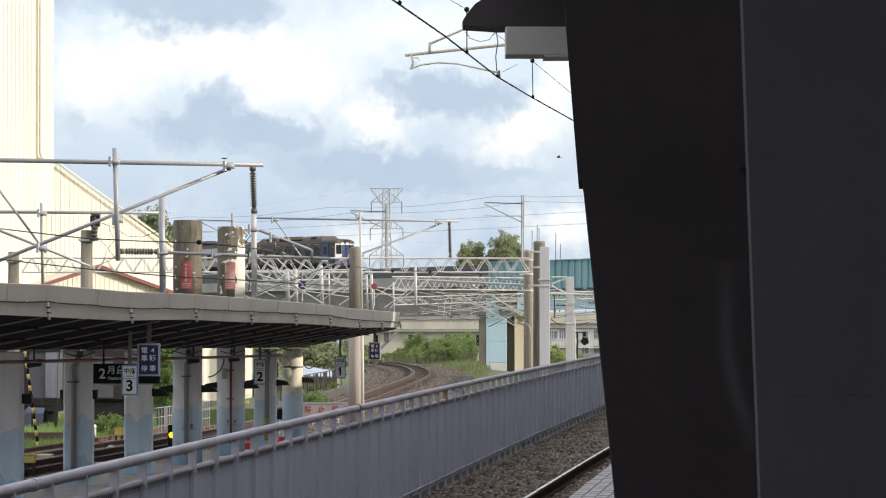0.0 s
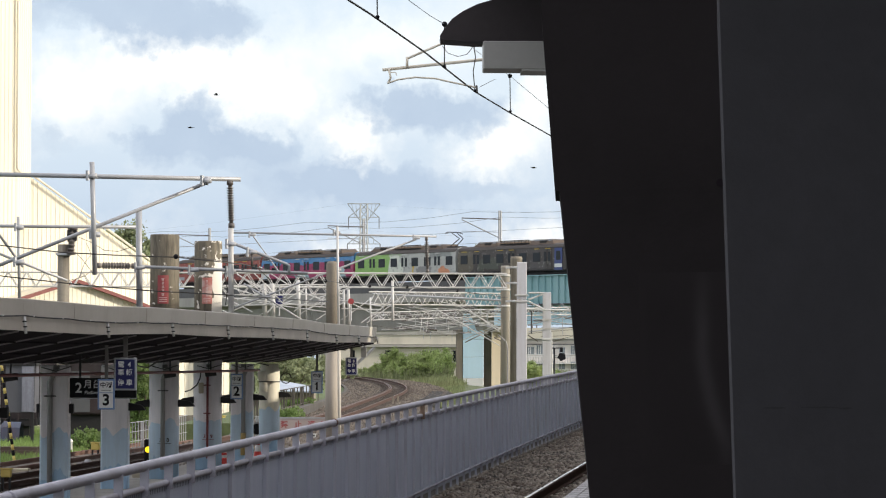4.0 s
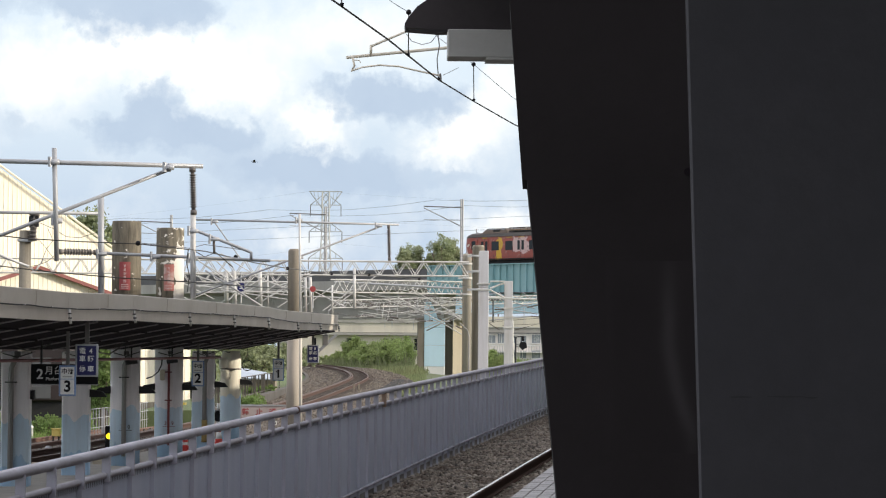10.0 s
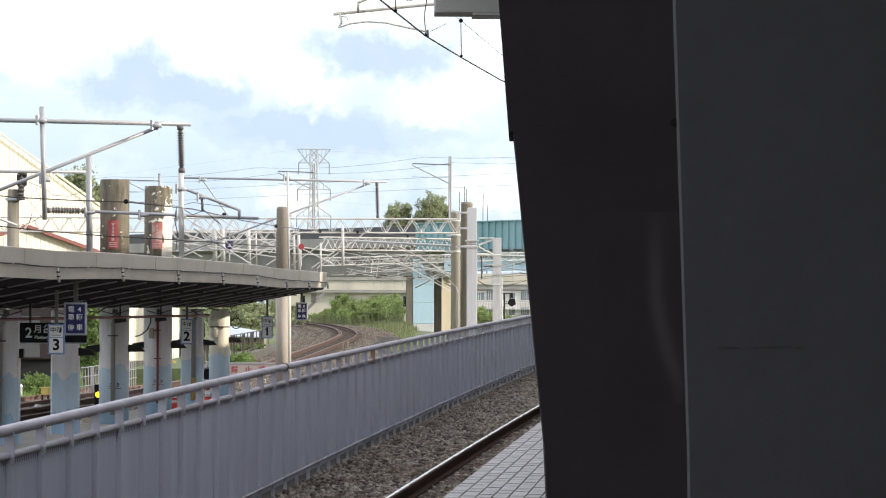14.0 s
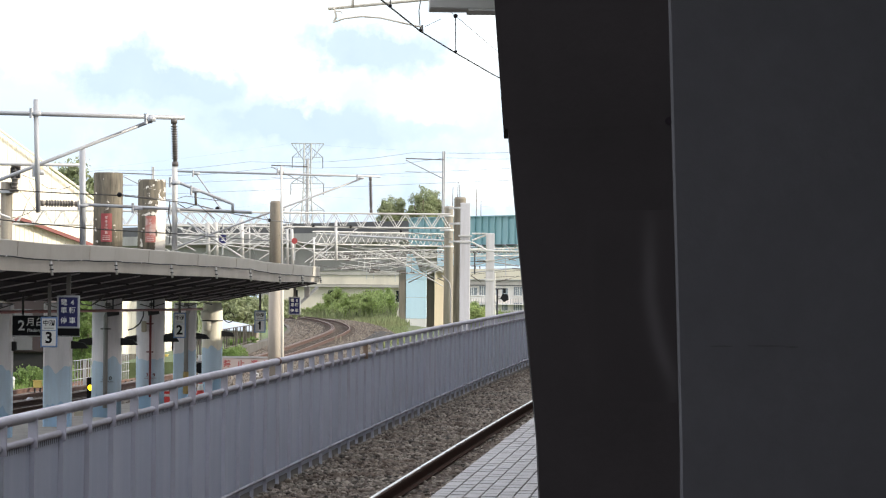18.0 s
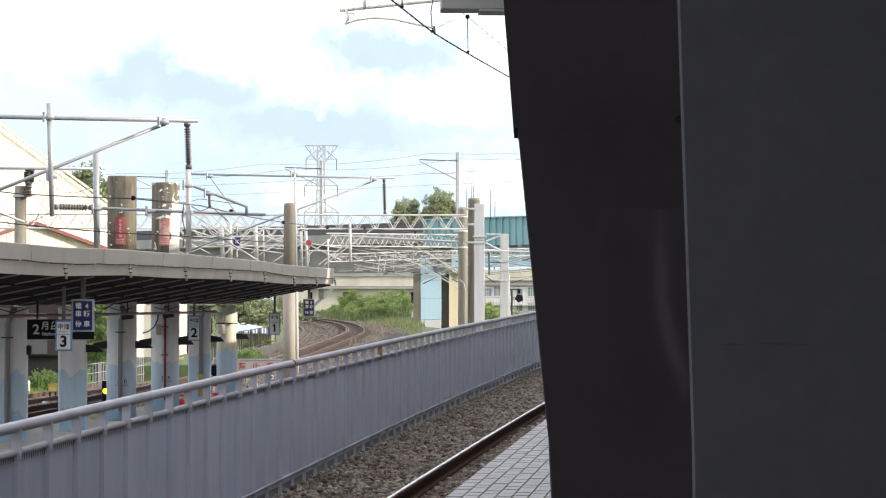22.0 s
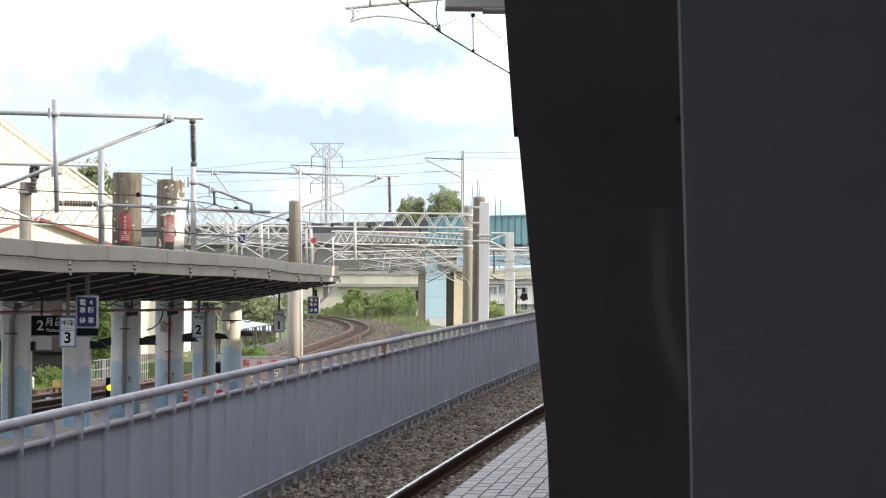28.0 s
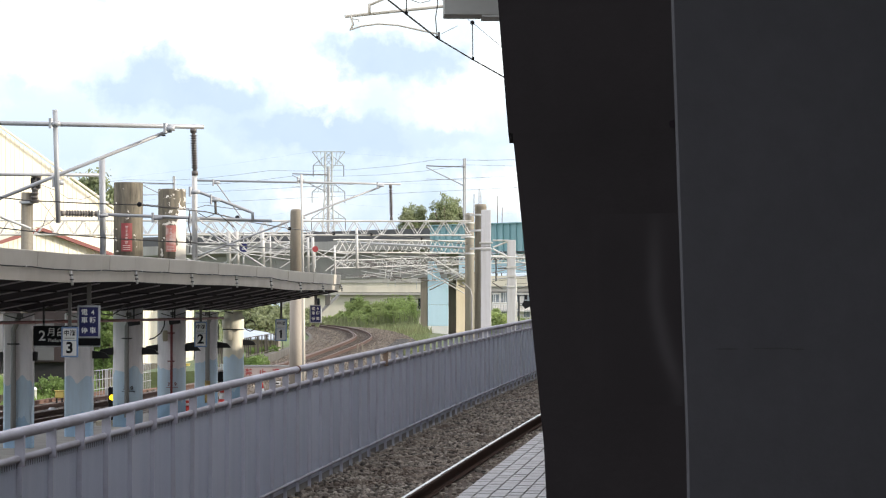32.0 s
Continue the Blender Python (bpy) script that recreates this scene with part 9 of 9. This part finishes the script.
    a, h, wd = rng.uniform(0, 6.28, n), rng.uniform(0.05, 0.2, n), rng.uniform(0.012, 0.03, n)
    v = np.zeros((n, 3, 3))
    v[:, 0] = pts + np.stack([np.cos(a) * wd, np.sin(a) * wd, -0.02 + 0 * a], 1)
    v[:, 1] = pts - np.stack([np.cos(a) * wd, np.sin(a) * wd, 0.02 + 0 * a], 1)
    v[:, 2] = pts + np.concatenate([rng.normal(0, 0.4, (n, 2)) * h[:, None], h[:, None]], 1)
    tagged(from_arrays("yard_grass", v.reshape(-1, 3), np.arange(3 * n).reshape(n, 3), "grass_yard"), "low bright green grass beside the yard tracks", "grass", kind="stuff")
    for i, (x, y, z, w, h) in enumerate(((1.30, 330.0, 0.6, 3.4, 3.5), (0.60, 322.0, 0.8, 3.0, 2.7), (2.10, 335.0, 0.5, 2.4, 3.7), (-0.10, 340.0, 0.9, 3.0, 2.5), (-1.30, 346.0, 0.9, 3.0, 2.6), (-2.60, 350.0, 0.9, 3.0, 3.0), (-3.90, 355.0, 0.9, 3.0, 1.7), (-5.20, 365.0, 0.9, 3.0, 1.35), (-6.50, 368.0, 0.9, 3.0, 1.0), (-0.946, 322.0, 0.9, 2.4, 1.5), (-2.239, 328.0, 0.9, 2.4, 1.6), (9.675, 300.0, 0.0, 2.6, 2.9), (9.415, 310.0, 0.0, 2.2, 2.8), (12.825, 320.0, 0.0, 2.4, 2.2), (13.611, 315.0, 0.0, 2.4, 1.8))):
        bush(x, y, z, w, h, 20 + i, "leafy green bush on the grassy bank below the viaduct", lumps=60, per=150, leaf=0.085)
    for i, (x, y, z, w, h) in enumerate(((-10.844, 117.0, 0.0, 1.5, 0.75), (-10.968, 121.0, 0.0, 1.2, 0.6), (-11.476, 119.0, 0.0, 1.0, 0.5), (-4.918, 137.0, 0.1, 0.8, 1.1), (-5.463, 143.0, 0.2, 0.8, 0.9), (-5.366, 153.0, 0.1, 1.1, 1.0), (-6.25, 172.0, 0.66, 0.9, 0.42), (-5.85, 176.0, 0.66, 0.9, 0.40), (-5.55, 179.0, 0.66, 0.8, 0.42), (-9.880, 128.0, 0.0, 0.8, 3.0), (-10.098, 129.0, 0.0, 0.7, 2.6), (-9.72, 127.0, 0.0, 0.9, 3.3))):
        tall = h > 2
        bush(x, y, z, w, h, 50 + i, "tall leafy shrub between the columns" if tall else "small leafy shrub growing beside the yard track", "leaf_low", lumps=90 if tall else 34, per=170 if tall else 110, leaf=0.055 if tall else 0.032)
    for i, (x, y, z, w, h) in enumerate(((-8.066, 230.0, 1.4, 5.0, 1.8), (-7.593, 250.0, 1.6, 5.0, 1.8), (-6.932, 262.0, 1.4, 4.0, 1.6), (-8.381, 215.0, 1.8, 4.0, 2.0), (-6.708, 200.0, 1.6, 3.0, 1.3), (-6.538, 290.0, 1.2, 4.0, 1.6), (-8.548, 300.0, 1.2, 6.0, 3.4), (-10.209, 312.0, 1.2, 6.0, 3.4), (-7.767, 318.0, 1.2, 5.0, 3.0), (-10.990, 300.0, 1.2, 6.0, 3.4), (-14.397, 188.0, 0.0, 3.0, 4.2), (-14.843, 189.0, 0.0, 2.0, 3.6))):
        bush(x, y, z, w, h * (0.6 if y > 195 else 1.0), 70 + i, "wild green growth on the slope behind the track", "leaf_tree", lumps=36, per=150, leaf=0.085)


banks()


# ---- birds ----
M["bird"] = surface("dark_feathers", (0.05, 0.05, 0.055), 0.8, 0.0, 0.2, 20, 0.0)


def bird(size, up, label):
    """A small bird in level flight along its own x, wings raised by the angle up."""
    size *= 1.3
    b = new("bird")
    tagged(b, label, "bird", "flying birds")
    bm = bmesh.new()
    bmesh.ops.create_icosphere(bm, subdivisions=2, radius=1.0, matrix=Matrix.Diagonal((0.34 * size, 0.11 * size, 0.11 * size, 1)))
    part("body", bm, "bird", b)
    bm = bmesh.new()
    bmesh.ops.create_icosphere(bm, subdivisions=1, radius=0.09 * size, matrix=Matrix.Translation((0.36 * size, 0, 0.04 * size)))
    part("head", bm, "bird", b)
    bm = bmesh.new()
    v = [bm.verts.new((x * size, y * size, z * size)) for x, y, z in ((-0.25, -0.05, 0.02), (-0.25, 0.05, 0.02), (-0.6, 0.13, 0.0), (-0.6, -0.13, 0.0), (-0.25, 0.0, -0.02), (-0.6, 0.0, -0.03))]
    for f in ((0, 1, 2, 3), (0, 3, 5, 4), (1, 4, 5, 2)):
        bm.faces.new([v[i] for i in f])
    part("tail", bm, "bird", b)
    for s in (-1, 1):
        bm = bmesh.new()
        rows = []
        for k, (y, c, sw) in enumerate(((0.06, 0.20, 0.0), (0.42, 0.17, 0.05), (0.85, 0.03, -0.16))):
            z = math.sin(up) * y * (1.0 if k < 2 else 0.75)
            rows.append([bm.verts.new(((sw + c) * size, s * y * math.cos(up) * size, z * size)), bm.verts.new(((sw - c) * size, s * y * math.cos(up) * size, z * size)), bm.verts.new((sw * size, s * y * math.cos(up) * size, (z - 0.025) * size))])
        for a, e in zip(rows, rows[1:]):
            for i, j in ((0, 1), (1, 2), (2, 0)):
                bm.faces.new((a[i], a[j], e[j], e[i]))
        bmesh.ops.recalc_face_normals(bm, faces=bm.faces)
        part("wing", bm, "bird", b)
    return b


# places in the air: seconds, sideways, ahead, height, heading
FLIGHTS = []
FLIGHTS.append([
    (0.0, -7.16, 118.00, 9.05, 0),
    (0.3, -5.45, 118.00, 9.45, 0),
    (0.6, -3.79, 118.00, 9.77, 0),
    (1.0, -1.72, 118.00, 10.31, 0),
    (1.5, 0.22, 118.00, 10.85, 40),
    (2.0, 1.17, 118.00, 11.05, 90),
    (2.5, 1.00, 118.00, 10.94, 140),
    (3.0, -0.37, 118.00, 10.56, 180),
    (3.3, -2.00, 118.00, 10.37, 180),
    (3.6, -4.16, 118.00, 10.47, 180),
    (4.0, -7.53, 118.00, 10.54, 180),
    (4.3, -10.18, 118.00, 10.63, 180),
    (4.5, -11.80, 118.00, 10.67, 180),
    (5.2, -19.04, 118.00, 10.88, 180),
    (8.0, -53.36, 118.00, 11.75, 180),
    (32.0, -175.02, 118.00, 21.66, 180),
])
FLIGHTS.append([
    (0.0, 4.18, 130.00, 9.71, 180),
    (0.6, 2.81, 130.00, 10.50, 180),
    (1.0, 1.94, 130.00, 10.89, 180),
    (1.5, 1.00, 130.00, 11.22, 180),
    (2.0, 0.18, 130.00, 11.48, 180),
    (2.5, -1.04, 130.00, 11.52, 180),
    (3.0, -2.69, 130.00, 11.87, 180),
    (3.6, -5.25, 130.00, 12.31, 180),
    (4.0, -7.37, 130.00, 12.49, 180),
    (4.5, -10.34, 130.00, 12.99, 180),
    (5.5, -18.92, 130.00, 13.84, 180),
    (8.0, -44.71, 130.00, 15.74, 180),
    (32.0, -193.02, 130.00, 31.55, 180),
])
FLIGHTS.append([
    (0.0, 10.82, 122.00, 6.60, 180),
    (2.5, 6.66, 122.00, 7.57, 180),
    (3.3, 4.37, 122.00, 8.33, 180),
    (3.6, 3.97, 122.00, 8.75, 180),
    (4.0, 3.83, 122.00, 9.47, 180),
    (4.5, 3.55, 122.00, 9.96, 180),
    (6.5, -1.63, 122.00, 9.60, 180),
    (7.0, -7.16, 122.00, 9.19, 180),
    (7.6, -15.78, 122.00, 9.35, 180),
    (10.0, -47.09, 122.00, 10.49, 180),
    (32.0, -180.95, 122.00, 22.29, 180),
])
FLIGHTS.append([
    (0.0, 14.02, 125.00, 7.47, 180),
    (7.5, 8.67, 125.00, 7.28, 180),
    (8.5, -1.05, 125.00, 7.90, 180),
    (9.0, -3.17, 125.00, 8.19, 180),
    (9.5, -3.35, 125.00, 8.78, 180),
    (10.0, -4.46, 125.00, 9.36, 180),
    (10.5, -6.32, 125.00, 9.59, 180),
    (11.0, -8.71, 125.00, 9.76, 180),
    (12.0, -15.47, 125.00, 10.02, 180),
    (15.0, -43.87, 125.00, 10.66, 180),
    (32.0, -185.40, 125.00, 22.77, 180),
])
FLIGHTS.append([
    (0.0, 12.39, 128.00, 20.25, 180),
    (7.0, 5.70, 128.00, 19.04, 180),
    (8.0, -1.62, 128.00, 14.47, 180),
    (8.5, -4.49, 128.00, 12.65, 180),
    (9.0, -8.14, 128.00, 12.33, 180),
    (9.5, -11.14, 128.00, 12.44, 180),
    (10.2, -15.97, 128.00, 12.72, 180),
    (13.0, -45.06, 128.00, 12.71, 180),
    (32.0, -189.85, 128.00, 23.24, 180),
])
FLIGHTS.append([
    (0.0, 17.25, 120.00, 15.40, 180),
    (27.0, 12.65, 120.00, 11.61, 180),
    (29.3, 5.61, 120.00, 11.17, 180),
    (30.0, 2.11, 120.00, 10.68, 180),
    (30.5, -0.01, 120.00, 10.07, 180),
    (31.0, -2.39, 120.00, 9.36, 180),
    (31.5, -4.91, 120.00, 8.89, 180),
    (32.0, -7.33, 120.00, 8.66, 180),
])
BIRDS = [bird(0.17, 0.5 if i % 2 else 0.15, "small dark swallow flying with spread wings" if i % 2 else "small dark swallow gliding across the sky") for i in range(len(FLIGHTS))]


def motions():
    turn = math.degrees(math.atan2(VIA_DIR.y, VIA_DIR.x))
    for i, car in enumerate(CARS):
        rows = []
        for t, s in TRAIN_ROWS:
            p = via(s - 11.25 - 19.55 * i, 0.0, RAIL_Z)
            rows.append((t, pose(p.x, p.y, p.z, 0, 0, turn)))
        walk(car, rows)
    for b, rows in zip(BIRDS, FLIGHTS):
        walk(b, [(t, pose(x, y, z, 0, 0, yaw)) for t, x, y, z, yaw in rows])


motions()
